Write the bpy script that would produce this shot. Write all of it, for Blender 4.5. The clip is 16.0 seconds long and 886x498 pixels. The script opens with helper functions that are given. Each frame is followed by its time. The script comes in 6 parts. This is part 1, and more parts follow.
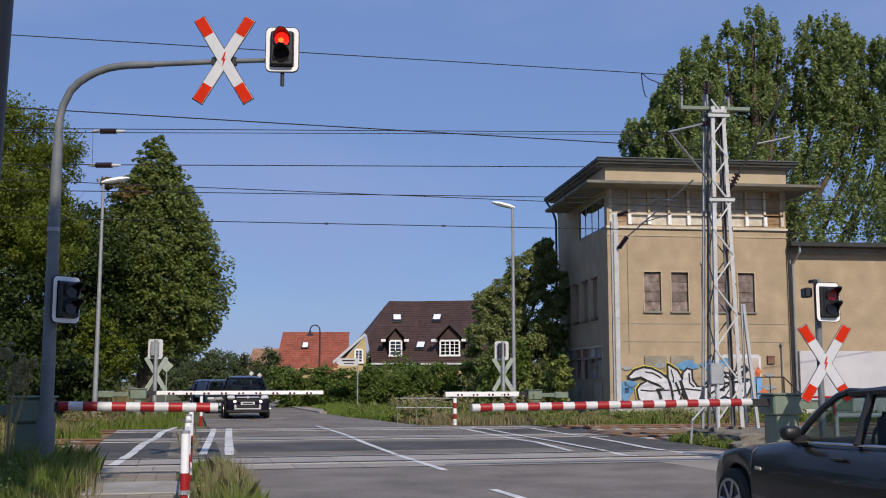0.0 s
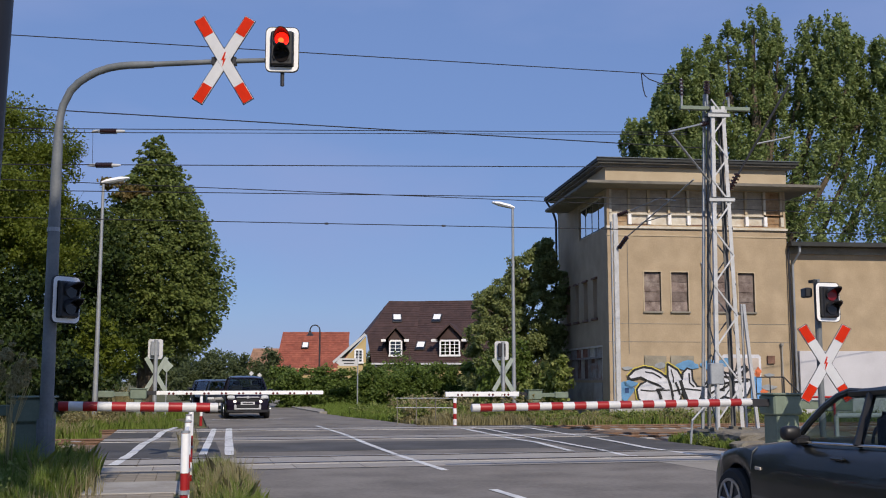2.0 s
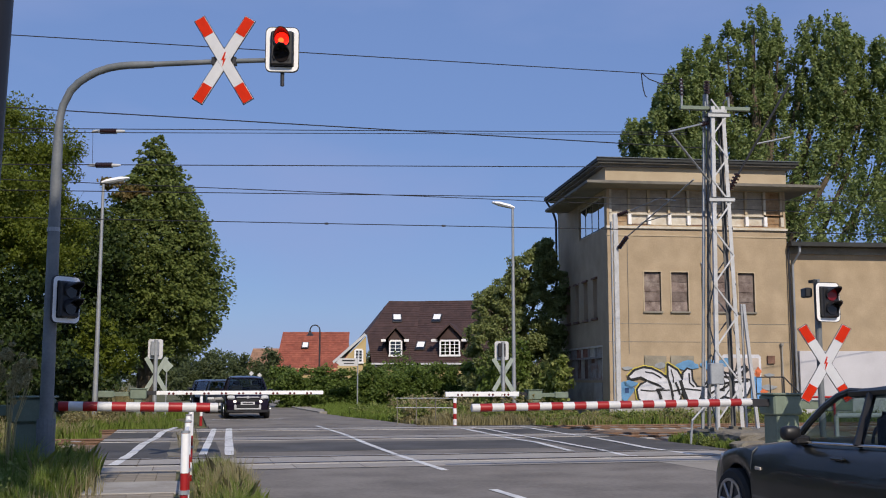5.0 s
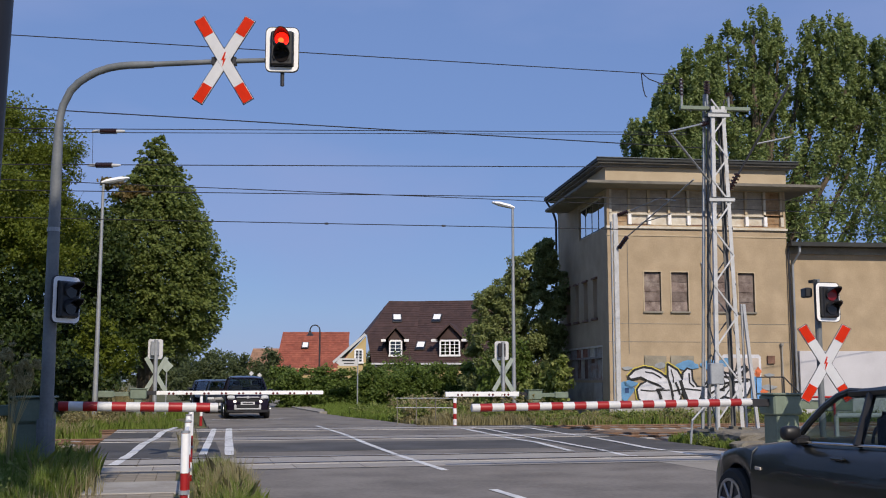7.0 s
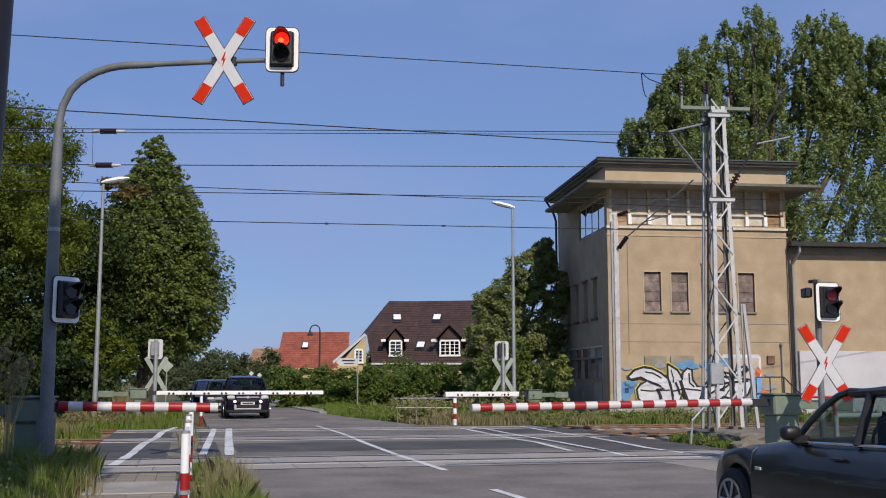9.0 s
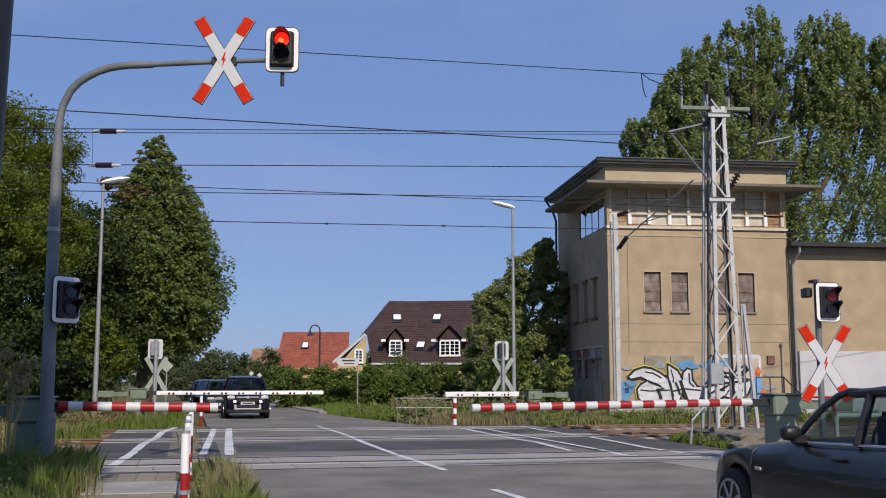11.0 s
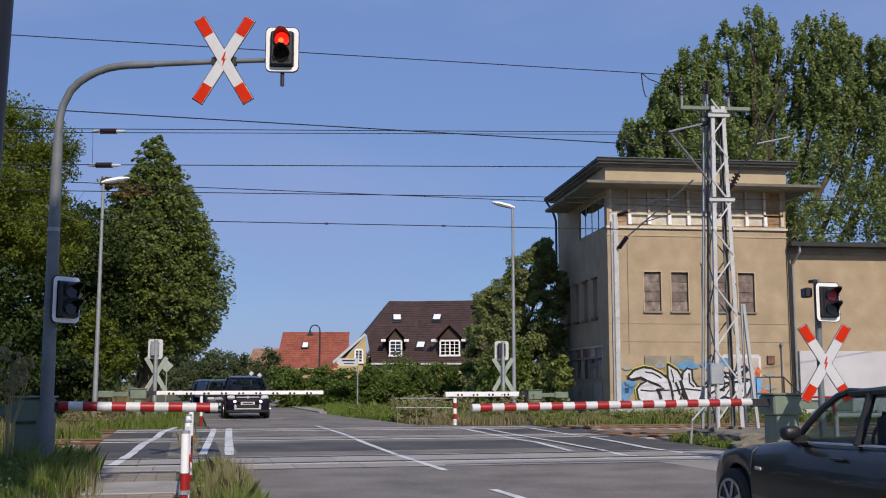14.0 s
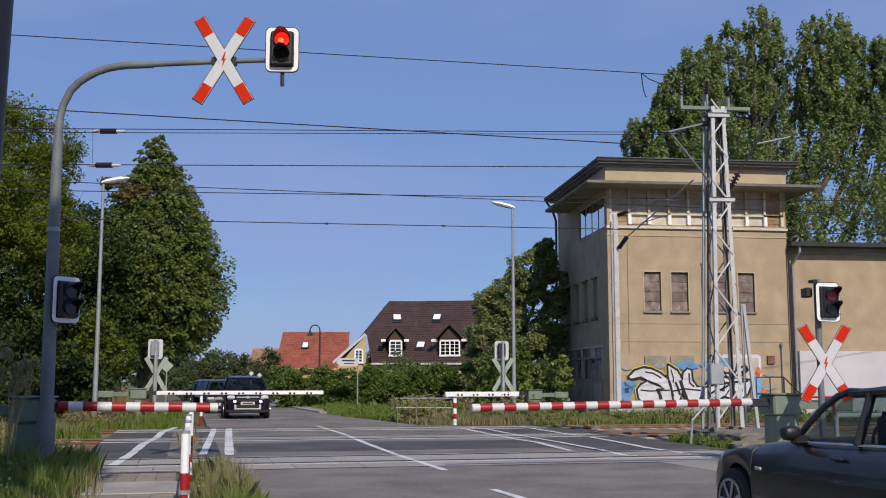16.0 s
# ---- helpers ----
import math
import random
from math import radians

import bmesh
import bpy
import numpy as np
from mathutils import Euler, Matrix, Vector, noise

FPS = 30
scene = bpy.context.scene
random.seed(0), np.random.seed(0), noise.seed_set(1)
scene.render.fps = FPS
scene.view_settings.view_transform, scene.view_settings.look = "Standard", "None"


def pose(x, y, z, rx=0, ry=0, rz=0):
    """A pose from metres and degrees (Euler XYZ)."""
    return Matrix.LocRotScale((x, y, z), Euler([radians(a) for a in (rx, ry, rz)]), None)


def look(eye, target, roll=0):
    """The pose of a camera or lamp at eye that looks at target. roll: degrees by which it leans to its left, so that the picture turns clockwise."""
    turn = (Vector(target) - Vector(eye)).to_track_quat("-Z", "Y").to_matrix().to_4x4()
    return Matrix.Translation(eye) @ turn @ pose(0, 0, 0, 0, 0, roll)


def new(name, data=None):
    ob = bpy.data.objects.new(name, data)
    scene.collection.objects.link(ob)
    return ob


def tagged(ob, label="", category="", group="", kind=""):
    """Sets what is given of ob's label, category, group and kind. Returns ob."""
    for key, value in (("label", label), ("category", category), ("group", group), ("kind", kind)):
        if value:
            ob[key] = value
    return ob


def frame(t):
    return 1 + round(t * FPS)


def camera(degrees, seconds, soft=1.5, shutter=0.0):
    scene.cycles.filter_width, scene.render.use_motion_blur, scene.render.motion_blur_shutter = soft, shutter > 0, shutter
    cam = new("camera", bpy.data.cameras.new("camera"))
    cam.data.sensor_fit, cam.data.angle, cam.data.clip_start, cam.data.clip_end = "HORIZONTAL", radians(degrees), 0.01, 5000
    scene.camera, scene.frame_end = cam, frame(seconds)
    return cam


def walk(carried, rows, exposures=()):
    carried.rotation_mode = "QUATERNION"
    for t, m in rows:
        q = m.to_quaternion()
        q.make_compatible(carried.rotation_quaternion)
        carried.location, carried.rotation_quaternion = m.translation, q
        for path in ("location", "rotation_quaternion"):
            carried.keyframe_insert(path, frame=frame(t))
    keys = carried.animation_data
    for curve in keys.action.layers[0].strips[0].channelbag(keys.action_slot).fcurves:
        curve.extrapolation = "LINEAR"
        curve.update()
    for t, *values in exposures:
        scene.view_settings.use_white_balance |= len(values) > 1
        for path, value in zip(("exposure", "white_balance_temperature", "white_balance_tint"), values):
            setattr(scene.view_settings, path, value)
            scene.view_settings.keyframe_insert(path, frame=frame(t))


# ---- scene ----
cam = camera(45.0, 16.0, soft=1.05)
EYE = pose(0, 0, 1.5, 97.0, 0, 0)
walk(cam, [(0.0, EYE), (16.0, EYE)], exposures=[(0.0, 0.0, 6500, 13), (16.0, 0.0, 6500, 13)])

# ---- light: one sun behind the viewer's right shoulder, clear sky ----
SUN = Vector((0.255, -0.755, 0.60)).normalized()
world = bpy.data.worlds.new("world")
scene.world = world
world.use_nodes = True
wn = world.node_tree
sky = wn.nodes.new("ShaderNodeTexSky")
sky.sky_type, sky.sun_disc = "NISHITA", False
sky.sun_elevation = math.asin(SUN.z)
sky.sun_rotation = math.atan2(SUN.x, SUN.y)
sky.altitude, sky.air_density, sky.dust_density, sky.ozone_density = 100, 1.0, 0.25, 6.0
# thin high haze evens the clear sky out, with faint lilac streaks of cirrus
haze, cirrus = wn.nodes.new("ShaderNodeMix"), wn.nodes.new("ShaderNodeMix")
haze.data_type = cirrus.data_type = "RGBA"
haze.inputs[0].default_value = 0.68
haze.inputs[7].default_value = (1.85, 2.95, 6.0, 1)
cirrus.inputs[7].default_value = (2.9, 3.7, 6.4, 1)
wco, wmap, wnoise, wramp = (wn.nodes.new("ShaderNode" + k) for k in ("TexCoord", "Mapping", "TexNoise", "MapRange"))
wmap.inputs["Scale"].default_value = (1.6, 2.0, 4.5)
wmap.inputs["Rotation"].default_value = (0.0, 0.5, 0.0)
wmap.inputs["Location"].default_value = (0.9, 0.0, 0.35)
wnoise.inputs["Scale"].default_value, wnoise.inputs["Detail"].default_value = 1.6, 5
wramp.inputs[1].default_value, wramp.inputs[2].default_value, wramp.inputs[4].default_value = 0.45, 0.75, 0.68
for a_, b_ in ((wco.outputs["Generated"], wmap.inputs[0]), (wmap.outputs[0], wnoise.inputs["Vector"]), (wnoise.outputs[0], wramp.inputs[0]), (wramp.outputs[0], cirrus.inputs[0]),
               (sky.outputs[0], haze.inputs[6]), (haze.outputs[2], cirrus.inputs[6]), (cirrus.outputs[2], wn.nodes["Background"].inputs[0])):
    wn.links.new(a_, b_)
wn.nodes["Background"].inputs[1].default_value = 0.10
sun_data = bpy.data.lights.new("sun", "SUN")
sun_data.energy, sun_data.angle, sun_data.color = 3.6, radians(0.5), (1.0, 0.90, 0.74)
sun = new("sun", sun_data)
sun.matrix_world = look(SUN * 60, (0, 0, 0))


# ---- materials ----
def nodes_of(name):
    m = bpy.data.materials.new(name)
    m.use_nodes = True
    return m, m.node_tree, m.node_tree.nodes["Principled BSDF"]


def surface(name, a, b, rough=0.7, scale=3.0, fine=40.0, bump=0.15, metal=0.0, per_object=0.0, island=0.0, stain=None, depth=0.01, coat=0.0):
    """Two colours mixed by noise at two scales, with grain in the relief; stain: a third colour in patches with a shape of their own."""
    m, t, p = nodes_of(name)
    N, L = t.nodes.new, t.links.new
    co = N("ShaderNodeTexCoord")
    n1, n2 = N("ShaderNodeTexNoise"), N("ShaderNodeTexNoise")
    for n, s, d in ((n1, scale, 5), (n2, fine, 3)):
        n.inputs["Scale"].default_value, n.inputs["Detail"].default_value = s, d
        L(co.outputs["Object"], n.inputs["Vector"])
    add = N("ShaderNodeMath"); add.operation = "MULTIPLY_ADD"
    L(n2.outputs[0], add.inputs[0]); add.inputs[1].default_value = 0.45
    L(n1.outputs[0], add.inputs[2])
    ramp = N("ShaderNodeMapRange")
    ramp.inputs[1].default_value, ramp.inputs[2].default_value = 0.5, 0.95
    L(add.outputs[0], ramp.inputs[0])
    mix = N("ShaderNodeMix"); mix.data_type = "RGBA"
    mix.inputs[6].default_value, mix.inputs[7].default_value = (*a, 1), (*b, 1)
    L(ramp.outputs[0], mix.inputs[0])
    out = mix.outputs[2]
    if stain:
        n3 = N("ShaderNodeTexNoise"); n3.inputs["Scale"].default_value, n3.inputs["Detail"].default_value = scale * 0.45, 7
        n3.inputs["Roughness"].default_value = 0.7
        L(co.outputs["Object"], n3.inputs["Vector"])
        r3 = N("ShaderNodeMapRange"); r3.inputs[1].default_value, r3.inputs[2].default_value, r3.inputs[4].default_value = 0.52, 0.68, 0.75
        L(n3.outputs[0], r3.inputs[0])
        m3 = N("ShaderNodeMix"); m3.data_type = "RGBA"; m3.inputs[7].default_value = (*stain, 1)
        L(r3.outputs[0], m3.inputs[0]); L(out, m3.inputs[6]); out = m3.outputs[2]
    if per_object or island:
        src = N("ShaderNodeObjectInfo").outputs["Random"] if per_object else N("ShaderNodeNewGeometry").outputs["Random Per Island"]
        mr = N("ShaderNodeMapRange"); k = per_object or island
        mr.inputs[3].default_value, mr.inputs[4].default_value = 1 - k, 1 + k
        L(src, mr.inputs[0])
        hsv = N("ShaderNodeHueSaturation"); L(mr.outputs[0], hsv.inputs["Value"]); L(out, hsv.inputs["Color"]); out = hsv.outputs[0]
    L(out, p.inputs["Base Color"])
    p.inputs["Roughness"].default_value, p.inputs["Metallic"].default_value = rough, metal
    p.inputs["Coat Weight"].default_value = coat
    if bump:
        bp = N("ShaderNodeBump"); bp.inputs["Strength"].default_value, bp.inputs["Distance"].default_value = bump, depth
        L(add.outputs[0], bp.inputs["Height"]); L(bp.outputs[0], p.inputs["Normal"])
    return m


def leaf(name, a, b, through_light=0.45):
    m, t, p = nodes_of(name)
    N, L = t.nodes.new, t.links.new
    g = N("ShaderNodeNewGeometry")
    mix = N("ShaderNodeMix"); mix.data_type = "RGBA"
    mix.inputs[6].default_value, mix.inputs[7].default_value = (*a, 1), (*b, 1)
    L(g.outputs["Random Per Island"], mix.inputs[0])
    L(mix.outputs[2], p.inputs["Base Color"])
    p.inputs["Roughness"].default_value = 0.55
    p.inputs["Specular IOR Level"].default_value = 0.3
    tr = N("ShaderNodeBsdfTranslucent"); L(mix.outputs[2], tr.inputs[0])
    ms = N("ShaderNodeMixShader"); ms.inputs[0].default_value = through_light
    L(p.outputs[0], ms.inputs[1]); L(tr.outputs[0], ms.inputs[2])
    L(ms.outputs[0], t.nodes["Material Output"].inputs[0])
    return m


def glass(name, tint, gloss=0.12, ior=1.45):
    m, t, p = nodes_of(name)
    N, L = t.nodes.new, t.links.new
    tr, gl, ms, fr, ad = N("ShaderNodeBsdfTransparent"), N("ShaderNodeBsdfGlossy"), N("ShaderNodeMixShader"), N("ShaderNodeFresnel"), N("ShaderNodeMath")
    tr.inputs[0].default_value = (*tint, 1)
    gl.inputs["Roughness"].default_value = 0.02
    ad.inputs[1].default_value = gloss
    fr.inputs[0].default_value = ior
    L(fr.outputs[0], ad.inputs[0]); L(ad.outputs[0], ms.inputs[0]); L(tr.outputs[0], ms.inputs[1]); L(gl.outputs[0], ms.inputs[2])
    L(ms.outputs[0], t.nodes["Material Output"].inputs[0])
    return m


def lamp_glow(name, colour, strength):
    m, t, p = nodes_of(name)
    p.inputs["Base Color"].default_value = (*colour, 1)
    p.inputs["Emission Color"].default_value, p.inputs["Emission Strength"].default_value = (*colour, 1), strength
    p.inputs["Roughness"].default_value = 0.3
    return m


def plain(name, c, rough=0.5, metal=0.0, var=0.12, fine=30.0, scale=4.0, bump=0.06, coat=0.0):
    return surface(name, tuple(x * (1 - var) for x in c), tuple(min(1, x * (1 + var)) for x in c), rough, scale, fine, bump, metal, depth=0.004, coat=coat)


ASPHALT = surface("asphalt", (0.122, 0.108, 0.092), (0.245, 0.220, 0.190), 0.85, 0.7, 13, 0.5, stain=(0.265, 0.243, 0.215))
ASPHALT_DARK = surface("asphalt_patch", (0.055, 0.053, 0.05), (0.095, 0.09, 0.085), 0.85, 0.8, 60, 0.3, stain=(0.12, 0.12, 0.12))
PANEL_GREY = surface("crossing_panel_grey", (0.28, 0.258, 0.23), (0.39, 0.362, 0.325), 0.85, 1.2, 40, 0.25, stain=(0.20, 0.19, 0.178), per_object=0.1)
PANEL = surface("crossing_concrete", (0.37, 0.34, 0.30), (0.49, 0.455, 0.40), 0.85, 1.2, 40, 0.2, stain=(0.28, 0.26, 0.235), per_object=0.1)
CONCRETE = surface("concrete", (0.30, 0.28, 0.25), (0.42, 0.40, 0.36), 0.9, 1.5, 35, 0.3, stain=(0.2, 0.18, 0.15))
DUST = surface("dusty_asphalt", (0.24, 0.22, 0.19), (0.36, 0.33, 0.28), 0.9, 0.9, 45, 0.3, stain=(0.17, 0.16, 0.145))
PAVING = surface("paving_stone", (0.20, 0.17, 0.13), (0.31, 0.27, 0.21), 0.9, 2.5, 50, 0.3, per_object=0.08)
OLD_CONCRETE = surface("weathered_concrete", (0.13, 0.115, 0.09), (0.25, 0.225, 0.18), 0.95, 2.0, 25, 0.7, stain=(0.09, 0.10, 0.05), depth=0.03)
SOIL = surface("dry_soil_and_grass", (0.06, 0.075, 0.025), (0.17, 0.15, 0.075), 0.95, 0.8, 18, 0.8, stain=(0.05, 0.09, 0.02), depth=0.05)
BALLAST = surface("ballast", (0.14, 0.09, 0.055), (0.29, 0.20, 0.13), 0.95, 3, 25, 1.0, stain=(0.30, 0.22, 0.15), depth=0.05)
LINE = surface("road_paint", (0.55, 0.55, 0.54), (0.82, 0.82, 0.80), 0.7, 2.6, 45, 0.1, stain=(0.20, 0.195, 0.19))
RUST = surface("rail_rust", (0.15, 0.085, 0.05), (0.27, 0.165, 0.105), 0.7, 4, 40, 0.2, metal=0.2)
RAIL_TOP = plain("rail_steel", (0.10, 0.095, 0.09), 0.35, 0.8)
RENDER_WALL = surface("tan_render", (0.345, 0.265, 0.17), (0.47, 0.365, 0.245), 0.95, 1.1, 16, 0.5, stain=(0.35, 0.275, 0.185))
RENDER_PALE = surface("pale_render", (0.42, 0.335, 0.225), (0.52, 0.43, 0.30), 0.95, 0.7, 30, 0.3, stain=(0.36, 0.28, 0.18))
CANOPY = surface("canopy_concrete", (0.20, 0.185, 0.155), (0.30, 0.28, 0.235), 0.9, 1.0, 30, 0.2, stain=(0.15, 0.14, 0.12))
ROOF_EDGE = surface("roof_edge", (0.014, 0.016, 0.016), (0.032, 0.035, 0.033), 0.7, 2, 30, 0.2)
SOFFIT = surface("weathered_soffit", (0.13, 0.12, 0.10), (0.22, 0.205, 0.175), 0.85, 1.4, 22, 0.2, stain=(0.10, 0.09, 0.075))
ZINC = plain("zinc_edge", (0.16, 0.175, 0.18), 0.45, 0.3)
RAW_BRICK = surface("bare_brick_and_mortar", (0.26, 0.15, 0.075), (0.44, 0.30, 0.17), 0.95, 3.5, 24, 0.6, stain=(0.40, 0.34, 0.25), per_object=0.15)
BOARDED = surface("boarding", (0.10, 0.07, 0.06), (0.27, 0.215, 0.19), 0.9, 3.4, 26, 0.4, stain=(0.38, 0.33, 0.29), per_object=0.3)
BRICKED = surface("dusty_infill", (0.31, 0.265, 0.21), (0.46, 0.405, 0.33), 0.95, 2.5, 30, 0.3, per_object=0.12)
OLD_WHITE = surface("old_white_paint", (0.50, 0.45, 0.36), (0.68, 0.64, 0.56), 0.8, 3, 40, 0.2, stain=(0.42, 0.28, 0.15))
RUST_SHEET = surface("rusty_sheet", (0.10, 0.05, 0.035), (0.24, 0.13, 0.09), 0.85, 3, 30, 0.3, stain=(0.36, 0.33, 0.30))
PEELED = surface("peeling_grey_paint", (0.26, 0.22, 0.19), (0.42, 0.38, 0.34), 0.85, 4, 26, 0.4, stain=(0.30, 0.12, 0.07))
RUST_RED = surface("red_rust_sheet", (0.20, 0.075, 0.045), (0.34, 0.15, 0.095), 0.85, 4, 26, 0.4, stain=(0.42, 0.36, 0.31))
GALV = surface("galvanised_steel", (0.27, 0.29, 0.31), (0.40, 0.42, 0.44), 0.55, 2.5, 30, 0.12, metal=0.35)
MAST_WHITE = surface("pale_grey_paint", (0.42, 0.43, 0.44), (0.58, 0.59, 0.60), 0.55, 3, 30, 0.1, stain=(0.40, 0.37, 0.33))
# the mast's weathered steel again, with the shade of its inner faces in the colour
MAST_SHADED = surface("weathered_steel_shaded", (0.085, 0.088, 0.092), (0.16, 0.16, 0.16), 0.7, 3, 30, 0.15, stain=(0.20, 0.19, 0.18))
MAST_POST = surface("blue_grey_paint", (0.115, 0.13, 0.142), (0.19, 0.205, 0.215), 0.6, 2.5, 30, 0.15, stain=(0.25, 0.25, 0.245))
WHITE = plain("white_reflective", (0.88, 0.88, 0.88), 0.45, var=0.05)
BOARD_WHITE = plain("sign_white", (0.60, 0.605, 0.62), 0.5, var=0.06)
PANEL_WHITE = surface("lilac_white_paint", (0.50, 0.49, 0.52), (0.60, 0.59, 0.62), 0.7, 0.8, 20, 0.15, stain=(0.46, 0.45, 0.47))
SIGN_RED = plain("sign_red", (0.60, 0.026, 0.004), 0.75)
SIGN_RED.node_tree.nodes["Principled BSDF"].inputs["Specular IOR Level"].default_value = 0.15
BOOM_WHITE = plain("boom_white", (0.62, 0.62, 0.61), 0.5, var=0.08)
BOOM_RED = plain("boom_red", (0.34, 0.012, 0.012), 0.45)
BLACK = plain("black_plastic", (0.012, 0.012, 0.014), 0.45)
DARK_METAL = plain("dark_metal", (0.035, 0.035, 0.04), 0.5, 0.3)
WIRE = plain("wire", (0.03, 0.03, 0.032), 0.5, 0.4)
PORCELAIN = plain("brown_insulator", (0.032, 0.014, 0.013), 0.25)
GREEN_GREY = surface("green_grey_paint", (0.14, 0.18, 0.135), (0.20, 0.25, 0.19), 0.6, 3, 30, 0.1, stain=(0.12, 0.13, 0.10))
PALE_GREEN = plain("weathered_green_back", (0.33, 0.38, 0.33), 0.7)
RED_GLOW = lamp_glow("red_lamp_lit", (1.0, 0.012, 0.004), 1.8)
RED_CORE = lamp_glow("red_lamp_core", (1.0, 0.07, 0.012), 4.5)
RED_DIM = lamp_glow("red_lamp_averted", (0.14, 0.004, 0.005), 0.15)
HEADLIGHT = lamp_glow("headlight_lit", (1.0, 0.86, 0.78), 1.5)
LENS_OFF = plain("dark_lens", (0.015, 0.012, 0.012), 0.15)
CAR_GREY = plain("anthracite_car_paint", (0.028, 0.031, 0.030), 0.30, 0.4, var=0.06, bump=0.0, coat=0.3)
CAR_DARK = plain("dark_violet_car_paint", (0.010, 0.006, 0.014), 0.16, 0.0, var=0.06, bump=0.0)
CAR_DARK.node_tree.nodes["Principled BSDF"].inputs["Specular IOR Level"].default_value = 0.25
CAR_BLUE = plain("dark_blue_car_paint", (0.02, 0.024, 0.032), 0.35, 0.1, var=0.06, bump=0.0, coat=0.2)
TYRE = plain("tyre_rubber", (0.018, 0.018, 0.018), 0.85)
ALLOY = plain("alloy", (0.42, 0.43, 0.45), 0.3, 0.85)
CHROME = plain("chrome", (0.6, 0.62, 0.65), 0.15, 1.0)
CAR_GLASS = glass("car_glass", (0.48, 0.55, 0.54), 0.0, 1.22)
PALE_PANE = glass("pale_window_pane", (0.30, 0.32, 0.33), 0.75)
WINDOW_GLASS = glass("window_glass", (0.10, 0.12, 0.14), 0.10)
LAMP_CLEAR = plain("clear_lamp_cover", (0.62, 0.64, 0.66), 0.15)
SILVER_TRIM = plain("silver_trim", (0.48, 0.48, 0.50), 0.35)
REFLECTOR = plain("dark_red_reflector", (0.10, 0.008, 0.010), 0.3)
UPHOLSTERY = plain("dark_upholstery", (0.03, 0.03, 0.033), 0.9)
TILE_BROWN = surface("brown_roof_tile", (0.045, 0.024, 0.02), (0.075, 0.042, 0.036), 0.7, 1.2, 12, 0.3, island=0.15)
TILE_RED = surface("red_roof_tile", (0.235, 0.062, 0.036), (0.33, 0.098, 0.058), 0.8, 1.2, 12, 0.3, island=0.15)
TILE_FADED = surface("faded_roof_tile", (0.27, 0.15, 0.09), (0.36, 0.21, 0.13), 0.85, 1.2, 12, 0.3, island=0.12)
YELLOW_WALL = surface("yellow_plaster", (0.46, 0.34, 0.16), (0.56, 0.43, 0.22), 0.9, 1.0, 20, 0.2)
BARK = surface("bark", (0.06, 0.045, 0.03), (0.15, 0.12, 0.085), 0.95, 3, 20, 0.9, depth=0.04)
LEAF_LIME = leaf("lime_leaves", (0.12, 0.165, 0.042), (0.235, 0.28, 0.075))
LEAF_POPLAR = leaf("poplar_leaves", (0.16, 0.22, 0.066), (0.295, 0.355, 0.13))
LEAF_WILLOW = leaf("willow_leaves", (0.105, 0.14, 0.014), (0.175, 0.21, 0.026))
# green leaves with the deep shade under the trees put into their colour
LEAF_SHADED = leaf("shaded_green_leaves", (0.02, 0.038, 0.008), (0.065, 0.095, 0.02), 0.25)
LEAF_HEDGE = leaf("hedge_leaves", (0.10, 0.155, 0.033), (0.175, 0.245, 0.055))
LEAF_DARK = leaf("shrub_leaves", (0.07, 0.11, 0.024), (0.13, 0.18, 0.04))
LEAF_BUSH = leaf("grey_green_leaves", (0.185, 0.23, 0.08), (0.31, 0.345, 0.135))
LEAF_FAR = leaf("far_wood_leaves", (0.085, 0.115, 0.045), (0.135, 0.165, 0.07))
LEAF_RUSSET = leaf("russet_leaves", (0.15, 0.115, 0.035), (0.23, 0.165, 0.055))
LEAF_WEED = leaf("weed_leaves", (0.13, 0.185, 0.04), (0.35, 0.39, 0.12))
LEAF_STRAW = leaf("dry_weed_leaves", (0.22, 0.19, 0.085), (0.46, 0.41, 0.21))
GRASS = leaf("grass", (0.12, 0.185, 0.028), (0.29, 0.36, 0.085))
GRASS_FRESH = leaf("fresh_grass", (0.15, 0.225, 0.035), (0.29, 0.38, 0.085))
GRASS_DRY = leaf("dry_grass", (0.25, 0.22, 0.10), (0.52, 0.46, 0.26))
GRAFFITI_BLUE = plain("blue_spray", (0.12, 0.28, 0.48), 0.8, var=0.3, scale=1.5)
GRAFFITI_WHITE = plain("white_spray", (0.62, 0.62, 0.66), 0.8, var=0.18, scale=2.5)
GRAFFITI_BLACK = plain("black_spray", (0.02, 0.02, 0.022), 0.8)
GRAFFITI_YELLOW = plain("yellow_spray", (0.65, 0.55, 0.08), 0.8)
GRAFFITI_ORANGE = plain("orange_spray", (0.62, 0.16, 0.06), 0.8, var=0.25)
GRAFFITI_HAZE = plain("faint_blue_spray", (0.30, 0.32, 0.34), 0.8, var=0.2, scale=3)
GRAFFITI_SKY = plain("bright_blue_spray", (0.16, 0.37, 0.68), 0.8, var=0.2, scale=2)
GRAFFITI_DARKBLUE = plain("dark_blue_spray", (0.03, 0.07, 0.18), 0.8)
GRAFFITI_PALE = surface("pinkish_white_paint", (0.46, 0.38, 0.32), (0.58, 0.51, 0.46), 0.85, 2.0, 18, 0.2)
GRAFFITI_TEAL = plain("grey_spray", (0.29, 0.26, 0.20), 0.8, var=0.25, scale=2)


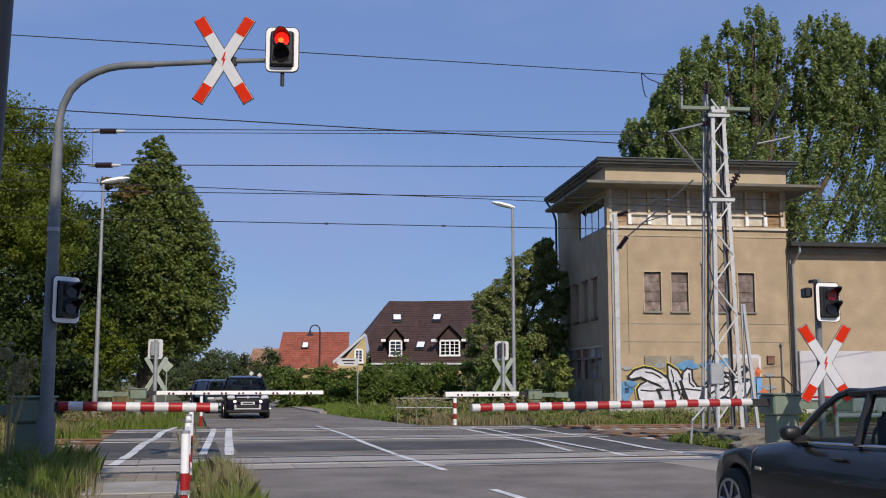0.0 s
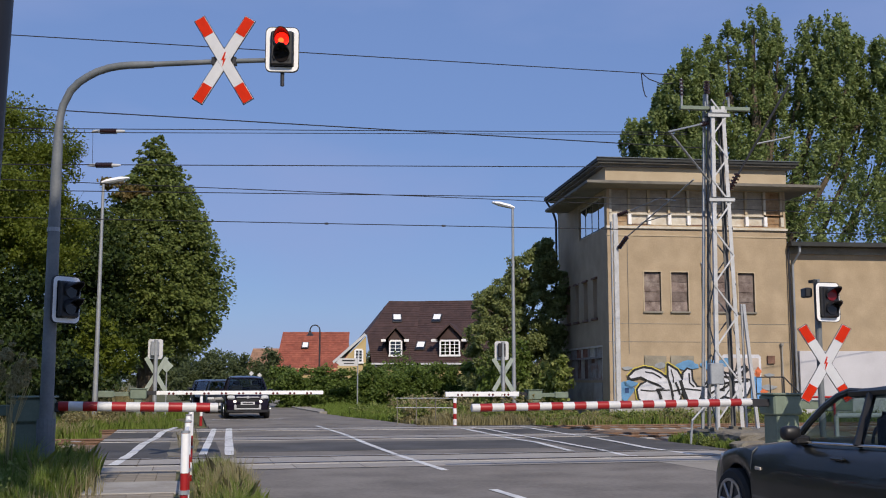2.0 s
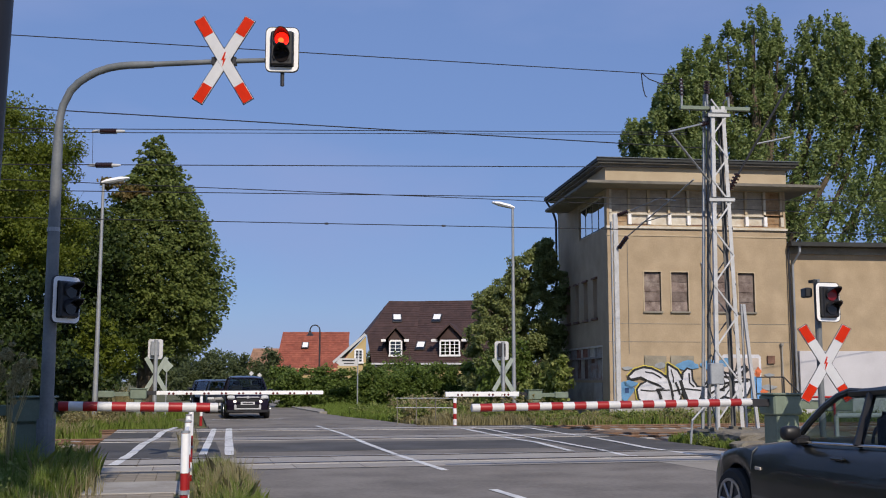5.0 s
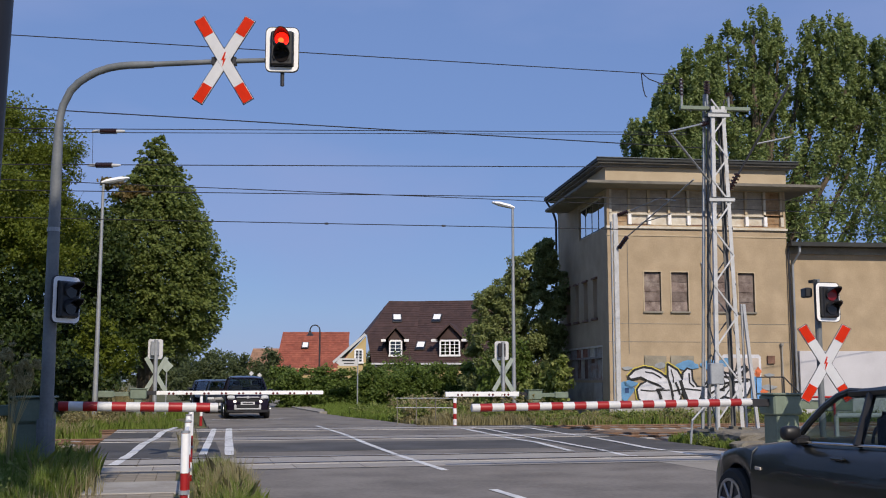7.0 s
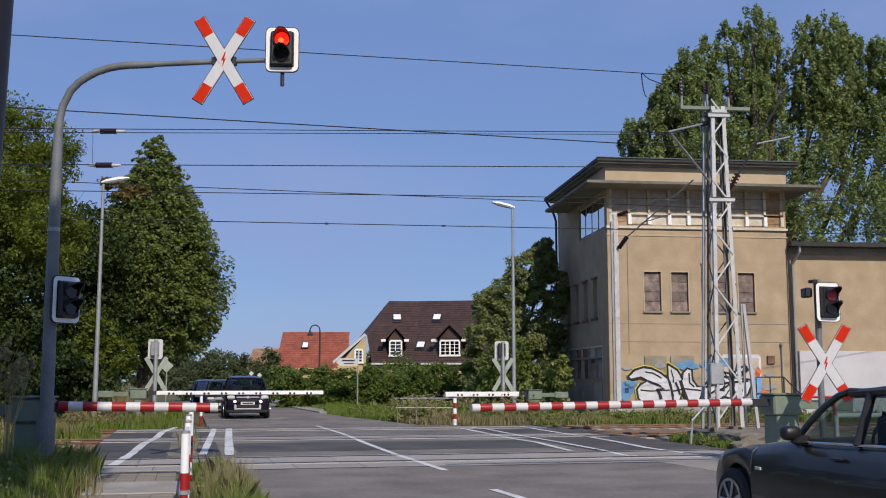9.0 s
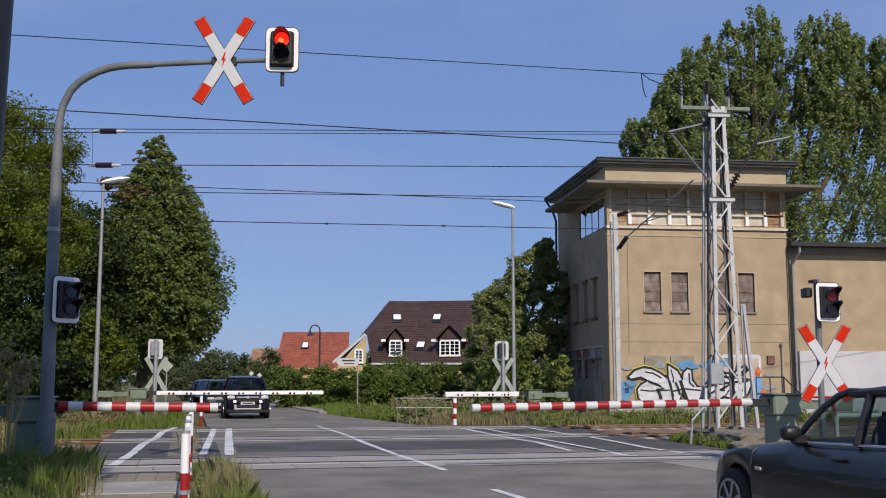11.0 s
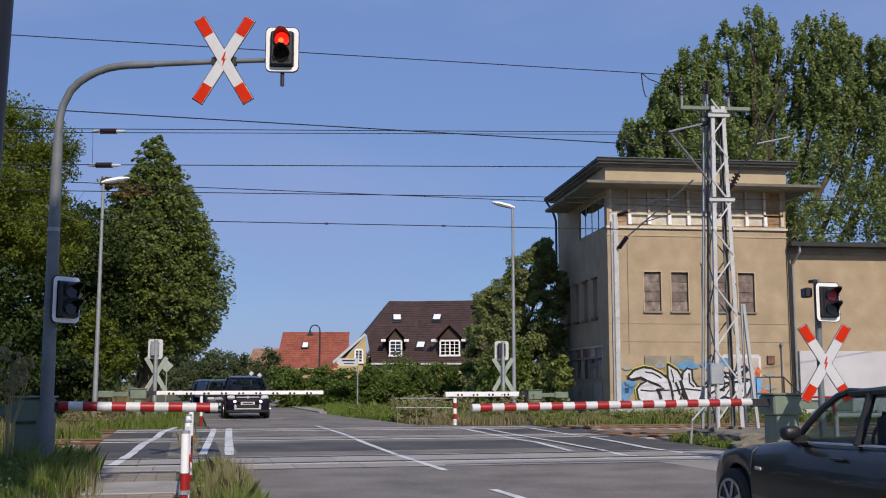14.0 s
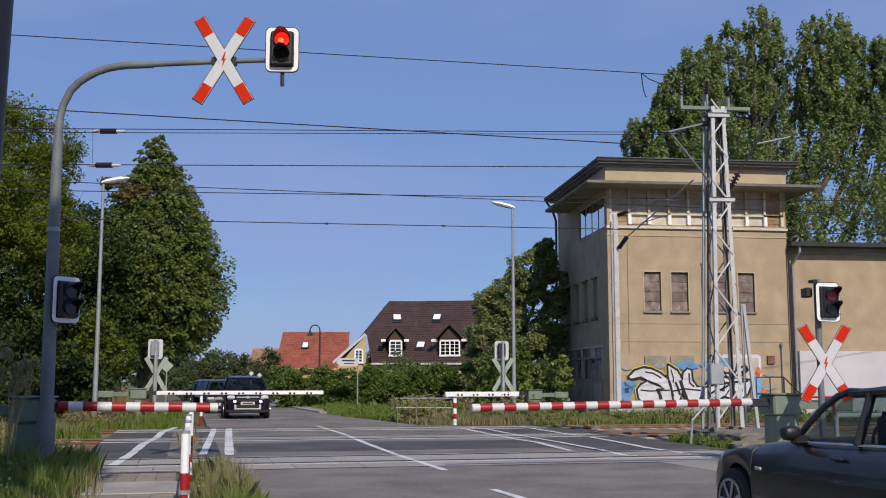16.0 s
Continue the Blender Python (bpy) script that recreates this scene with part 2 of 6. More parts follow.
# ---- building helpers ----
class G:
    """Gathers the vertices and faces of one mesh."""

    def __init__(self):
        self.v, self.f = [], []

    def add(self, verts, faces, m=None):
        k = len(self.v)
        self.v += [tuple(m @ Vector(p)) if m else tuple(p) for p in verts]
        self.f += [tuple(i + k for i in f) for f in faces]
        return self

    def box(self, x0, x1, y0, y1, z0, z1, m=None, b=0.0):
        if b <= 0:
            vs = [(x, y, z) for z in (z0, z1) for y in (y0, y1) for x in (x0, x1)]
            return self.add(vs, [(0, 2, 3, 1), (4, 5, 7, 6), (0, 1, 5, 4), (2, 6, 7, 3), (0, 4, 6, 2), (1, 3, 7, 5)], m)
        b = min(b, (x1 - x0) * 0.45, (y1 - y0) * 0.45, (z1 - z0) * 0.45)
        rings = []
        for z, i in ((z0, b), (z0 + b, 0), (z1 - b, 0), (z1, b)):
            a0, a1, c0, c1 = x0 + i, x1 - i, y0 + i, y1 - i
            rings.append([(a0 + b, c0, z), (a1 - b, c0, z), (a1, c0 + b, z), (a1, c1 - b, z), (a1 - b, c1, z), (a0 + b, c1, z), (a0, c1 - b, z), (a0, c0 + b, z)])
        return self.loft(rings, m)

    def loft(self, rings, m=None, caps=True, closed=True):
        n = len(rings[0])
        fs = []
        for r in range(len(rings) - 1):
            for i in range(n if closed else n - 1):
                j = (i + 1) % n
                fs.append((r * n + i, r * n + j, (r + 1) * n + j, (r + 1) * n + i))
        if caps:
            fs += [tuple(range(n))[::-1], tuple((len(rings) - 1) * n + i for i in range(n))]
        return self.add([p for r in rings for p in r], fs, m)

    def tube(self, path, r, n=8, m=None):
        pts = [Vector(p) for p in path]
        rs = r if isinstance(r, (list, tuple)) else [r] * len(pts)
        rings, side = [], None
        for i, p in enumerate(pts):
            d = (pts[min(i + 1, len(pts) - 1)] - pts[max(i - 1, 0)]).normalized()
            if side is None:
                side = d.orthogonal().normalized()
            side = (side - d * side.dot(d)).normalized()
            up = d.cross(side)
            rings.append([p + (side * math.cos(a) + up * math.sin(a)) * rs[i] for a in (math.tau * k / n for k in range(n))])
        return self.loft(rings, m)

    def poly(self, pts, y0, y1, m=None):
        """A flat outline in x and z, from y0 to y1 thick."""
        return self.loft([[(x, y1, z) for x, z in pts], [(x, y0, z) for x, z in pts]], m)

    def disc(self, c, axis, r, t, n=20, m=None):
        c, a = Vector(c), Vector(axis).normalized()
        return self.tube([c - a * t / 2, c + a * t / 2], r, n, m)

    def mesh(self, name, mat, smooth=False):
        me = bpy.data.meshes.new(name)
        me.from_pydata(self.v, [], self.f)
        me.materials.append(mat)
        if smooth:
            me.shade_smooth()
            me.set_sharp_from_angle(angle=radians(38))
        me.update()
        return me


def part(name, g, mat, parent=None, label="", smooth=False, at=None):
    ob = new(name, g.mesh(name, mat, smooth))
    ob.parent = parent
    if at is not None:
        ob.matrix_basis = at
    if label:
        ob["label"] = label
    return ob


def thing(name, label, category, at=None, group="", kind=""):
    ob = new(name)
    if at is not None:
        ob.matrix_basis = at
    return tagged(ob, label, category, group, kind)


def setting(name, g, mat, label, category, at=None, smooth=False):
    ob = part(name, g, mat, None, "", smooth, at)
    return tagged(ob, label, category, "", "structure")


ROAD = pose(4.38, 0, 0, 0, 0, 13.33)  # x across the road, y along it, from the near side over the tracks


def on_road(u, v, z=0.0, turn=0.0):
    return ROAD @ pose(u, v, z, 0, 0, turn)


def fast_mesh(name, verts, quads, mat):
    me = bpy.data.meshes.new(name)
    k = quads.shape[1]
    me.vertices.add(len(verts)); me.loops.add(quads.size); me.polygons.add(len(quads))
    me.vertices.foreach_set("co", verts.astype(np.float32).ravel())
    me.loops.foreach_set("vertex_index", quads.astype(np.int32).ravel())
    me.polygons.foreach_set("loop_start", np.arange(0, quads.size, k, dtype=np.int32))
    me.materials.append(mat)
    me.update(calc_edges=True)
    return me


RNG = np.random.default_rng(7)


def leaves_mesh(name, blobs, per, size, mat, sub=0.32, clumps=26, droop=0.0, fill=0.35, stretch=(1, 1, 0.72)):
    """Small folded leaves in clumps that sit on and in the ellipsoids of blobs (x, y, z, rx, ry, rz)."""
    centres = []
    for bx, by, bz, rx, ry, rz in blobs:
        d = RNG.normal(size=(clumps, 3)); d /= np.linalg.norm(d, axis=1)[:, None]
        rad = np.where(RNG.random(clumps) < fill, RNG.uniform(0.3, 0.8, clumps), RNG.uniform(0.8, 1.08, clumps))
        c = np.array([bx, by, bz]) + d * rad[:, None] * np.array([rx, ry, rz])
        s = sub * (rx + ry + rz) / 3 * RNG.uniform(0.6, 1.25, clumps)
        centres.append(np.column_stack([c, s]))
    c = np.vstack(centres)
    n = len(c) * per
    who = np.repeat(np.arange(len(c)), per)
    d = RNG.normal(size=(n, 3)); d /= np.linalg.norm(d, axis=1)[:, None]
    pos = c[who, :3] + d * (c[who, 3] * 1.25 * RNG.random(n) ** 0.6)[:, None] * np.array(stretch)
    a = RNG.normal(size=(n, 3)) + np.array([0, 0, -droop]); a /= np.linalg.norm(a, axis=1)[:, None]
    nrm = d * 0.7 + RNG.normal(size=(n, 3)) * 0.6 + np.array([0, 0, 0.5])
    b = np.cross(nrm, a); b /= np.linalg.norm(b, axis=1)[:, None] + 1e-9
    w = size * RNG.uniform(0.6, 1.4, n)[:, None]
    if droop:
        a, b = a * 1.2, b * 0.6
    v = np.stack([pos - a * w * 0.5, pos + b * w * 0.32, pos + a * w * 0.5, pos - b * w * 0.32], 1).reshape(-1, 3)
    return fast_mesh(name, v, np.arange(n * 4).reshape(-1, 4), mat)


def leaves(name, parent, blobs, per, size, mat, label="", at=None, **kw):
    ob = new(name, leaves_mesh(name, blobs, per, size, mat, **kw))
    ob.parent = parent
    if at is not None:
        ob.matrix_basis = at
    if label:
        ob["label"] = label
    return ob


SWAYING = []  # crowns that the wind moves: object, pose at rest, degrees of sway, sequence
# ---- ground, road, tracks ----
g = G()
ext = [-1500, -700, -350, -180, -110, -80] + list(range(-60, 61, 4)) + [80, 110, 180, 350, 700, 1500]
k0 = len(ext)
for j in ext:
    for i in ext:
        bump_z = 0.0 if abs(i) > 60 else 0.05 * noise.noise(Vector((i * 0.21, j * 0.21, 3.0)))
        g.v.append((i, j + 30, -0.10 + bump_z))
for j in range(k0 - 1):
    for i in range(k0 - 1):
        a = j * k0 + i
        g.f.append((a, a + 1, a + k0 + 1, a + k0))
setting("ground", g, SOIL, "rough verge of dry soil and short grass", "ground")

TRACKS = (21.78, 29.55, 34.75)
road = thing("road", "worn grey asphalt road over the level crossing", "road", ROAD, kind="structure")
g = G().box(-3.55, 4.3, -25, 20.2, -0.25, 0.0).box(-3.55, 4.3, 20.2, 38, -0.25, -0.004)
FAR_EDGE = [(38, 3.2), (42, 2.75), (46, 2.2), (50, 1.75), (58, 1.4), (75, 1.2), (130, 0.8)]  # right edge of the far road, which narrows


def far_edge(v):
    return float(np.interp(v, [e[0] for e in FAR_EDGE], [e[1] for e in FAR_EDGE]))


g.loft([[(-3.6, v, -0.25), (u, v, -0.25), (u, v, 0.0), (-3.6, v, 0.0)] for v, u in FAR_EDGE])
part("carriageway", g, ASPHALT, road)
part("crossing_path", G().box(4.3, 7.4, 20.0, 36.2, -0.2, -0.006).box(-6.3, -3.55, 20.2, 36.0, -0.2, -0.006), ASPHALT_DARK, road, "dark asphalt footway across the tracks")
part("side_apron", G().box(4.3, 9.5, 17.2, 20.6, -0.2, 0.004).box(4.3, 9.5, 4, 17.2, -0.2, 0.0), DUST, road, "dusty asphalt apron beside the carriageway")
part("dark_patch", G().box(-3.2, 3.9, 24.2, 27.4, -0.1, 0.002), ASPHALT_DARK, road, "darker asphalt infill between the tracks")


def marking(pts, w=0.13, z=0.008):
    """A worn painted line that follows the points, slightly uneven in width."""
    p = [Vector((u, v, z)) for u, v in pts]
    fine = [p[i].lerp(p[i + 1], k / 8) for i in range(len(p) - 1) for k in range(8)] + [p[-1]]
    top = []
    for i, q in enumerate(fine):
        d = (fine[min(i + 1, len(fine) - 1)] - fine[max(i - 1, 0)]).normalized()
        n_ = Vector((-d.y, d.x, 0)) * w / 2
        e = 1 + 0.22 * noise.noise(Vector((q.x * 2.1, q.y * 1.7, w)))
        top += [q - n_ * e, q + n_ * e]
    k = len(fine)
    gg = G().add(top, [(2 * i, 2 * i + 2, 2 * i + 3, 2 * i + 1) for i in range(k - 1)])
    gg.add([q + Vector((0, 0, -0.003)) for q in top], [(2 * i + 1, 2 * i + 3, 2 * i + 2, 2 * i) for i in range(k - 1)])
    part("road_marking", gg, LINE, road)


marking([(-0.02, 18.75), (-0.10, 22.7), (-0.07, 26.5), (0.04, 31.2), (-0.06, 36.95)])
marking([(0.02, 10.0), (-0.02, 13.4), (-0.12, 15.5)])
marking([(-3.40, 23.3), (-3.18, 29.8), (-2.96, 35.6)], 0.19)
marking([(-3.92, 23.6), (-3.67, 29.4), (-3.41, 35.5)], 0.16)
marking([(-5.52, 21.0), (-5.34, 24.1), (-5.24, 27.7), (-5.02, 30.5), (-4.93, 33.7), (-4.59, 36.7)], 0.18)
marking([(3.74, 22.9), (4.04, 26.2), (3.94, 27.9), (4.02, 29.9), (4.17, 34.3)], 0.15)
marking([(4.33, 21.4), (4.50, 23.2)], 0.14)
marking([(4.50, 23.4), (4.60, 26.0), (4.62, 29.75), (4.78, 33.3), (4.60, 34.6)], 0.13)
marking([(5.80, 21.4), (5.77, 23.6), (6.05, 26.2), (6.17, 28.0)], 0.15)
marking([(6.18, 28.5), (6.16, 30.0), (6.33, 34.6)], 0.15)
marking([(3.55, 21.02), (3.85, 20.97)], 0.09)
marking([(4.30, 21.33), (4.55, 21.29)], 0.09)
marking([(-3.3, 43.5), (-0.6, 43.5)], 0.2)

for c in TRACKS:
    tr = thing("railway_track", "rusty railway track crossing the road in concrete panels", "track", ROAD, "parallel tracks", "structure")
    for s in (-1, 1):
        y = c + s * 0.75
        prof = [(-0.07, -0.16), (0.07, -0.16), (0.07, -0.145), (0.012, -0.12), (0.012, -0.04), (0.036, -0.03), (0.036, 0.008), (-0.036, 0.008), (-0.036, -0.03), (-0.012, -0.04), (-0.012, -0.12), (-0.07, -0.145)]
        part("rail", G().loft([[(x, y + a, b) for a, b in prof] for x in (-70, 70)]), RUST, tr, "rusty steel rail")
        part("rail_head", G().box(-6.3, 7.4, y - 0.05, y + 0.05, 0.0085, 0.0125), RAIL_TOP, tr, "worn rail head in the road")
    for s0, s1 in ((-70, -6.35), (7.45, 70)):
        part("ballast", G().loft([[(x, c - 1.9, -0.2), (x, c - 1.3, -0.07), (x, c + 1.3, -0.07), (x, c + 1.9, -0.2)] for x in (s0, s1)]), BALLAST, tr, "rust-brown ballast bed")
    sl = G().box(-0.13, 0.13, c - 1.25, c + 1.25, -0.2, -0.045, b=0.02).mesh("sleeper", CONCRETE)
    for i in range(60):
        x = -7 - i * 0.62 if i < 24 else 8 + (i - 24) * 0.62
        o = new("sleeper", sl); o.parent = tr; o.matrix_basis = pose(x, 0, 0)
    panel = G().box(-0.596, 0.596, c - 0.66, c + 0.66, -0.12, 0.005, b=0.006).mesh("concrete_panel", PANEL_GREY)
    edge = G().box(-0.596, 0.596, -0.09, 0.09, -0.12, 0.004, b=0.012).mesh("edge_panel", PANEL)
    apron = G().box(-0.596, 0.596, -0.42, 0.42, -0.12, 0.005, b=0.012).mesh("edge_panel", PANEL_GREY)
    for i in range(11):
        x = -5.7 + i * 1.2
        o = new("concrete_panel", panel); o.parent = tr; o.matrix_basis = pose(x, 0, 0)
        for s in (-0.92, 0.92):
            o = new("edge_panel", edge); o.parent = tr; o.matrix_basis = pose(x, c + s, 0)
        if c == TRACKS[0]:
            o = new("edge_panel", apron); o.parent = tr; o.matrix_basis = pose(x + 0.3, c - 1.54, 0)

for s0, s1 in ((-70, -6.4), (7.5, 70)):
    bed_ = G().box(s0, s1, 27.0, 36.2, -0.3, -0.085)
    setting("trackbed", bed_, BALLAST, "rust-brown gravel between the far tracks", "trackbed", ROAD)

part("dirt_strip", G().loft([[(-4.62 + 0.1 * noise.noise(Vector((v, 1, 0))), v, -0.1), (-3.98 + 0.25 * noise.noise(Vector((v * 0.7, 4, 0))), v, -0.1), (-3.98 + 0.25 * noise.noise(Vector((v * 0.7, 4, 0))), v, 0.003), (-4.62 + 0.1 * noise.noise(Vector((v, 1, 0))), v, 0.003)] for v in [23.2 + 0.4 * i for i in range(33)]]), OLD_CONCRETE, road, "sandy dirt strip between path and carriageway")

# paved footpath on the near side, kerb and pavement on the far side
path = thing("footpath", "narrow footpath of worn concrete paving stones", "footpath", ROAD, kind="structure")
part("bed", G().box(-5.7, -4.2, -4, 20.1, -0.2, -0.02), SOIL, path)
stone = G().box(-0.148, 0.148, -0.148, 0.148, -0.05, 0.0, b=0.006).mesh("paving_stone", PAVING)
for j in range(34):
    for i in range(4):
        o = new("paving_stone", stone); o.parent = path
        o.matrix_basis = pose(-5.45 + i * 0.3 + 0.004 * random.random(), 9.95 + j * 0.3, -0.004 * random.random(), random.uniform(-.6, .6), random.uniform(-.6, .6))
part("concrete_strip", G().box(-5.7, -4.2, 16.1, 17.75, -0.05, 0.012, b=0.01), CONCRETE, path, "pale concrete strip across the path")
for v0, u0, u1, seed in ((19.62, -3.4, 7.2, 3), (12.4, -3.0, 0.5, 5), (26.0, -3.0, 2.0, 6), (17.4, 4.4, 8.6, 7), (32.2, -3.2, 3.6, 8)):
    n_, rows_ = 24, []
    for i in range(n_ + 1):
        u = u0 + (u1 - u0) * i / n_
        w_ = 0.025 + 0.05 * abs(noise.noise(Vector((u * 1.3, seed, 0))))
        v = v0 + (0.08 if seed == 3 else 0.5) * noise.noise(Vector((u * 0.5, seed * 3.1, 1))) + 0.1 * noise.noise(Vector((u * 3, seed, 5)))
        rows_.append(((u, v - w_, 0.006), (u, v + w_, 0.006)))
    gg = G().add([p for r_ in rows_ for p in r_], [(2 * i, 2 * i + 2, 2 * i + 3, 2 * i + 1) for i in range(n_)])
    part("tar_seam", gg, ASPHALT_DARK, road, "dark irregular tar seam")
pav = thing("pavement", "raised grey pavement with a concrete kerb", "pavement", ROAD, kind="structure")
part("slab", G().loft([[(far_edge(v) + 0.16, v, -0.1), (far_edge(v) + 1.9, v, -0.1), (far_edge(v) + 1.9, v, 0.06), (far_edge(v) + 0.16, v, 0.06)] for v in (51, 54, 58, 66, 75, 95)]), DUST, pav)
kb = G().box(-0.075, 0.075, -0.49, 0.49, -0.15, 0.075, b=0.02).mesh("kerb_stone", CONCRETE)
for i in range(44):
    o = new("kerb_stone", kb); o.parent = pav; o.matrix_basis = pose(far_edge(51.5 + i) + 0.08, 51.5 + i, 0, 0, 0, 57.3 * (far_edge(51 + i) - far_edge(52 + i)))
# ---- signal box building ----
BOX = pose(6.97, 45.0, 0, 0, 0, 7.0)
signal_box = thing("signal_box", "disused three-storey tan rendered signal box with boarded windows", "building", BOX)
W_, D_, TOP = 7.97, 9.05, 10.15


def wall_with_holes(g, x0, x1, z0, z1, holes, y0, y1):
    """A wall in x and z with rectangular openings right through it."""
    xs = sorted({x0, x1, *[h[0] for h in holes], *[h[1] for h in holes]})
    zs = sorted({z0, z1, *[h[2] for h in holes], *[h[3] for h in holes]})
    nx, nz = len(xs), len(zs)

    def solid(i, k):
        if not (0 <= i < nx - 1 and 0 <= k < nz - 1):
            return False
        return not any(h[0] <= xs[i] and xs[i + 1] <= h[1] and h[2] <= zs[k] and zs[k + 1] <= h[3] for h in holes)

    def at(i, k, back):
        return (i * nz + k) * 2 + back

    faces = []
    for i in range(nx - 1):
        for k in range(nz - 1):
            if not solid(i, k):
                continue
            faces.append((at(i, k, 0), at(i + 1, k, 0), at(i + 1, k + 1, 0), at(i, k + 1, 0)))
            faces.append((at(i, k + 1, 1), at(i + 1, k + 1, 1), at(i + 1, k, 1), at(i, k, 1)))
            for di, dk, p, q in ((-1, 0, (i, k + 1), (i, k)), (1, 0, (i + 1, k), (i + 1, k + 1)), (0, -1, (i, k), (i + 1, k)), (0, 1, (i + 1, k + 1), (i, k + 1))):
                if not solid(i + di, k + dk):
                    faces.append((at(*q, 0), at(*p, 0), at(*p, 1), at(*q, 1)))
    return g.add([(x, y, z) for x in xs for z in zs for y in (y0, y1)], faces)


front_windows = [(1.57, 2.30, 4.40, 6.07), (2.76, 3.50, 4.40, 6.07), (4.60, 5.30, 4.40, 6.07), (5.73, 6.45, 4.40, 6.07)]
band = (0.12, 7.86, 8.08, 9.62)
part("front_wall", wall_with_holes(G(), 0, W_, -0.2, TOP, front_windows + [band], 0, 0.36), RENDER_WALL, signal_box)
SIDE = pose(0, 0, 0, 0, 0, 90)  # side wall: x runs back, y to the left
side_windows = [(1.78 + i * 1.63, 2.42 + i * 1.63, 4.22, 5.92) for i in range(4)]
side_low = (1.1, 7.1, 1.5, 3.0)
side_up = (0.40, 4.85, 7.98, 9.45)
part("side_wall", wall_with_holes(G(), 0.36, D_ - 0.36, -0.2, TOP, side_windows + [side_low, side_up], -0.36, 0), RENDER_WALL, signal_box, at=SIDE)
part("back_wall", G().box(0, W_, D_ - 0.36, D_, -0.2, TOP), RENDER_WALL, signal_box)
part("end_wall", G().box(W_ - 0.36, W_, 0.36, D_ - 0.36, -0.2, TOP), RENDER_WALL, signal_box)
part("upper_floor", G().box(0.36, W_ - 0.36, 0.36, D_ - 0.36, 7.3, 7.5).box(0.36, W_ - 0.36, 0.36, D_ - 0.36, 3.3, 3.5), CONCRETE, signal_box)
part("plinth", G().box(-0.04, W_ + 0.04, -0.05, 0.0, -0.2, 0.55), CONCRETE, signal_box, "grey stained plinth")
for z in (7.92, 3.86, 3.10):
    part("string_course", G().box(-0.05, W_ + 0.05, -0.09 if z > 7 else -0.008, 0, z, z + (0.10 if z > 7 else 0.022), b=0.006), OLD_WHITE if z > 7 else CANOPY, signal_box)
part("upper_ledge", G().box(-0.04, W_ + 0.04, -0.03, 0.0, 7.60, 7.66, b=0.005), RENDER_PALE, signal_box)
roof = part("roof", G().box(-0.46, W_ + 0.40, -0.42, D_ + 0.9, 10.74, 10.82), ROOF_EDGE, signal_box, "dark flat roof with a wide overhang")
part("fascia", G().box(-0.52, W_ + 0.46, -0.50, -0.42, 10.74, 10.87).box(-0.52, -0.46, -0.42, D_ + 0.9, 10.74, 10.87).box(W_ + 0.40, W_ + 0.46, -0.42, D_ + 0.9, 10.74, 10.87), ROOF_EDGE, roof)
part("drip_edge", G().tube([(-0.55, -0.53, 10.88), (W_ + 0.49, -0.53, 10.88)], 0.022, 6), ZINC, roof, "pale zinc drip edge")
part("soffit", G().box(-0.45, W_ + 0.39, -0.41, D_ + 0.88, 10.66, 10.735), SOFFIT, roof, "weathered grey soffit")
part("soffit_step", G().box(-0.28, W_ + 0.22, -0.24, D_ + 0.6, 10.575, 10.655), SOFFIT, roof)
part("parapet", G().box(-0.06, W_ + 0.06, -0.06, 0.3, TOP - 0.25, 10.57).box(-0.06, 0.3, 0.3, D_, TOP - 0.25, 10.57), RENDER_PALE, signal_box, "pale frieze under the roof")
part("canopy", G().box(-1.10, W_ + 1.08, -1.12, 0.0, 9.64, 9.72, b=0.015).box(-1.10, -0.002, 0.0, 6.9, 9.64, 9.72).box(W_ + 0.002, W_ + 1.08, 0.0, 3.2, 9.64, 9.72), CANOPY, signal_box, "thin projecting concrete canopy")
part("canopy_rim", G().box(-1.14, W_ + 1.12, -1.16, -1.122, 9.66, 9.77).box(-1.14, -1.102, -1.12, 6.9, 9.66, 9.77).box(W_ + 1.082, W_ + 1.12, -1.12, 3.2, 9.66, 9.77), SOFFIT, signal_box, "grey metal rim of the canopy")
for i, (a, b, c, d) in enumerate(front_windows):
    w = part("window", G().box(a, b, 0.14, 0.20, c, d), BOARDED, signal_box, "window boarded up with weathered sheets")
    part("window_frame", G().box(a - 0.05, a, -0.02, 0.16, c - 0.05, d + 0.05).box(b, b + 0.05, -0.02, 0.16, c - 0.05, d + 0.05).box(a, b, -0.02, 0.16, d, d + 0.06), RENDER_PALE, w)
    part("window_sill", G().box(a - 0.06, b + 0.06, -0.09, 0.14, c - 0.08, c, b=0.01), CANOPY, w)
    for j in range(4):
        zz = c + (d - c) * j / 4
        part("board", G().box(a + 0.01 + 0.02 * (j % 2), b - 0.01, 0.10, 0.137 - 0.008 * (j % 2), zz + 0.006, zz + (d - c) / 4 - 0.008, b=0.004), BOARDED, w)
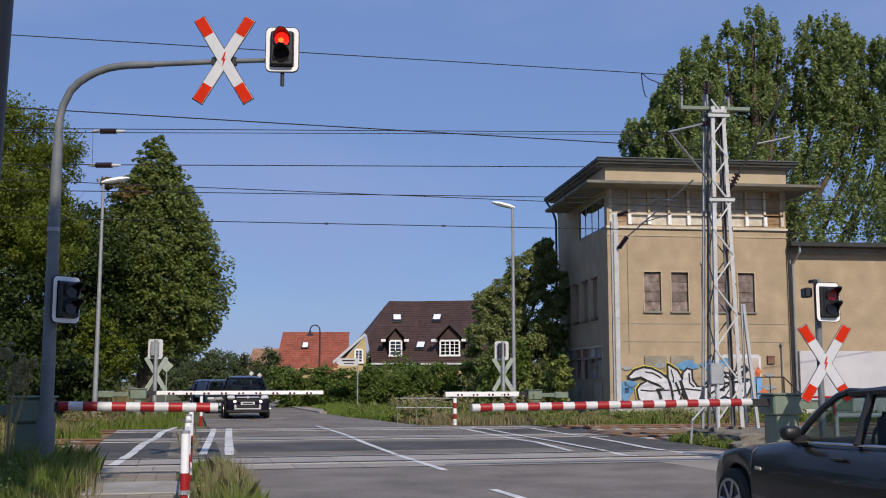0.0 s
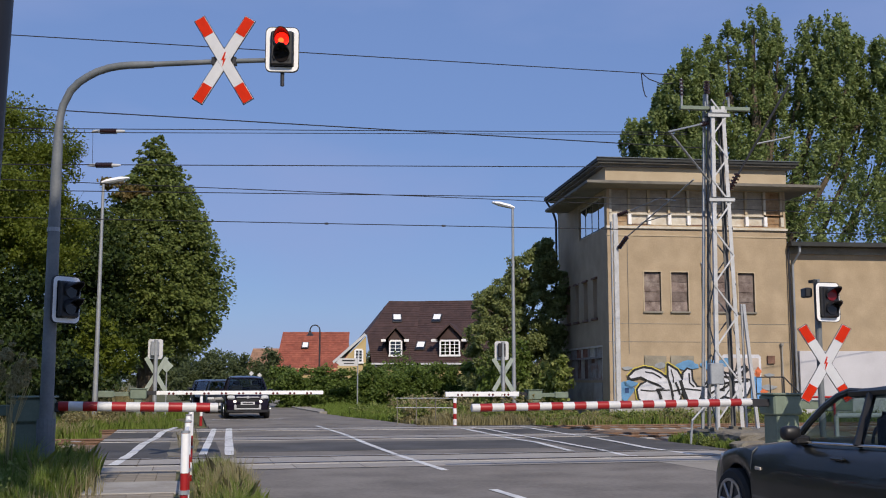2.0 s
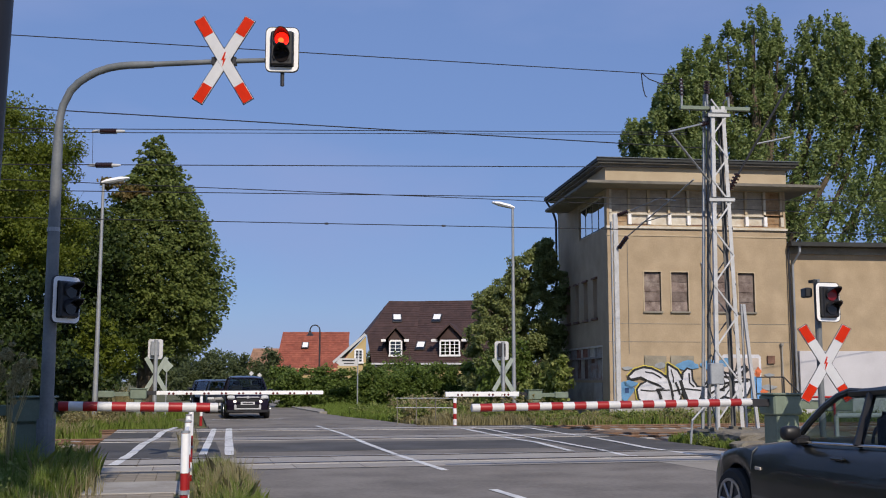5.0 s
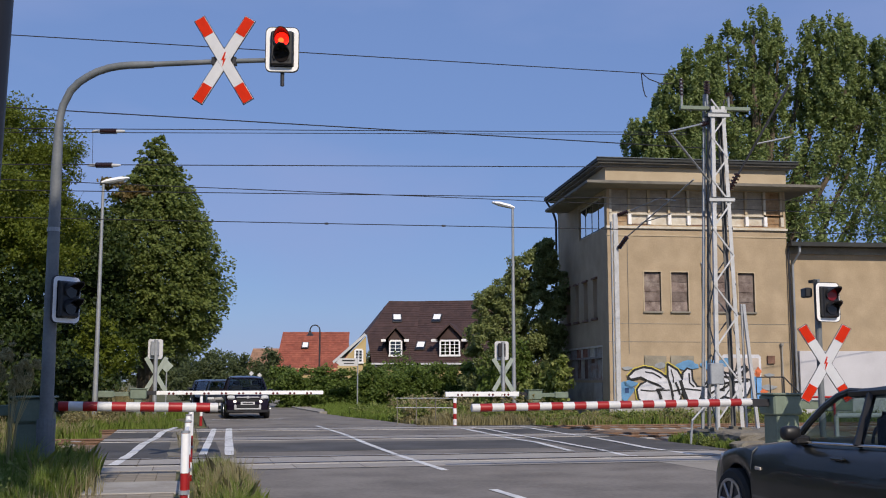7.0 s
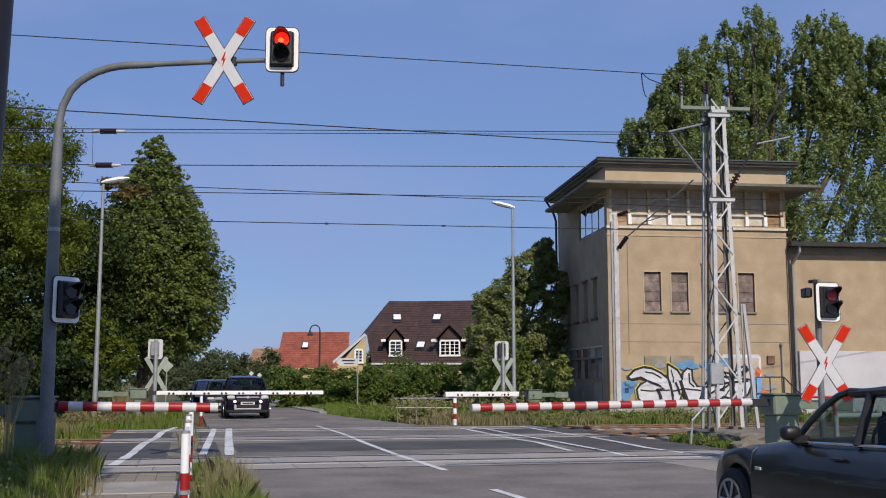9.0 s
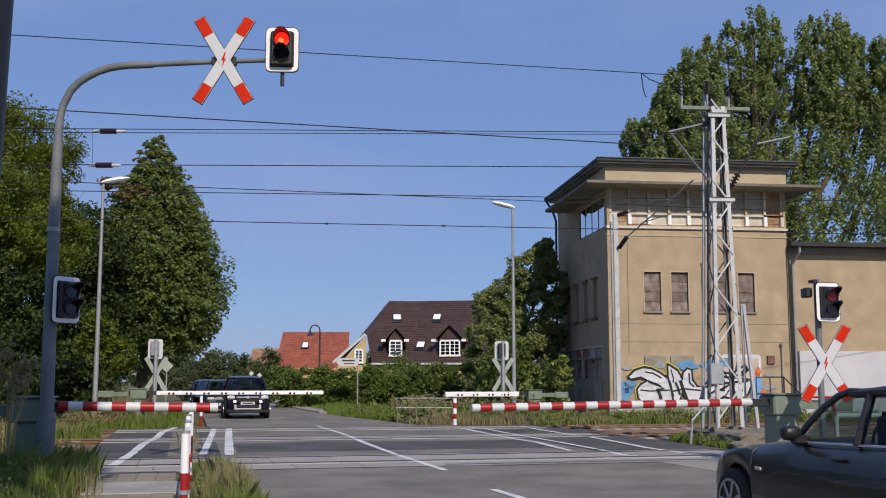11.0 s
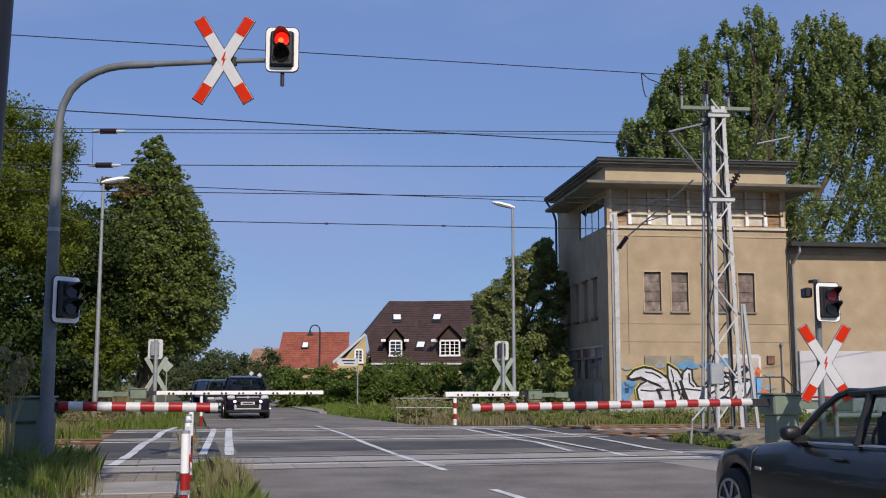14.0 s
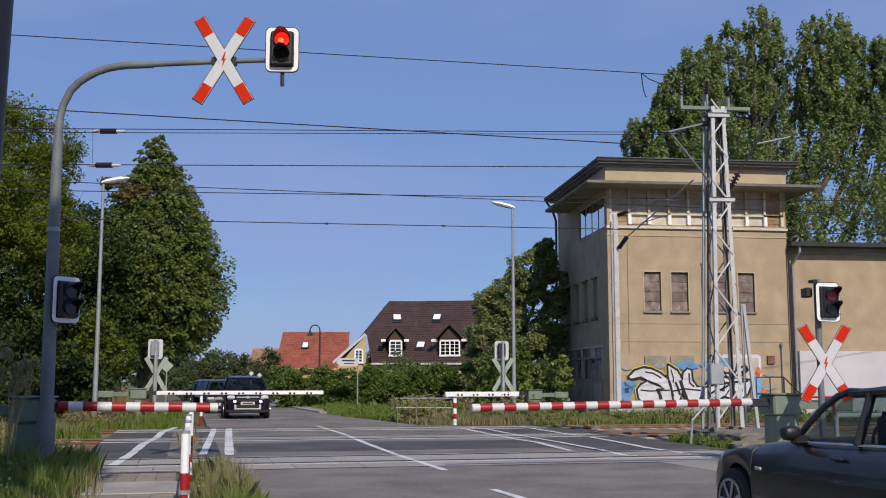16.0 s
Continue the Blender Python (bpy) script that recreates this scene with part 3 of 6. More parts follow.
# control room band: nine bricked lights over a white sill row
LIGHTS = (0.0, 1.0, 1.87, 2.76, 3.62, 4.55, 5.42, 6.22, 7.06, 7.94)  # axes of the mullions
for i, (x0, x1) in enumerate(zip(LIGHTS, LIGHTS[1:])):
    a, b = max(x0 + 0.06, band[0]), min(x1 - 0.06, band[1])
    bare = i in (0, 8)
    w = part("control_window", G().box(a, b, 0.16, 0.22, 8.60, 9.62), RAW_BRICK if i == 8 else BRICKED, signal_box, "bricked-up control room light")
    part("infill", G().box(a, b, 0.12, 0.2, 8.08, 8.52), RAW_BRICK if bare else OLD_WHITE, w, "spandrel of bare brick" if bare else "peeling painted spandrel")
    for j in range(7):
        zz = 8.61 + j * 0.144
        for k in range(2):
            mid = (a + b) / 2 + (0.12 if j % 2 else -0.1)
            l, r = (a + 0.01, mid - 0.006) if k == 0 else (mid + 0.006, b - 0.01)
            part("course", G().box(l, r, 0.138 + 0.006 * random.random(), 0.158, zz, zz + 0.134, b=0.005), RAW_BRICK if i == 8 else BRICKED, w)
    if bare:
        for j in range(3):
            part("course", G().box(a + 0.02, b - 0.02, 0.10, 0.118, 8.09 + j * 0.145, 8.09 + j * 0.145 + 0.13, b=0.006), RAW_BRICK, w)
    else:
        part("panel_rail", G().box(a + 0.02, b - 0.02, 0.09, 0.118, 8.10, 8.15, b=0.005), RUST_SHEET if i % 3 == 1 else OLD_WHITE, w)
for i, a in enumerate(LIGHTS):
    a = min(max(a, band[0] + 0.05), band[1] - 0.05)
    part("mullion", G().box(a - 0.055, a + 0.055, 0.03, 0.16, 8.62, 9.62, b=0.01), RENDER_PALE if i % 4 else OLD_WHITE, signal_box, "peeling mullion")
    part("bracket", G().box(a - 0.075, a + 0.075, -0.04, 0.12, 8.10, 8.52, b=0.012), WHITE if 0 < i < 9 else OLD_WHITE, signal_box, "white painted pilaster stub")
part("sill_rail", G().box(band[0], 7.0, -0.01, 0.16, 8.52, 8.59, b=0.01), OLD_WHITE, signal_box, "white painted sill rail")
# side wall windows
for a, b, c, d in side_windows:
    w = part("side_window", G().box(a, b, -0.24, -0.18, c, d), BOARDED, signal_box, "narrow boarded stair window", at=SIDE)
    part("window_sill", G().box(a - 0.1, b + 0.1, -0.1, 0.1, c - 0.1, c, b=0.01), RUST_SHEET, w)
    part("lintel", G().box(a - 0.1, b + 0.1, 0.001, 0.09, d, d + 0.09, b=0.01), RUST_SHEET, w)
a, b, c, d = side_low
w = part("workshop_window", G().box(a, b, -0.2, -0.14, c, d), RUST_SHEET, signal_box, "large rusted workshop window with broken sheets", at=SIDE)
for i in range(6):
    x = a + (b - a) * i / 5
    part("bar", G().box(x - 0.06, x + 0.06, -0.14, 0.0, c, d), PEELED if i % 3 else OLD_WHITE, w)
for z in (c, c + 0.95, d - 0.08):
    part("cross_bar", G().box(a + 0.06, b - 0.06, -0.13, 0.01, z, z + 0.08), PEELED if z < d - 0.5 else OLD_WHITE, w)
for i in range(5):
    x = a + (b - a) * i / 5 + 0.08
    part("sheet", G().box(x, x + 1.02, -0.135, -0.05 - 0.02 * (i % 2), c + 1.03, d - 0.09), (PEELED, OLD_WHITE, RUST_RED, RUST_RED, PEELED)[i], w, "loose weathered sheet")
    if i != 2:
        part("sheet", G().box(x + 0.05, x + 0.95, -0.138, -0.08, c + 0.09, c + (0.9, 0.75, 0, 0.55, 0.9)[i]), (PEELED, PEELED, PEELED, RUST_SHEET, PEELED)[i], w, "loose weathered sheet")
part("panel_below", G().box(a, b, 0.0, 0.05, -0.1, c - 0.1), CONCRETE, signal_box, "weathered concrete apron", at=SIDE)
a, b, c, d = side_up
w = part("corner_window", G().box(a, b, -0.16, -0.15, c, d), WINDOW_GLASS, signal_box, "broken corner window with pale panes", at=SIDE)
for i in range(5):
    x = a + (b - a) * i / 4
    part("bar", G().box(x - 0.035, x + 0.035, -0.11, -0.075, c, d), OLD_WHITE, w)
part("cross_bar", G().box(a, b, -0.12, -0.08, c, c + 0.07).box(a, b, -0.12, -0.08, c + 0.5, c + 0.54).box(a, b, -0.12, -0.08, d - 0.07, d), OLD_WHITE, w)
for i in range(4):
    x = a + (b - a) * i / 4 + 0.1
    part("pane", G().add([(x, -0.06, c + 0.1), (x + 0.95, -0.06, c + 0.1), (x + 0.95, -0.06, d - (0.1, 0.12, 0.5, 0.1)[i]), (x, -0.06, d - (0.1, 0.1, 0.12, 0.45)[i])], [(0, 1, 2, 3)]), PALE_PANE, w, "pale reflecting broken pane")
# downpipes, gutter
part("downpipe", G().tube([(-0.08, D_ + 0.1, 0), (-0.08, D_ + 0.1, 9.55), (-0.2, D_ + 0.3, 10.1), (-0.42, D_ + 0.75, 10.66)], 0.06), DARK_METAL, signal_box)
part("downpipe", G().tube([(W_ + 0.02, -0.1, 0), (W_ + 0.02, -0.1, 7.1), (W_ + 0.2, -0.12, 7.5)], 0.05), DARK_METAL, signal_box)
part("conduit", G().tube([(4.13, -0.05, 1.2), (4.13, -0.05, 5.9)], 0.03).tube([(4.13, -0.05, 5.9), (4.13, -0.05, 6.45)], 0.018).disc((4.13, -0.05, 6.47), (0, 0, 1), 0.06, 0.06, 8), MAST_WHITE, signal_box)
part("conduit", G().tube([(0.86, -0.02, 2.6), (0.86, -0.02, 7.5)], 0.011), CANOPY, signal_box)
part("meter_box", G().box(6.89, 7.22, -0.1, 0.0, 2.2, 2.54, b=0.01), RUST_SHEET, signal_box, "small brown meter box")
part("vent_pipe", G().tube([(7.55, -0.1, 0), (7.55, -0.1, 3.0)], 0.03).disc((7.55, -0.1, 3.02), (0, 0, 1), 0.07, 0.1, 10), CONCRETE, signal_box)

# graffiti along the foot of the wall, sprayed flat
graf = thing("graffiti", "white and blue graffiti with black outlines on the wall foot", "graffiti", BOX)


def spray(name, pts, mat, lift, label=""):
    gg = G()
    gg.add([(x, -lift, z) for x, z in pts], [tuple(range(len(pts)))])
    part(name, gg, mat, graf, label)


def cloud(cx, cz, rx, rz, n=26):
    return [(cx + rx * (1 + 0.16 * math.sin(3 * a + cx) + 0.07 * math.sin(7 * a)) * math.cos(a), cz + rz * (1 + 0.18 * math.sin(4 * a + cz)) * math.sin(a)) for a in (math.tau * i / n for i in range(n))]


def stroke(name, pts, w, mat, lift):
    """A sprayed line of that width along the points."""
    p = [Vector((x, 0, z)) for x, z in pts]
    gg, rows_ = G(), []
    for i, q in enumerate(p):
        d = (p[min(i + 1, len(p) - 1)] - p[max(i - 1, 0)]).normalized()
        n_ = Vector((-d.z, 0, d.x)) * w / 2
        rows_ += [(q.x - n_.x, -lift, q.z - n_.z), (q.x + n_.x, -lift, q.z + n_.z)]
    gg.add(rows_, [(2 * i, 2 * i + 2, 2 * i + 3, 2 * i + 1) for i in range(len(p) - 1)])
    part(name, gg, mat, graf)


for c in ((0.62, 1.05, 0.36, 0.36), (0.85, 1.35, 0.3, 0.14), (3.35, 2.12, 0.5, 0.2), (2.2, 2.12, 0.3, 0.12), (4.3, 2.15, 0.35, 0.2), (0.75, 2.0, 0.24, 0.07), (6.9, 1.2, 0.34, 0.11), (6.95, 1.72, 0.22, 0.07)):
    spray("blue_cloud", cloud(*c), GRAFFITI_HAZE if c[3] < 0.13 else GRAFFITI_BLUE, 0.054, "blue sprayed cloud")
spray("dark_square", [(0.62, 0.97), (0.79, 0.97), (0.79, 1.19), (0.62, 1.18)], GRAFFITI_DARKBLUE, 0.06)
spray("grey_patch", [(1.5, 2.05), (2.45, 2.05), (2.45, 2.52), (1.5, 2.54)], GRAFFITI_TEAL, 0.051)
spray("grey_patch", [(2.63, 2.05), (3.65, 2.05), (3.65, 2.53), (2.63, 2.54)], GRAFFITI_TEAL, 0.051)
spray("white_panel", [(4.86, 1.4), (6.6, 1.4), (6.6, 2.5), (6.5, 2.59), (4.95, 2.59), (4.86, 2.5)], GRAFFITI_WHITE, 0.056, "white painted panel with a rounded top")
spray("tan_panel", [(4.95, 1.4), (6.5, 1.4), (6.5, 2.44), (4.95, 2.44)], GRAFFITI_PALE, 0.059)
spray("blue_cloud", cloud(5.02, 2.26, 0.24, 0.17), GRAFFITI_BLUE, 0.062)
spray("blue_panel", [(6.12, 0.66), (6.56, 0.66), (6.6, 1.66), (6.22, 1.66), (6.12, 1.3)], GRAFFITI_SKY, 0.062, "bright blue sprayed field")
for c in ((6.46, 1.84, 0.13, 0.2), (6.40, 1.75, 0.1, 0.12), (6.68, 1.0, 0.16, 0.12)):
    spray("orange_patch", cloud(*c), GRAFFITI_ORANGE, 0.066, "orange sprayed patch")
LETTER_A = [(0.75, 1.65), (1.05, 1.93), (1.44, 2.05), (1.78, 2.0), (2.17, 1.82), (2.48, 1.58), (2.6, 1.3), (2.68, 0.87), (2.67, 0.56), (1.36, 0.56), (1.19, 0.74), (1.12, 1.11), (1.28, 1.34), (1.62, 1.49), (1.31, 1.63), (0.89, 1.53)]
LETTER_N = [(2.47, 2.19), (2.91, 1.93), (3.12, 1.53), (3.13, 1.82), (3.33, 2.01), (3.53, 1.94), (3.56, 1.53), (3.75, 1.25), (4.0, 1.25), (3.91, 0.82), (3.74, 0.56), (3.36, 0.56), (3.08, 1.06), (3.02, 0.73), (2.90, 0.56), (2.7, 0.56), (2.62, 1.11), (2.48, 1.63)]
LETTER_E = [(3.85, 0.56), (4.0, 1.25), (4.38, 1.63), (4.79, 1.87), (5.24, 1.77), (5.9, 2.15), (6.02, 1.94), (5.73, 1.7), (5.43, 1.6), (6.08, 1.53), (6.14, 1.3), (5.98, 0.92), (5.65, 0.68), (5.39, 0.56)]
for i, shape in enumerate((LETTER_E, LETTER_A, LETTER_N)):
    spray("white_fill", shape, GRAFFITI_WHITE, 0.070 + 0.003 * i)
    stroke("black_outline", shape + shape[:1], 0.085, GRAFFITI_BLACK, 0.080 + 0.003 * i)
stroke("yellow_edge", [(0.70, 1.70), (1.02, 2.0), (1.44, 2.12), (1.80, 2.07), (2.2, 1.89), (2.40, 1.73)], 0.036, GRAFFITI_YELLOW, 0.068)
stroke("yellow_edge", [(2.40, 1.72), (2.42, 2.26), (2.50, 2.26), (2.95, 1.99), (3.07, 1.78)], 0.036, GRAFFITI_YELLOW, 0.068)
stroke("yellow_edge", [(1.25, 1.38), (1.06, 1.14), (1.12, 0.74), (1.28, 0.56)], 0.04, GRAFFITI_YELLOW, 0.068)
for w_, pts in (
        (0.09, ((1.62, 1.47), (2.06, 1.30), (2.30, 1.16), (1.95, 1.10))), (0.13, ((2.02, 1.12), (2.10, 0.95), (2.16, 0.72))), (0.05, ((1.28, 1.10), (1.72, 1.06), (2.55, 1.10))),
        (0.09, ((2.80, 1.42), (2.92, 1.15), (2.98, 0.90))), (0.14, ((3.02, 1.50), (3.12, 1.12), (3.30, 0.66))), (0.06, ((2.66, 1.05), (3.2, 1.15), (3.9, 1.08))), (0.06, ((3.40, 1.80), (3.42, 1.40), (3.62, 1.22))),
        (0.09, ((4.32, 1.62), (4.72, 1.70), (5.1, 1.62), (5.5, 1.72), (5.95, 1.98))), (0.09, ((4.1, 1.22), (4.6, 1.34), (5.1, 1.40), (6.0, 1.48))), (0.08, ((4.62, 1.05), (5.0, 1.22), (5.36, 1.48))),
        (0.08, ((4.25, 0.62), (4.32, 0.95), (4.62, 1.12), (4.95, 1.08))), (0.09, ((4.55, 0.60), (4.9, 0.82), (5.2, 0.72))), (0.11, ((5.36, 1.38), (5.30, 1.0), (5.42, 0.62))), (0.07, ((5.62, 1.34), (5.72, 1.05), (5.58, 0.82))),
        (0.06, ((4.86, 1.62), (4.98, 1.36), (4.86, 1.12))), (0.10, ((5.95, 2.1), (5.82, 1.86), (5.62, 1.76))), (0.05, ((1.5, 1.85), (1.85, 1.80), (2.2, 1.6))), (0.05, ((2.62, 1.95), (2.72, 1.6), (2.7, 1.4)))):
    stroke("black_stroke", pts, w_, GRAFFITI_BLACK, 0.094)

# lower annex
annex = thing("annex_building", "long lower tan rendered annex with a dark eave", "building", BOX)
part("front_wall", G().box(W_ + 0.06, 32, 0.25, 0.6, -0.2, 7.25), RENDER_WALL, annex)
part("end_wall", G().box(W_ + 0.06, W_ + 0.4, 0.6, 9, -0.2, 7.25).box(31.7, 32, 0.6, 9, -0.2, 7.25).box(W_ + 0.4, 31.7, 8.7, 9, -0.2, 7.25), RENDER_WALL, annex)
part("cornice", G().box(W_ + 0.06, 32.2, 0.12, 0.25, 6.95, 7.25, b=0.02), CANOPY, annex)
part("roof", G().box(W_ + 0.02, 32.5, -0.35, 9.3, 7.25, 7.38).box(W_ + 0.02, 32.5, -0.45, -0.35, 7.24, 7.42), ROOF_EDGE, annex, "dark flat roof edge with a gutter")
part("downpipe", G().tube([(W_ + 0.45, -0.3, 7.25), (W_ + 0.45, -0.3, 7.0), (W_ + 0.3, 0.12, 6.5), (W_ + 0.3, 0.12, 0)], 0.055), GALV, annex)
part("white_panel", G().box(W_ + 0.4, 26, 0.0, 0.22, -0.1, 2.75, b=0.01), PANEL_WHITE, annex, "white painted wall panel")
steps = thing("steel_landing", "small dark steel landing with a handrail", "landing", BOX @ pose(5.75, -1.4, -0.22))
part("platform", G().box(0, 1.3, 0, 1.1, 0.75, 0.85), DARK_METAL, steps)
part("handrail", G().tube([(0.05, 0.05, 0.85), (0.05, 0.05, 1.85), (1.25, 0.05, 1.85), (1.9, 0.05, 1.2)], 0.03).tube([(0.65, 0.05, 0.85), (0.65, 0.05, 1.85)], 0.025).tube([(1.25, 0.05, 0), (1.25, 0.05, 1.85)], 0.03), DARK_METAL, steps)
part("leg", G().tube([(0.05, 0.05, -0.1), (0.05, 0.05, 0.85)], 0.03), DARK_METAL, steps)
part("leg", G().tube([(0.05, 1.05, -0.1), (0.05, 1.05, 0.85)], 0.03), DARK_METAL, steps)
# ---- signals, crosses, booms ----
def rounded(w, h, r, n=5):
    pts = []
    for cx, cz, a0 in ((w / 2 - r, h / 2 - r, 0), (-w / 2 + r, h / 2 - r, 90), (-w / 2 + r, -h / 2 + r, 180), (w / 2 - r, -h / 2 + r, 270)):
        pts += [(cx + r * math.cos(radians(a0 + 90 * i / n)), cz + r * math.sin(radians(a0 + 90 * i / n))) for i in range(n + 1)]
    return pts


def signal_head(parent, at, lit, w=0.50, h=0.69):
    """A two-lamp head that faces -y, as a part of its post."""
    head = part("signal_head", G().poly(rounded(w, h, 0.09), 0.0, 0.03), BLACK, parent, "black back board with a white reflective border", at=at)
    ring_o, ring_i = rounded(w - 0.024, h - 0.024, 0.08), rounded(w - 0.15, h - 0.15, 0.02)
    k = len(ring_o)
    g = G().add([(x, -0.004, z) for x, z in ring_o] + [(x, -0.004, z) for x, z in ring_i], [(i, (i + 1) % k, k + (i + 1) % k, k + i) for i in range(k)])
    part("white_border", g, WHITE, head)
    part("housing", G().box(-w / 2 + 0.085, w / 2 - 0.085, -0.10, -0.002, -h / 2 + 0.085, h / 2 - 0.085, b=0.02), BLACK, head)
    for z, glow in ((0.125, lit), (-0.115, LENS_OFF)):
        lens = part("lens", G().disc((0, -0.105, z), (0, 1, 0), 0.105, 0.02, 24), glow, head, "red lamp lens" if glow is not LENS_OFF else "dark lamp lens")
        if glow is RED_GLOW:
            part("filament_spot", G().disc((-0.012, -0.117, z - 0.02), (0, 1, 0), 0.042, 0.006, 16), RED_CORE, lens)
        g = G()
        n = 18
        rings = []
        for r in (0.125, 0.112):
            rings.append([(r * math.cos(a), -0.10, z + r * math.sin(a)) for a in (radians(-35 + 250 * i / n) for i in range(n + 1))])
            rings.append([(r * math.cos(a), -0.12 - 0.22 * max(0.1, math.sin(max(0.0, a))), z + r * math.sin(a)) for a in (radians(-35 + 250 * i / n) for i in range(n + 1))])
        g.loft([rings[0], rings[1], rings[3], rings[2]], caps=False, closed=False)
        part("visor", g, BLACK, head)
    return head


def andrew_cross(parent, at, front=True, L=1.47, w=0.165):
    """Two crossed boards that face -y, with red ends and a small red flash."""
    cross = part("cross_board", G().box(-0.05, 0.05, 0.012, 0.03, -0.05, 0.05), GALV, parent, "red and white saltire board" if front else "grey-green back of a saltire board", at=at)
    for s in (-1, 1):
        m = pose(0, 0.004 if s > 0 else 0, 0, 0, 31 * s, 0)
        part("board", G().box(-w / 2, w / 2, -0.01, 0.01, -L / 2, L / 2, m, b=0.004), BOARD_WHITE if front else PALE_GREEN, cross)
        if front:
            part("dark_edge", G().box(-w / 2 - 0.009, w / 2 + 0.009, 0.004, 0.009, -L / 2 - 0.009, L / 2 + 0.009, m), BLACK, cross)
            for e in (-1, 1):
                z0, z1 = sorted((e * (L / 2 - 0.29), e * (L / 2 - 0.006)))
                part("red_end", G().box(-w / 2 + 0.006, w / 2 - 0.006, -0.015, -0.0115, z0, z1, m), SIGN_RED, cross)
    if front:
        fl = [(0.012, 0.115), (0.030, 0.115), (0.002, 0.012), (0.034, 0.020), (-0.022, -0.115), (-0.006, -0.002), (-0.036, -0.010)]
        part("flash", G().poly(fl, -0.019, -0.016), SIGN_RED, cross)
    return cross


# tall curved post with the overhead signal
cp = thing("signal_gantry", "tall blue-grey curved steel post carrying a red signal and saltire", "signal post", pose(-5.68, 15.5, 0))
curve = [(0, 0, -0.1), (-0.01, 0, 2.5), (-0.015, 0, 4.59), (-0.01, 0, 5.1), (0.0, 0, 5.35), (0.04, 0, 5.55), (0.14, 0, 5.77), (0.26, 0, 5.90), (0.38, 0, 5.985), (0.53, 0, 6.065), (0.69, 0, 6.12), (0.85, 0, 6.15), (1.02, 0, 6.165), (1.36, 0, 6.175)]
part("post", G().tube(curve, [0.10, 0.092, 0.078, 0.066] + [0.056] * 9 + [0.052], 14), MAST_POST, cp, smooth=True)
part("arm", G().tube([(1.3, 0, 6.175), (2.3, 0, 6.22), (3.2, 0, 6.245)], [0.042, 0.038, 0.034], 12), MAST_POST, cp, smooth=True)
part("base_collar", G().tube([(0, 0, -0.1), (0, 0, 0.95)], 0.13, 14), MAST_POST, cp)
part("collar", G().tube([(-0.02, 0, 3.66), (-0.02, 0, 3.72)], 0.092, 14), GALV, cp)
andrew_cross(cp, pose(2.43, -0.10, 6.215))
part("clamp", G().box(2.37, 2.48, -0.08, 0.06, 6.16, 6.28, b=0.01).box(2.24, 2.3, -0.07, 0.05, 6.16, 6.27).box(2.54, 2.6, -0.07, 0.05, 6.165, 6.275), DARK_METAL, cp)
signal_head(cp, pose(3.29, -0.08, 6.38, 0, 0, 4), RED_GLOW)
part("drop_tube", G().tube([(3.29, -0.02, 6.07), (3.29, -0.02, 5.84)], 0.03), DARK_METAL, cp)
part("bracket", G().tube([(-0.02, 0, 2.85), (0.2, -0.05, 2.85)], 0.03).tube([(-0.02, 0, 2.5), (0.2, -0.05, 2.5)], 0.03), DARK_METAL, cp)
signal_head(cp, pose(0.22, -0.02, 2.66, 0, 0, 58), LENS_OFF)

# signal and saltire on the other side
rp = thing("signal_post", "grey signal post with saltire board and two-lamp head", "signal post", pose(6.58, 18.5, 0))
part("post", G().tube([(-0.06, 0.1, -0.1), (-0.06, 0.1, 3.25)], 0.055, 12), MAST_POST, rp)
part("cap", G().disc((-0.12, 0.1, 3.21), (0, 0, 1), 0.08, 0.05, 12), BLACK, rp)
signal_head(rp, pose(0.07, -0.05, 2.84, 0, 0, 18), RED_DIM)
part("rear_lamp", G().box(-0.30, -0.17, 0.0, 0.25, 2.93, 3.1, b=0.02), BLACK, rp, "black side lamp housing")
andrew_cross(rp, pose(0.0, -0.02, 1.79, 0, 0, -3))

# far-side signals seen from behind
for u, label in ((-10.72, "grey signal post seen from behind with saltire"), (2.36, "grey signal post seen from behind beside the barrier")):
    y = 40.2 if u < 0 else 42.3
    fp = thing("signal_post", label, "signal post", pose(u, y, 0), "far signal posts")
    part("post", G().tube([(0, -0.08, -0.1), (0, -0.08, 3.0)], 0.075, 10), GALV, fp)
    andrew_cross(fp, pose(0, 0, 1.72, 0, 0, 184), False)
    part("signal_back", G().poly(rounded(0.55, 0.74, 0.09), 0.02, 0.05), BOARD_WHITE, fp, "pale back of a signal board", at=pose(-0.05, 0, 2.66))
    part("lamp_housing", G().box(-0.2, 0.1, -0.14, 0.018, 2.40, 2.95, b=0.03), GALV if u < 0 else DARK_METAL, fp)


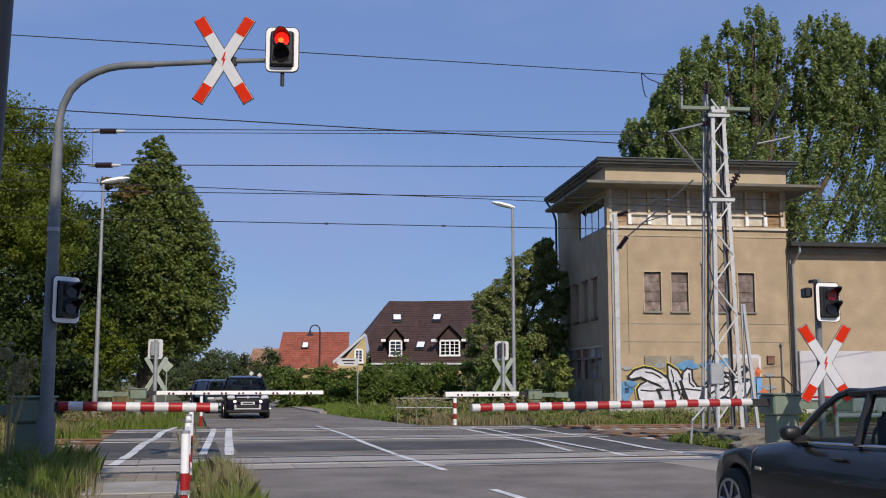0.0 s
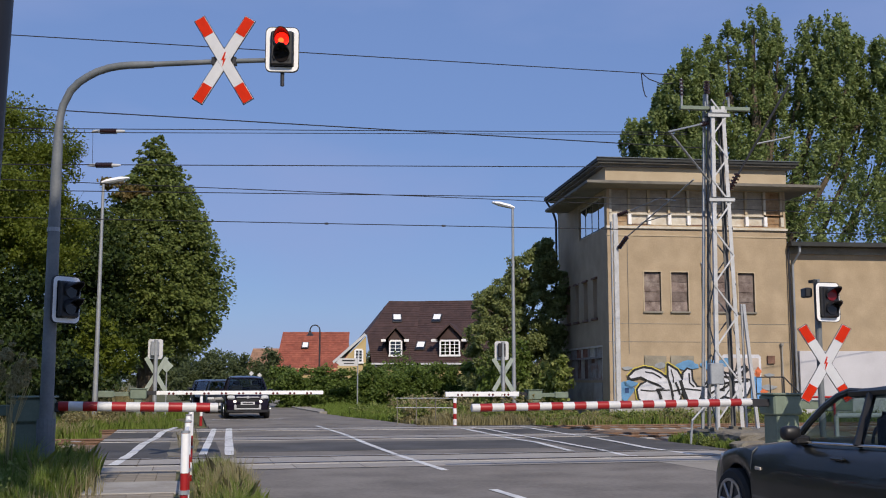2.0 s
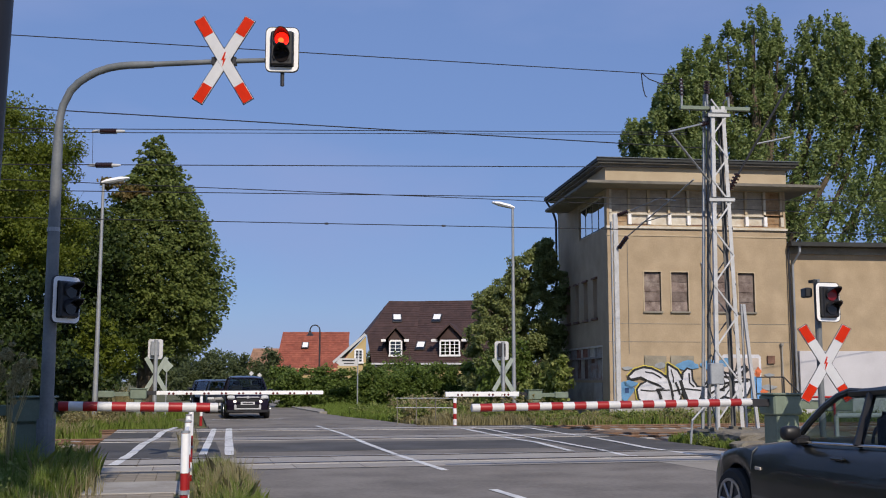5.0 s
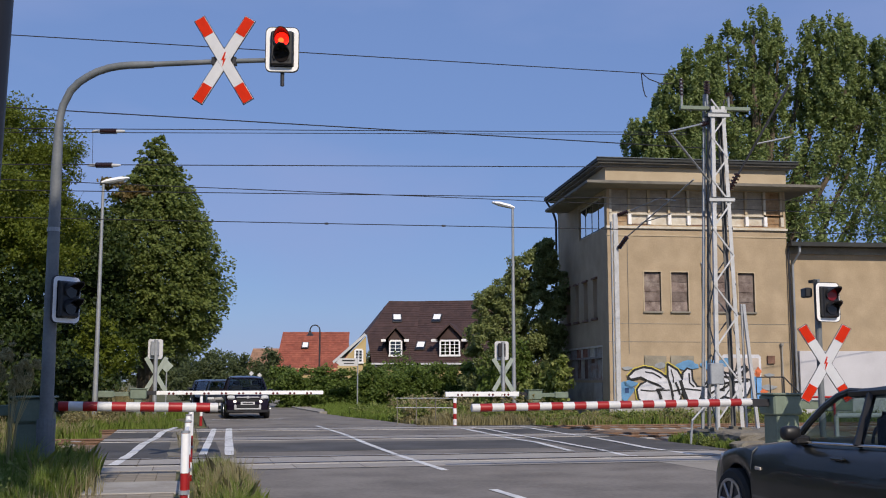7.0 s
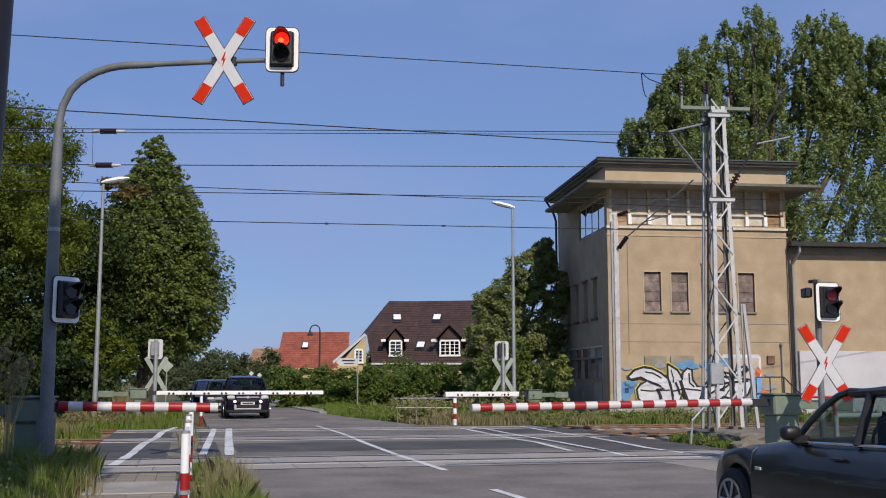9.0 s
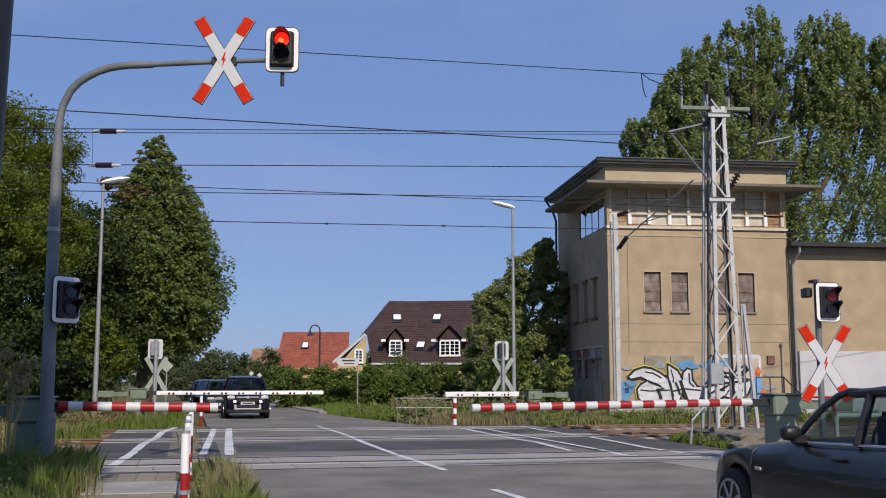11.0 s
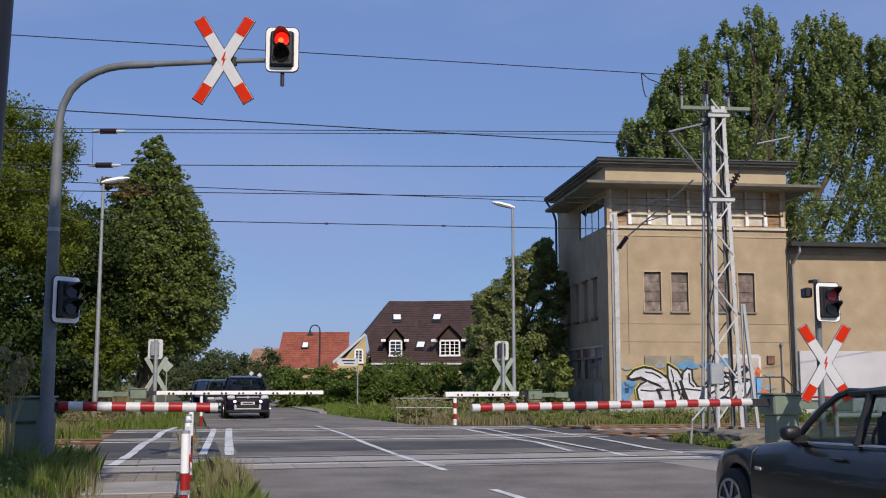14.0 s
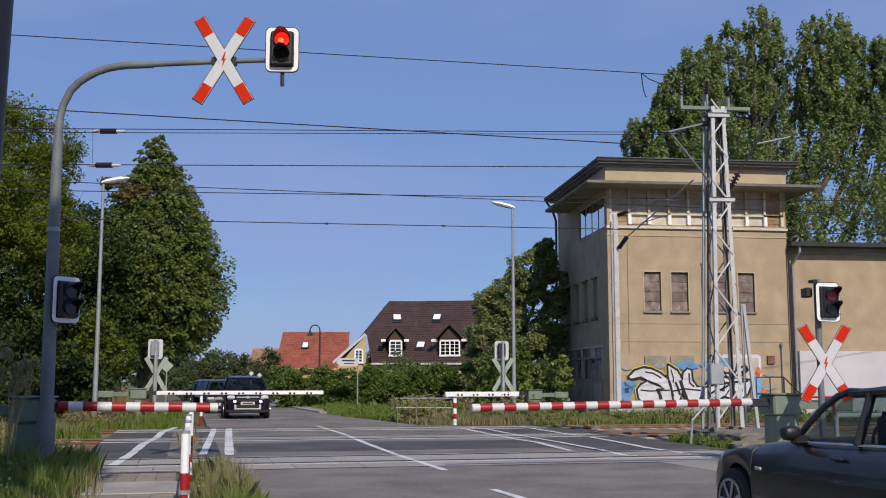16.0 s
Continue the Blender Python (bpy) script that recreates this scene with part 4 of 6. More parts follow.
def boom(name, label, at, length, band, r, face, start=0.6, tip=0.0):
    """A striped barrier boom on its machine; x runs from the pivot to the tip."""
    b = thing(name, label, "barrier", at, "crossing barriers")
    part("machine_box", G().box(-0.24 if face == "striped" else -0.15, 0.20 if face == "striped" else 0.12, -0.30, 0.16, -0.05, 0.88, b=0.02), GREEN_GREY, b, "green-grey steel drive cabinet")
    part("machine_head", G().box(-0.30, 0.27, -0.34, 0.2, 0.88, 1.24, b=0.03), GREEN_GREY, b)
    part("lid", G().box(-0.33, 0.30, -0.37, 0.23, 1.24, 1.27, b=0.01), GREEN_GREY, b)
    part("counterweight", G().box(-1.3, -0.3, -0.05, 0.05, 0.98, 1.14, b=0.01).box(-1.4, -0.85, -0.1, 0.1, 0.94, 1.18, b=0.02), GREEN_GREY, b)
    part("boom_arm", G().box(0.27, start + 0.02, -0.05, 0.05, 1.03, 1.17, b=0.01), DARK_METAL, b)
    x, i = length, 0
    while x > start + 0.05:
        x0 = max(start, x - (tip if tip and i == 0 else band))
        if face == "striped":
            part("band", G().tube([(x0, 0, 1.12 - 0.014 * x0), (x, 0, 1.12 - 0.014 * x)], r, 16), BOOM_RED if i % 2 else BOOM_WHITE, b, smooth=True)
        x, i = x0, i + 1
    if face == "lattice":
        part("beam", G().box(0.6, length, -0.05, 0.05, 1.1 - r, 1.1 + r, b=0.01), WHITE, b, "white perforated boom")
        n = int((length - 0.8) / 0.62)
        for j in range(n):
            for e in (0, 0.15):
                part("reflector", G().disc((1.05 + j * 0.62 + e, 0.0, 1.1 - 0.025), (0, 1, 0), 0.042, 0.106, 10), REFLECTOR, b, "small dark red reflector")
    return b


boom("barrier_boom", "red and white striped barrier boom lowered over the footpath", on_road(-6.45, 18.05), 2.655, 0.207, 0.072, "striped", 0.32, 0.12)
boom("barrier_boom", "long red and white striped barrier boom lowered over the lane", on_road(6.2, 18.6, 0, 180), 5.80, 0.210, 0.068, "striped", 0.62, 0.14)
boom("barrier_boom", "white perforated barrier boom lowered before the waiting car", on_road(-5.95, 41.2, -0.05), 6.62, 0.3, 0.07, "lattice")
boom("barrier_boom", "short white perforated barrier boom beside the verge", on_road(8.9, 41.2, -0.13, 180), 3.55, 0.3, 0.095, "lattice")


# railings and posts
def post(parent, at, h, r, bands):
    p = part("post", G().tube([(0, 0, -0.1), (0, 0, h)], r, 12), BOOM_RED, parent, "red and white banded post", smooth=True, at=at)
    for z0, z1 in bands:
        part("white_band", G().tube([(0, 0, z0), (0, 0, z1)], r + 0.002, 12), WHITE, p, smooth=True)
    part("cap", G().tube([(0, 0, h), (0, 0, h + 0.02)], r + 0.006, 12), GALV, p)
    return p


rail = thing("guard_railing", "red and white guard railing between path and road", "railing", pose(0, 0, 0))
along = [(-2.47, 10.4), (-3.06, 13.0), (-3.62, 15.4), (-4.05, 17.4)]
for x, y in along:
    post(rail, pose(x, y, 0), 1.0, 0.038, [(0.62, 0.995), (0.0, 0.2)])
    part("clamp", G().tube([(x, y, 0.42), (x, y, 0.46)], 0.05, 12), GALV, rail)
for (x0, y0), (x1, y1) in zip(along, along[1:]):
    part("rail", G().tube([(x0, y0, 0.94), (x1, y1, 0.94)], 0.018), WHITE, rail)
    part("rail", G().tube([(x0, y0, 0.44), (x1, y1, 0.44)], 0.018), BOOM_RED, rail)
fr = thing("footway_railing", "weathered white footway railing with a striped end post", "railing", pose(0.4, 36.5, 0))
post(fr, pose(0, 0, 0), 0.9, 0.06, [(0.0, 0.2), (0.38, 0.56), (0.74, 0.895)])
for i in range(1, 4):
    part("baluster", G().tube([(-0.65 * i, 0.05 * i, -0.1), (-0.65 * i, 0.05 * i, 0.9)], 0.016), OLD_CONCRETE, fr)
for z in (0.9, 0.58):
    part("rail", G().tube([(0, 0, z), (-2.0, 0.15, z)], 0.012), MAST_WHITE, fr)
sp = thing("marker_post", "short red and white marker post on the verge", "post", pose(-8.5, 38.0, 0))
post(sp, pose(0, 0, 0), 0.95, 0.05, [(0.25, 0.945)])

# tube railing and red guard bar beside the drive
tr_ = thing("tube_railing", "pale grey tube railing beside the footway", "railing", pose(0, 0, 0))
part("post", G().tube([(6.18, 17.0, -0.1), (6.18, 17.0, 0.95)], 0.035), MAST_WHITE, tr_)
part("post", G().tube([(7.9, 17.4, -0.1), (7.9, 17.4, 0.95)], 0.035), MAST_WHITE, tr_)
part("rail", G().tube([(6.18, 17.0, 0.95), (7.9, 17.4, 0.95)], 0.035), MAST_WHITE, tr_)
gb = thing("guard_bar", "thin red guard bar behind the barrier drive", "guard bar", pose(0, 0, 0))
part("bar", G().tube([(6.45, 19.5, 1.2), (7.1, 19.6, 1.2)], 0.022), BOOM_RED, gb)
part("stand", G().tube([(7.1, 19.6, -0.1), (7.1, 19.6, 1.2)], 0.022), BOOM_RED, gb)

# mast platform and lattice mast
plat = thing("mast_platform", "low crumbling concrete block under the mast", "foundation", pose(7.6, 26.6, 0, 0, 0, 13.3))
def crumbled(x0, x1, y0, y1, z0, z1, n=14, seed=0):
    """A weathered concrete block with broken edges and an uneven top."""
    rings = []
    nz = 6
    outline = [(x0 + (x1 - x0) * i / n, y0) for i in range(n)] + [(x1, y0 + (y1 - y0) * i / n) for i in range(n)] + [(x1 - (x1 - x0) * i / n, y1) for i in range(n)] + [(x0, y1 - (y1 - y0) * i / n) for i in range(n)]
    cx, cy = (x0 + x1) / 2, (y0 + y1) / 2
    for k in range(nz + 3):
        z = z0 + (z1 - z0) * min(k, nz) / nz
        f = 1.0 if k < nz else (0.985, 0.93, 0.6)[k - nz]
        ring = []
        for x, y in outline:
            d = 0.09 * noise.noise(Vector((x * 3.1, y * 3.1, z * 6 + seed))) + 0.05 * noise.noise(Vector((x * 9, y * 9, z * 14 + seed)))
            dz = (0.05 * noise.noise(Vector((x * 2.3, y * 2.3, seed + 9))) - (0.05 if k == nz else 0.0)) if k >= nz else 0.0
            l = math.hypot(x - cx, y - cy)
            ring.append((cx + (x - cx) * f * (1 + d / l), cy + (y - cy) * f * (1 + d / l), z + dz))
        rings.append(ring)
    return G().loft(rings)


part("block", crumbled(-1.05, 1.9, -1.3, 1.4, -0.2, 0.29), OLD_CONCRETE, plat)
part("lower_step", crumbled(-1.3, 1.6, -1.75, -1.25, -0.2, 0.1, seed=4), OLD_CONCRETE, plat)
for i in range(12):
    q, a = 0.05 + 0.06 * random.random(), random.random() * 6
    x, y = random.uniform(-1.5, 1.9), random.uniform(-2.2, -1.7)
    ch = G().loft([[(x + q * w_ * math.cos(a + b), y + q * w_ * math.sin(a + b), -0.12 + h_ * q) for b in (0, 1.1, 2.3, 3.4, 4.6)] for w_, h_ in ((0.9, 0), (1.1, 0.7), (0.6, 1.5))])
    part("rubble", ch, OLD_CONCRETE, plat)
mast = thing("lattice_mast", "pale grey riveted lattice catenary mast", "mast", pose(7.05, 27.0, 0.30, 0, 0, 6))
HB, HT, MH = 0.36, 0.18, 8.2


def corner(sx, sy, z):
    k = HB + (HT - HB) * min(1, z / MH)
    return Vector((sx * k, sy * k * 0.9, z))


# back legs, side and back braces get the darker colour as painted shade
for sx in (-1, 1):
    for sy in (-1, 1):
        prof = [(0, 0), (-sx * 0.095, 0), (-sx * 0.095, -sy * 0.014), (-sx * 0.014, -sy * 0.014), (-sx * 0.014, -sy * 0.095), (0, -sy * 0.095)]
        ang = G().loft([[corner(sx, sy, z) + Vector((ex, ey, 0)) for ex, ey in prof] for z in (0, 3, 6, MH)])
        part("leg", ang, MAST_WHITE if sy < 0 else MAST_SHADED, mast)
        part("foot", G().box(-0.12, 0.12, -0.12, 0.12, -0.02, 0.05, Matrix.Translation(corner(sx, sy, 0))), OLD_CONCRETE, mast)
zz, flip = 0.15, 1
while zz < MH - 0.3:
    st = 0.95 - 0.06 * zz
    for sy in (-1, 1):
        part("brace", G().tube([corner(-flip, sy, zz), corner(flip, sy, zz + st)], 0.027 if sy < 0 else 0.02, 4), MAST_WHITE if sy < 0 else MAST_SHADED, mast)
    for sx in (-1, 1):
        part("brace", G().tube([corner(sx, -flip, zz), corner(sx, flip, zz + st)], 0.018, 4), MAST_SHADED, mast)
    zz, flip = zz + st, -flip
for z in (5.75, 7.95):
    c = corner(1, 1, z)
    for y in (-c.y - 0.05, c.y + 0.01):
        part("collar", G().box(-c.x - 0.10, c.x + 0.10, y, y + 0.04, z - 0.05, z + 0.045, b=0.006), MAST_WHITE, mast)
        part("collar_edge", G().box(-c.x - 0.10, c.x + 0.10, y - 0.02, y + 0.06, z + 0.05, z + 0.062), MAST_POST, mast)
part("side_stay", G().tube([(0.75, -0.2, 0.02), (0.5, -0.15, 3.1)], 0.05, 6), MAST_WHITE, mast)
part("side_stay", G().tube([(0.62, 0.2, 0.02), (0.45, -0.15, 3.1)], 0.03, 6), MAST_WHITE, mast)
part("side_channel", G().tube([(-0.5, 0.25, 0), (-0.22, 0.2, 8.6)], 0.045, 4), GALV, mast)
part("head_beam", G().box(-0.95, 0.9, -0.06, 0.06, 8.12, 8.22, b=0.01), GREEN_GREY, mast)
part("head_box", G().box(-0.18, 0.22, -0.2, 0.2, 7.98, 8.1), MAST_WHITE, mast)


def insulator(parent, p, q, r=0.07, n=5, name="insulator"):
    p, q = Vector(p), Vector(q)
    g = G().tube([p, q], r * 0.45, 8)
    for i in range(n):
        c = p.lerp(q, (i + 0.5) / n)
        g.disc(c, q - p, r, (q - p).length / n * 0.45, 12)
    return part(name, g, PORCELAIN, parent, "ribbed brown porcelain insulator")


for x, h0, h1 in ((-0.90, 8.22, 8.95), (-0.22, 8.3, 8.9), (0.35, 8.25, 8.6)):
    part("pin", G().tube([(x, 0, 8.2), (x, 0, h1)], 0.03), GALV, mast)
    insulator(mast, (x, 0, h0 + 0.25), (x, 0, h1), 0.08 if x > -0.5 else 0.05)
part("cantilever", G().tube([(-2.33, -3.28, 6.74), (-0.25, -0.05, 6.25)], 0.028), GALV, mast)
part("cantilever", G().tube([(-2.33, -3.28, 6.74), (-0.42, -0.1, 7.73)], 0.022), GALV, mast)
insulator(mast, (-0.42, 0, 7.73), (-0.2, 0, 7.8))
part("cantilever", G().tube([(0.42, -0.1, 6.3), (1.72, -0.6, 8.68)], 0.03), DARK_METAL, mast)
part("cantilever", G().tube([(0.95, -0.3, 7.2), (1.75, -0.5, 7.35)], 0.022), GALV, mast)
insulator(mast, (0.3, 0, 6.05), (0.5, -0.1, 6.45), 0.09)
part("switch_box", G().box(-0.62, -0.28, -0.75, -0.5, 1.1, 1.62, b=0.02), GALV, mast, "grey switch cabinet")
part("box_stand", G().tube([(-0.45, -0.62, 0), (-0.45, -0.62, 1.1)], 0.03), GALV, mast)
part("hand_loop", G().tube([(-1.25, -1.0, -0.3), (-1.2, -1.0, 0.25), (-0.55, -0.8, 0.85)], 0.03), GALV, mast)

# second, plain mast further back with its arm
m2 = thing("catenary_pole", "slim pale grey catenary pole with a cantilever arm", "mast", pose(6.62, 41.0, 0))
part("pole", G().box(-0.04, 0.15, -0.08, 0.08, -0.1, 7.9, b=0.02), MAST_WHITE, m2)
part("flange", G().box(-0.13, -0.09, -0.1, 0.1, 0, 7.6), GALV, m2)
for i in range(14):
    part("lacing", G().tube([(-0.1, -0.09, 0.2 + i * 0.53), (0.0, -0.09, 0.46 + i * 0.53)], 0.02, 4), GALV, m2)
part("foot", G().box(-0.25, 0.25, -0.25, 0.25, -0.15, 0.12, b=0.03), CONCRETE, m2)
insulator(m2, (0.15, -0.1, 6.55), (0.42, -0.5, 6.95), 0.09)
part("tube_arm", G().tube([(0.42, -0.5, 6.95), (2.0, -4.8, 8.35)], 0.026), GALV, m2)
insulator(m2, (0.15, -0.05, 7.85), (0.5, -0.3, 7.95), 0.08)
part("tie", G().tube([(0.5, -0.3, 7.95), (1.35, -2.2, 8.15), (1.6, -3.7, 7.8)], 0.02), GALV, m2)
part("steady_arm", G().tube([(0.8, -1.3, 7.35), (1.6, -3.0, 7.45)], 0.018), GALV, m2)

# overhead lines
def overhead(label, wires, droppers=()):
    line = thing("overhead_line", label, "overhead line", pose(0, 0, 0), "overhead lines")
    for nm, a, b, r in wires:
        a, b = Vector(a), Vector(b)
        part(nm, G().tube([a.lerp(b, i / 12) for i in range(13)], r, 6), WIRE, line)
    for k in droppers:
        p = Vector(wires[0][1]).lerp(Vector(wires[0][2]), k)
        q = Vector(wires[-1][1]).lerp(Vector(wires[-1][2]), k)
        part("dropper", G().tube([p, q], 0.004, 5), WIRE, line)


overhead("single feeder cable strung to the mast head", [("cable", (-14.26, 21.96, 9.09), (5.98, 26.95, 9.35), 0.011)])
overhead("thick dark feeder cable strung below the mast head", [("cable", (-13.43, 21.98, 7.46), (6.75, 27.1, 7.45), 0.013)])
overhead("catenary and contact wire over the near track", [("catenary_wire", (-12.34, 17.75, 5.77), (5.46, 23.45, 7.01), 0.008), ("catenary_wire", (-12.34, 17.75, 5.69), (5.46, 23.45, 6.96), 0.007), ("contact_wire", (-12.14, 17.75, 5.14), (5.07, 23.56, 6.24), 0.009)], (0.325, 0.93))
overhead("catenary wire over the far track", [("catenary_wire", (-17.88, 28.25, 7.10), (39.6, 46.25, 7.84), 0.012)])
overhead("catenary and contact wire over the middle track", [("catenary_wire", (-15.21, 24.25, 5.91), (33.6, 38.25, 7.71), 0.011), ("contact_wire", (-15.3, 24.5, 5.35), (30.7, 37.0, 6.25), 0.011)], (0.13,))
cl = thing("wire_clamp", "small dark clamps on the contact wire", "wire clamp", pose(0, 0, 0))
for k in (0.266, 0.333):
    p = Vector((-15.3, 24.5, 5.35)).lerp(Vector((30.7, 37.0, 6.25)), k)
    part("clamp", G().box(-0.05, 0.05, -0.02, 0.02, -0.025, 0.025, Matrix.Translation(p)), DARK_METAL, cl)
for x, z in ((-6.30, 6.15), (-6.36, 5.50)):
    ins = thing("line_insulator", "dark brown line insulator in the overhead wire", "insulator", pose(x, 19.7, z), "line insulators")
    insulator(ins, (-0.15, 0, 0), (0.17, 0, 0), 0.055, 10, "body")
    part("clamp", G().tube([(-0.3, 0, 0), (-0.24, 0, 0), (-0.14, 0, 0)], [0.016, 0.03, 0.034]), MAST_WHITE, ins)
    part("clamp", G().tube([(0.16, 0, 0), (0.25, 0, 0), (0.32, 0, 0)], [0.034, 0.03, 0.016]), MAST_WHITE, ins)
dl = thing("jumper_cable", "short looped jumper cable hanging from the feeder", "cable", pose(0, 0, 0))
part("loop", G().tube([(5.1, 26.75, 9.34), (5.13, 26.8, 9.1), (5.15, 26.8, 8.95), (5.2, 26.8, 8.75), (5.25, 26.8, 8.72)], 0.014).tube([(5.12, 26.75, 9.34), (5.3, 26.8, 9.2), (5.65, 26.9, 9.1), (5.95, 27, 9.15)], 0.013), WIRE, dl)


# street lamps
def street_lamp(at, h, reach):
    s = thing("street_lamp", "tall slim galvanised street lamp with a flat head", "street lamp", at, "street lamps")
    part("pole", G().tube([(0, 0, -0.1), (0, 0, 2.5), (0, 0, h)], [0.1, 0.085, 0.05], 12), GALV, s, smooth=True)
    d = 1 if reach > 0 else -1
    rings = []
    for x, w, t in ((-0.08, 0.06, 0.06), (0.12, 0.15, 0.12), (0.6, 0.18, 0.13), (0.92, 0.10, 0.05)):
        rings.append([(d * x, a * w, h + 0.02 + x * 0.2 + b * t) for a, b in ((-1, 0), (-0.6, 0.8), (0.6, 0.8), (1, 0), (0.6, -0.5), (-0.6, -0.5))])
    part("lamp_head", G().loft(rings), WHITE, s, "pale grey lamp head")
    return s


street_lamp(pose(-12.57, 39, 0, 0, 0, 10), 8.75, 1)
street_lamp(pose(3.03, 46, 0, 0, 0, 12), 8.95, -1)

# leaning post close to the camera; its shade is put into the black colour
np_ = thing("near_post", "steel post close by, its shade painted in black", "post", pose(-1.925, 4.2, 0, 0, 1.3, 0))
part("shaft", G().tube([(0, 0, -0.1), (0, 0, 4.2)], 0.10, 14), BLACK, np_, smooth=True)
# ---- trees, shrubs, grass ----
def trunk(parent, path, r, name="trunk"):
    return part(name, G().tube(path, r, 9), BARK, parent, smooth=True)


def sway(ob, rest, amount, phase):
    SWAYING.append((ob, rest, amount, phase))


# big lime tree beyond the tracks
lime = thing("lime_tree", "large full conical lime tree with dark green leaves", "tree", pose(-13.6, 50, 0))
trunk(lime, [(-0.3, 0, -0.1), (-0.2, 0, 2.5), (0, 0, 7), (0.1, 0, 12)], [0.42, 0.34, 0.22, 0.05])
for i in range(9):
    a = i * 2.4
    q = 1.0 - 0.09 * i
    trunk(lime, [(0, 0, 2.6 + i * 0.8), (1.3 * q * math.cos(a), 1.3 * q * math.sin(a), 3.3 + i * 0.8), (2.1 * q * math.cos(a), 2.1 * q * math.sin(a), 3.7 + i * 0.8)], [0.13, 0.08, 0.03], "limb")
PROFILE = ((3.2, 2.2), (3.7, 2.5), (4.4, 2.8), (5.6, 2.95), (6.6, 2.85), (7.4, 2.68), (8.8, 2.3), (10.1, 1.78), (11.4, 1.05), (12.5, 0.45), (13.3, 0.1))


def spread(z):
    return float(np.interp(z, [p[0] for p in PROFILE], [p[1] for p in PROFILE]))


def tufts(name, parent, z0, z1, step, per, size, mat):
    """Flat leafy tufts on drooping twigs, ring over ring, with gaps of shade between the tiers."""
    cs = []
    z = z0
    while z < z1:
        R = spread(z)
        for k, (f, gap) in enumerate(((1.0, 0.46), (0.78, 0.55), (0.5, 0.7))):
            n = max(2, int(math.tau * R * f / gap))
            for i in range(n):
                a = math.tau * (i + RNG.uniform(-0.4, 0.4)) / n + z * 2.7
                lobe = 1 + 0.08 * math.sin(5 * a + z * 1.1) + 0.06 * math.sin(9 * a - z * 2.3)
                rr = R * f * lobe * RNG.uniform(0.86, 1.08)
                cs.append((rr * math.cos(a), rr * math.sin(a), z + RNG.uniform(-0.26, 0.26) - 0.12 * f * R * RNG.random(), a + RNG.uniform(-0.5, 0.5), RNG.uniform(0.3, 0.62) * (0.22 + 0.78 * min(1, R / 2.0))))
        z += step
    c = np.array(cs)
    who = np.repeat(np.arange(len(c)), per)
    n = len(who)
    u, v, w = RNG.uniform(-1, 1, n), RNG.normal(0, 0.5, n), RNG.normal(0, 0.26, n)
    v = v * (1.0 - 0.7 * u)
    ca, sa, ln = np.cos(c[who, 3]), np.sin(c[who, 3]), c[who, 4]
    pos = c[who, :3] + np.column_stack([(u * ca - v * sa) * ln, (u * sa + v * ca) * ln, (w + 0.05 * u - 0.5 * np.maximum(u, 0) ** 2 - 0.2 * v * v) * ln])
    a = np.column_stack([ca, sa, -0.35 + 0 * ca]) + RNG.normal(0, 0.55, (n, 3)); a /= np.linalg.norm(a, axis=1)[:, None]
    nrm = np.column_stack([0.55 * ca, 0.55 * sa, 0.8 + 0 * ca]) + RNG.normal(0, 0.5, (n, 3))
    b = np.cross(nrm, a); b /= np.linalg.norm(b, axis=1)[:, None] + 1e-9
    q = size * RNG.uniform(0.6, 1.3, n)[:, None]
    vs = np.stack([pos - a * q * 0.5, pos + b * q * 0.34, pos + a * q * 0.5, pos - b * q * 0.34], 1).reshape(-1, 3)
    ob = new(name, fast_mesh(name, vs, np.arange(n * 4).reshape(-1, 4), mat))
    ob.parent = parent
    return ob


for i in range(8):
    sway(tufts("crown", lime, 3.3 + i * 1.24, 3.3 + (i + 1) * 1.24, 0.42, 64, 0.17, LEAF_LIME), Matrix(), 0.25, i)
leaves("crown", lime, [(-1.6, -1.3, 10.3, 0.7, 0.6, 0.5), (-0.7, -1.8, 9.8, .7, .5, .4), (-0.2, -2.0, 10.0, .4, .4, .3)], 34, 0.17, LEAF_RUSSET, "browning upper leaves", clumps=16, sub=0.4, stretch=(1.2, 1.2, 0.4))

# poplars behind the building
pop = thing("poplar_tree", "tall broad poplar with loose clumps of light green leaves", "tree", pose(19.5, 66, 0))
trunk(pop, [(0, 0, -0.1), (0, 0, 8), (0.2, 0, 15), (0.2, 0, 23)], [0.6, 0.5, 0.3, 0.06])
lobes = [(-7.1, 16.0, 1.4, 2.0), (-5.0, 18.4, 1.3, 3.0), (-6.2, 16.9, 1.2, 2.4), (-6.6, 13.6, 1.5, 2.4), (-5.3, 16.0, 1.5, 3.5), (-3.6, 18.5, 1.4, 4.0), (-2.6, 19.6, 1.4, 3.8), (-4.3, 17.6, 1.5, 3.6), (-1.4, 20.4, 1.4, 4.2), (0.4, 21.6, 1.4, 3.9), (1.3, 19.4, 1.5, 3.6), (0.6, 17.0, 2.2, 4.0), (2.0, 21.0, 1.4, 4.2), (3.8, 20.9, 1.3, 3.8), (4.3, 18.0, 1.6, 4.4), (4.9, 19.5, 1.5, 3.9), (5.9, 21.4, 1.45, 3.8), (7.3, 20.9, 1.4, 3.8), (8.6, 19.6, 1.4, 3.6), (7.6, 17.0, 1.9, 4.8),
         (3.2, 13.5, 3.2, 3.6), (7.5, 12.5, 3.0, 4.0), (-4.2, 13.3, 2.6, 3.0), (9.6, 16.5, 1.8, 5.0), (-1.0, 14.0, 2.6, 3.4), (9.5, 10.5, 2.6, 3.5), (3.0, 9.5, 3.4, 3.0)]
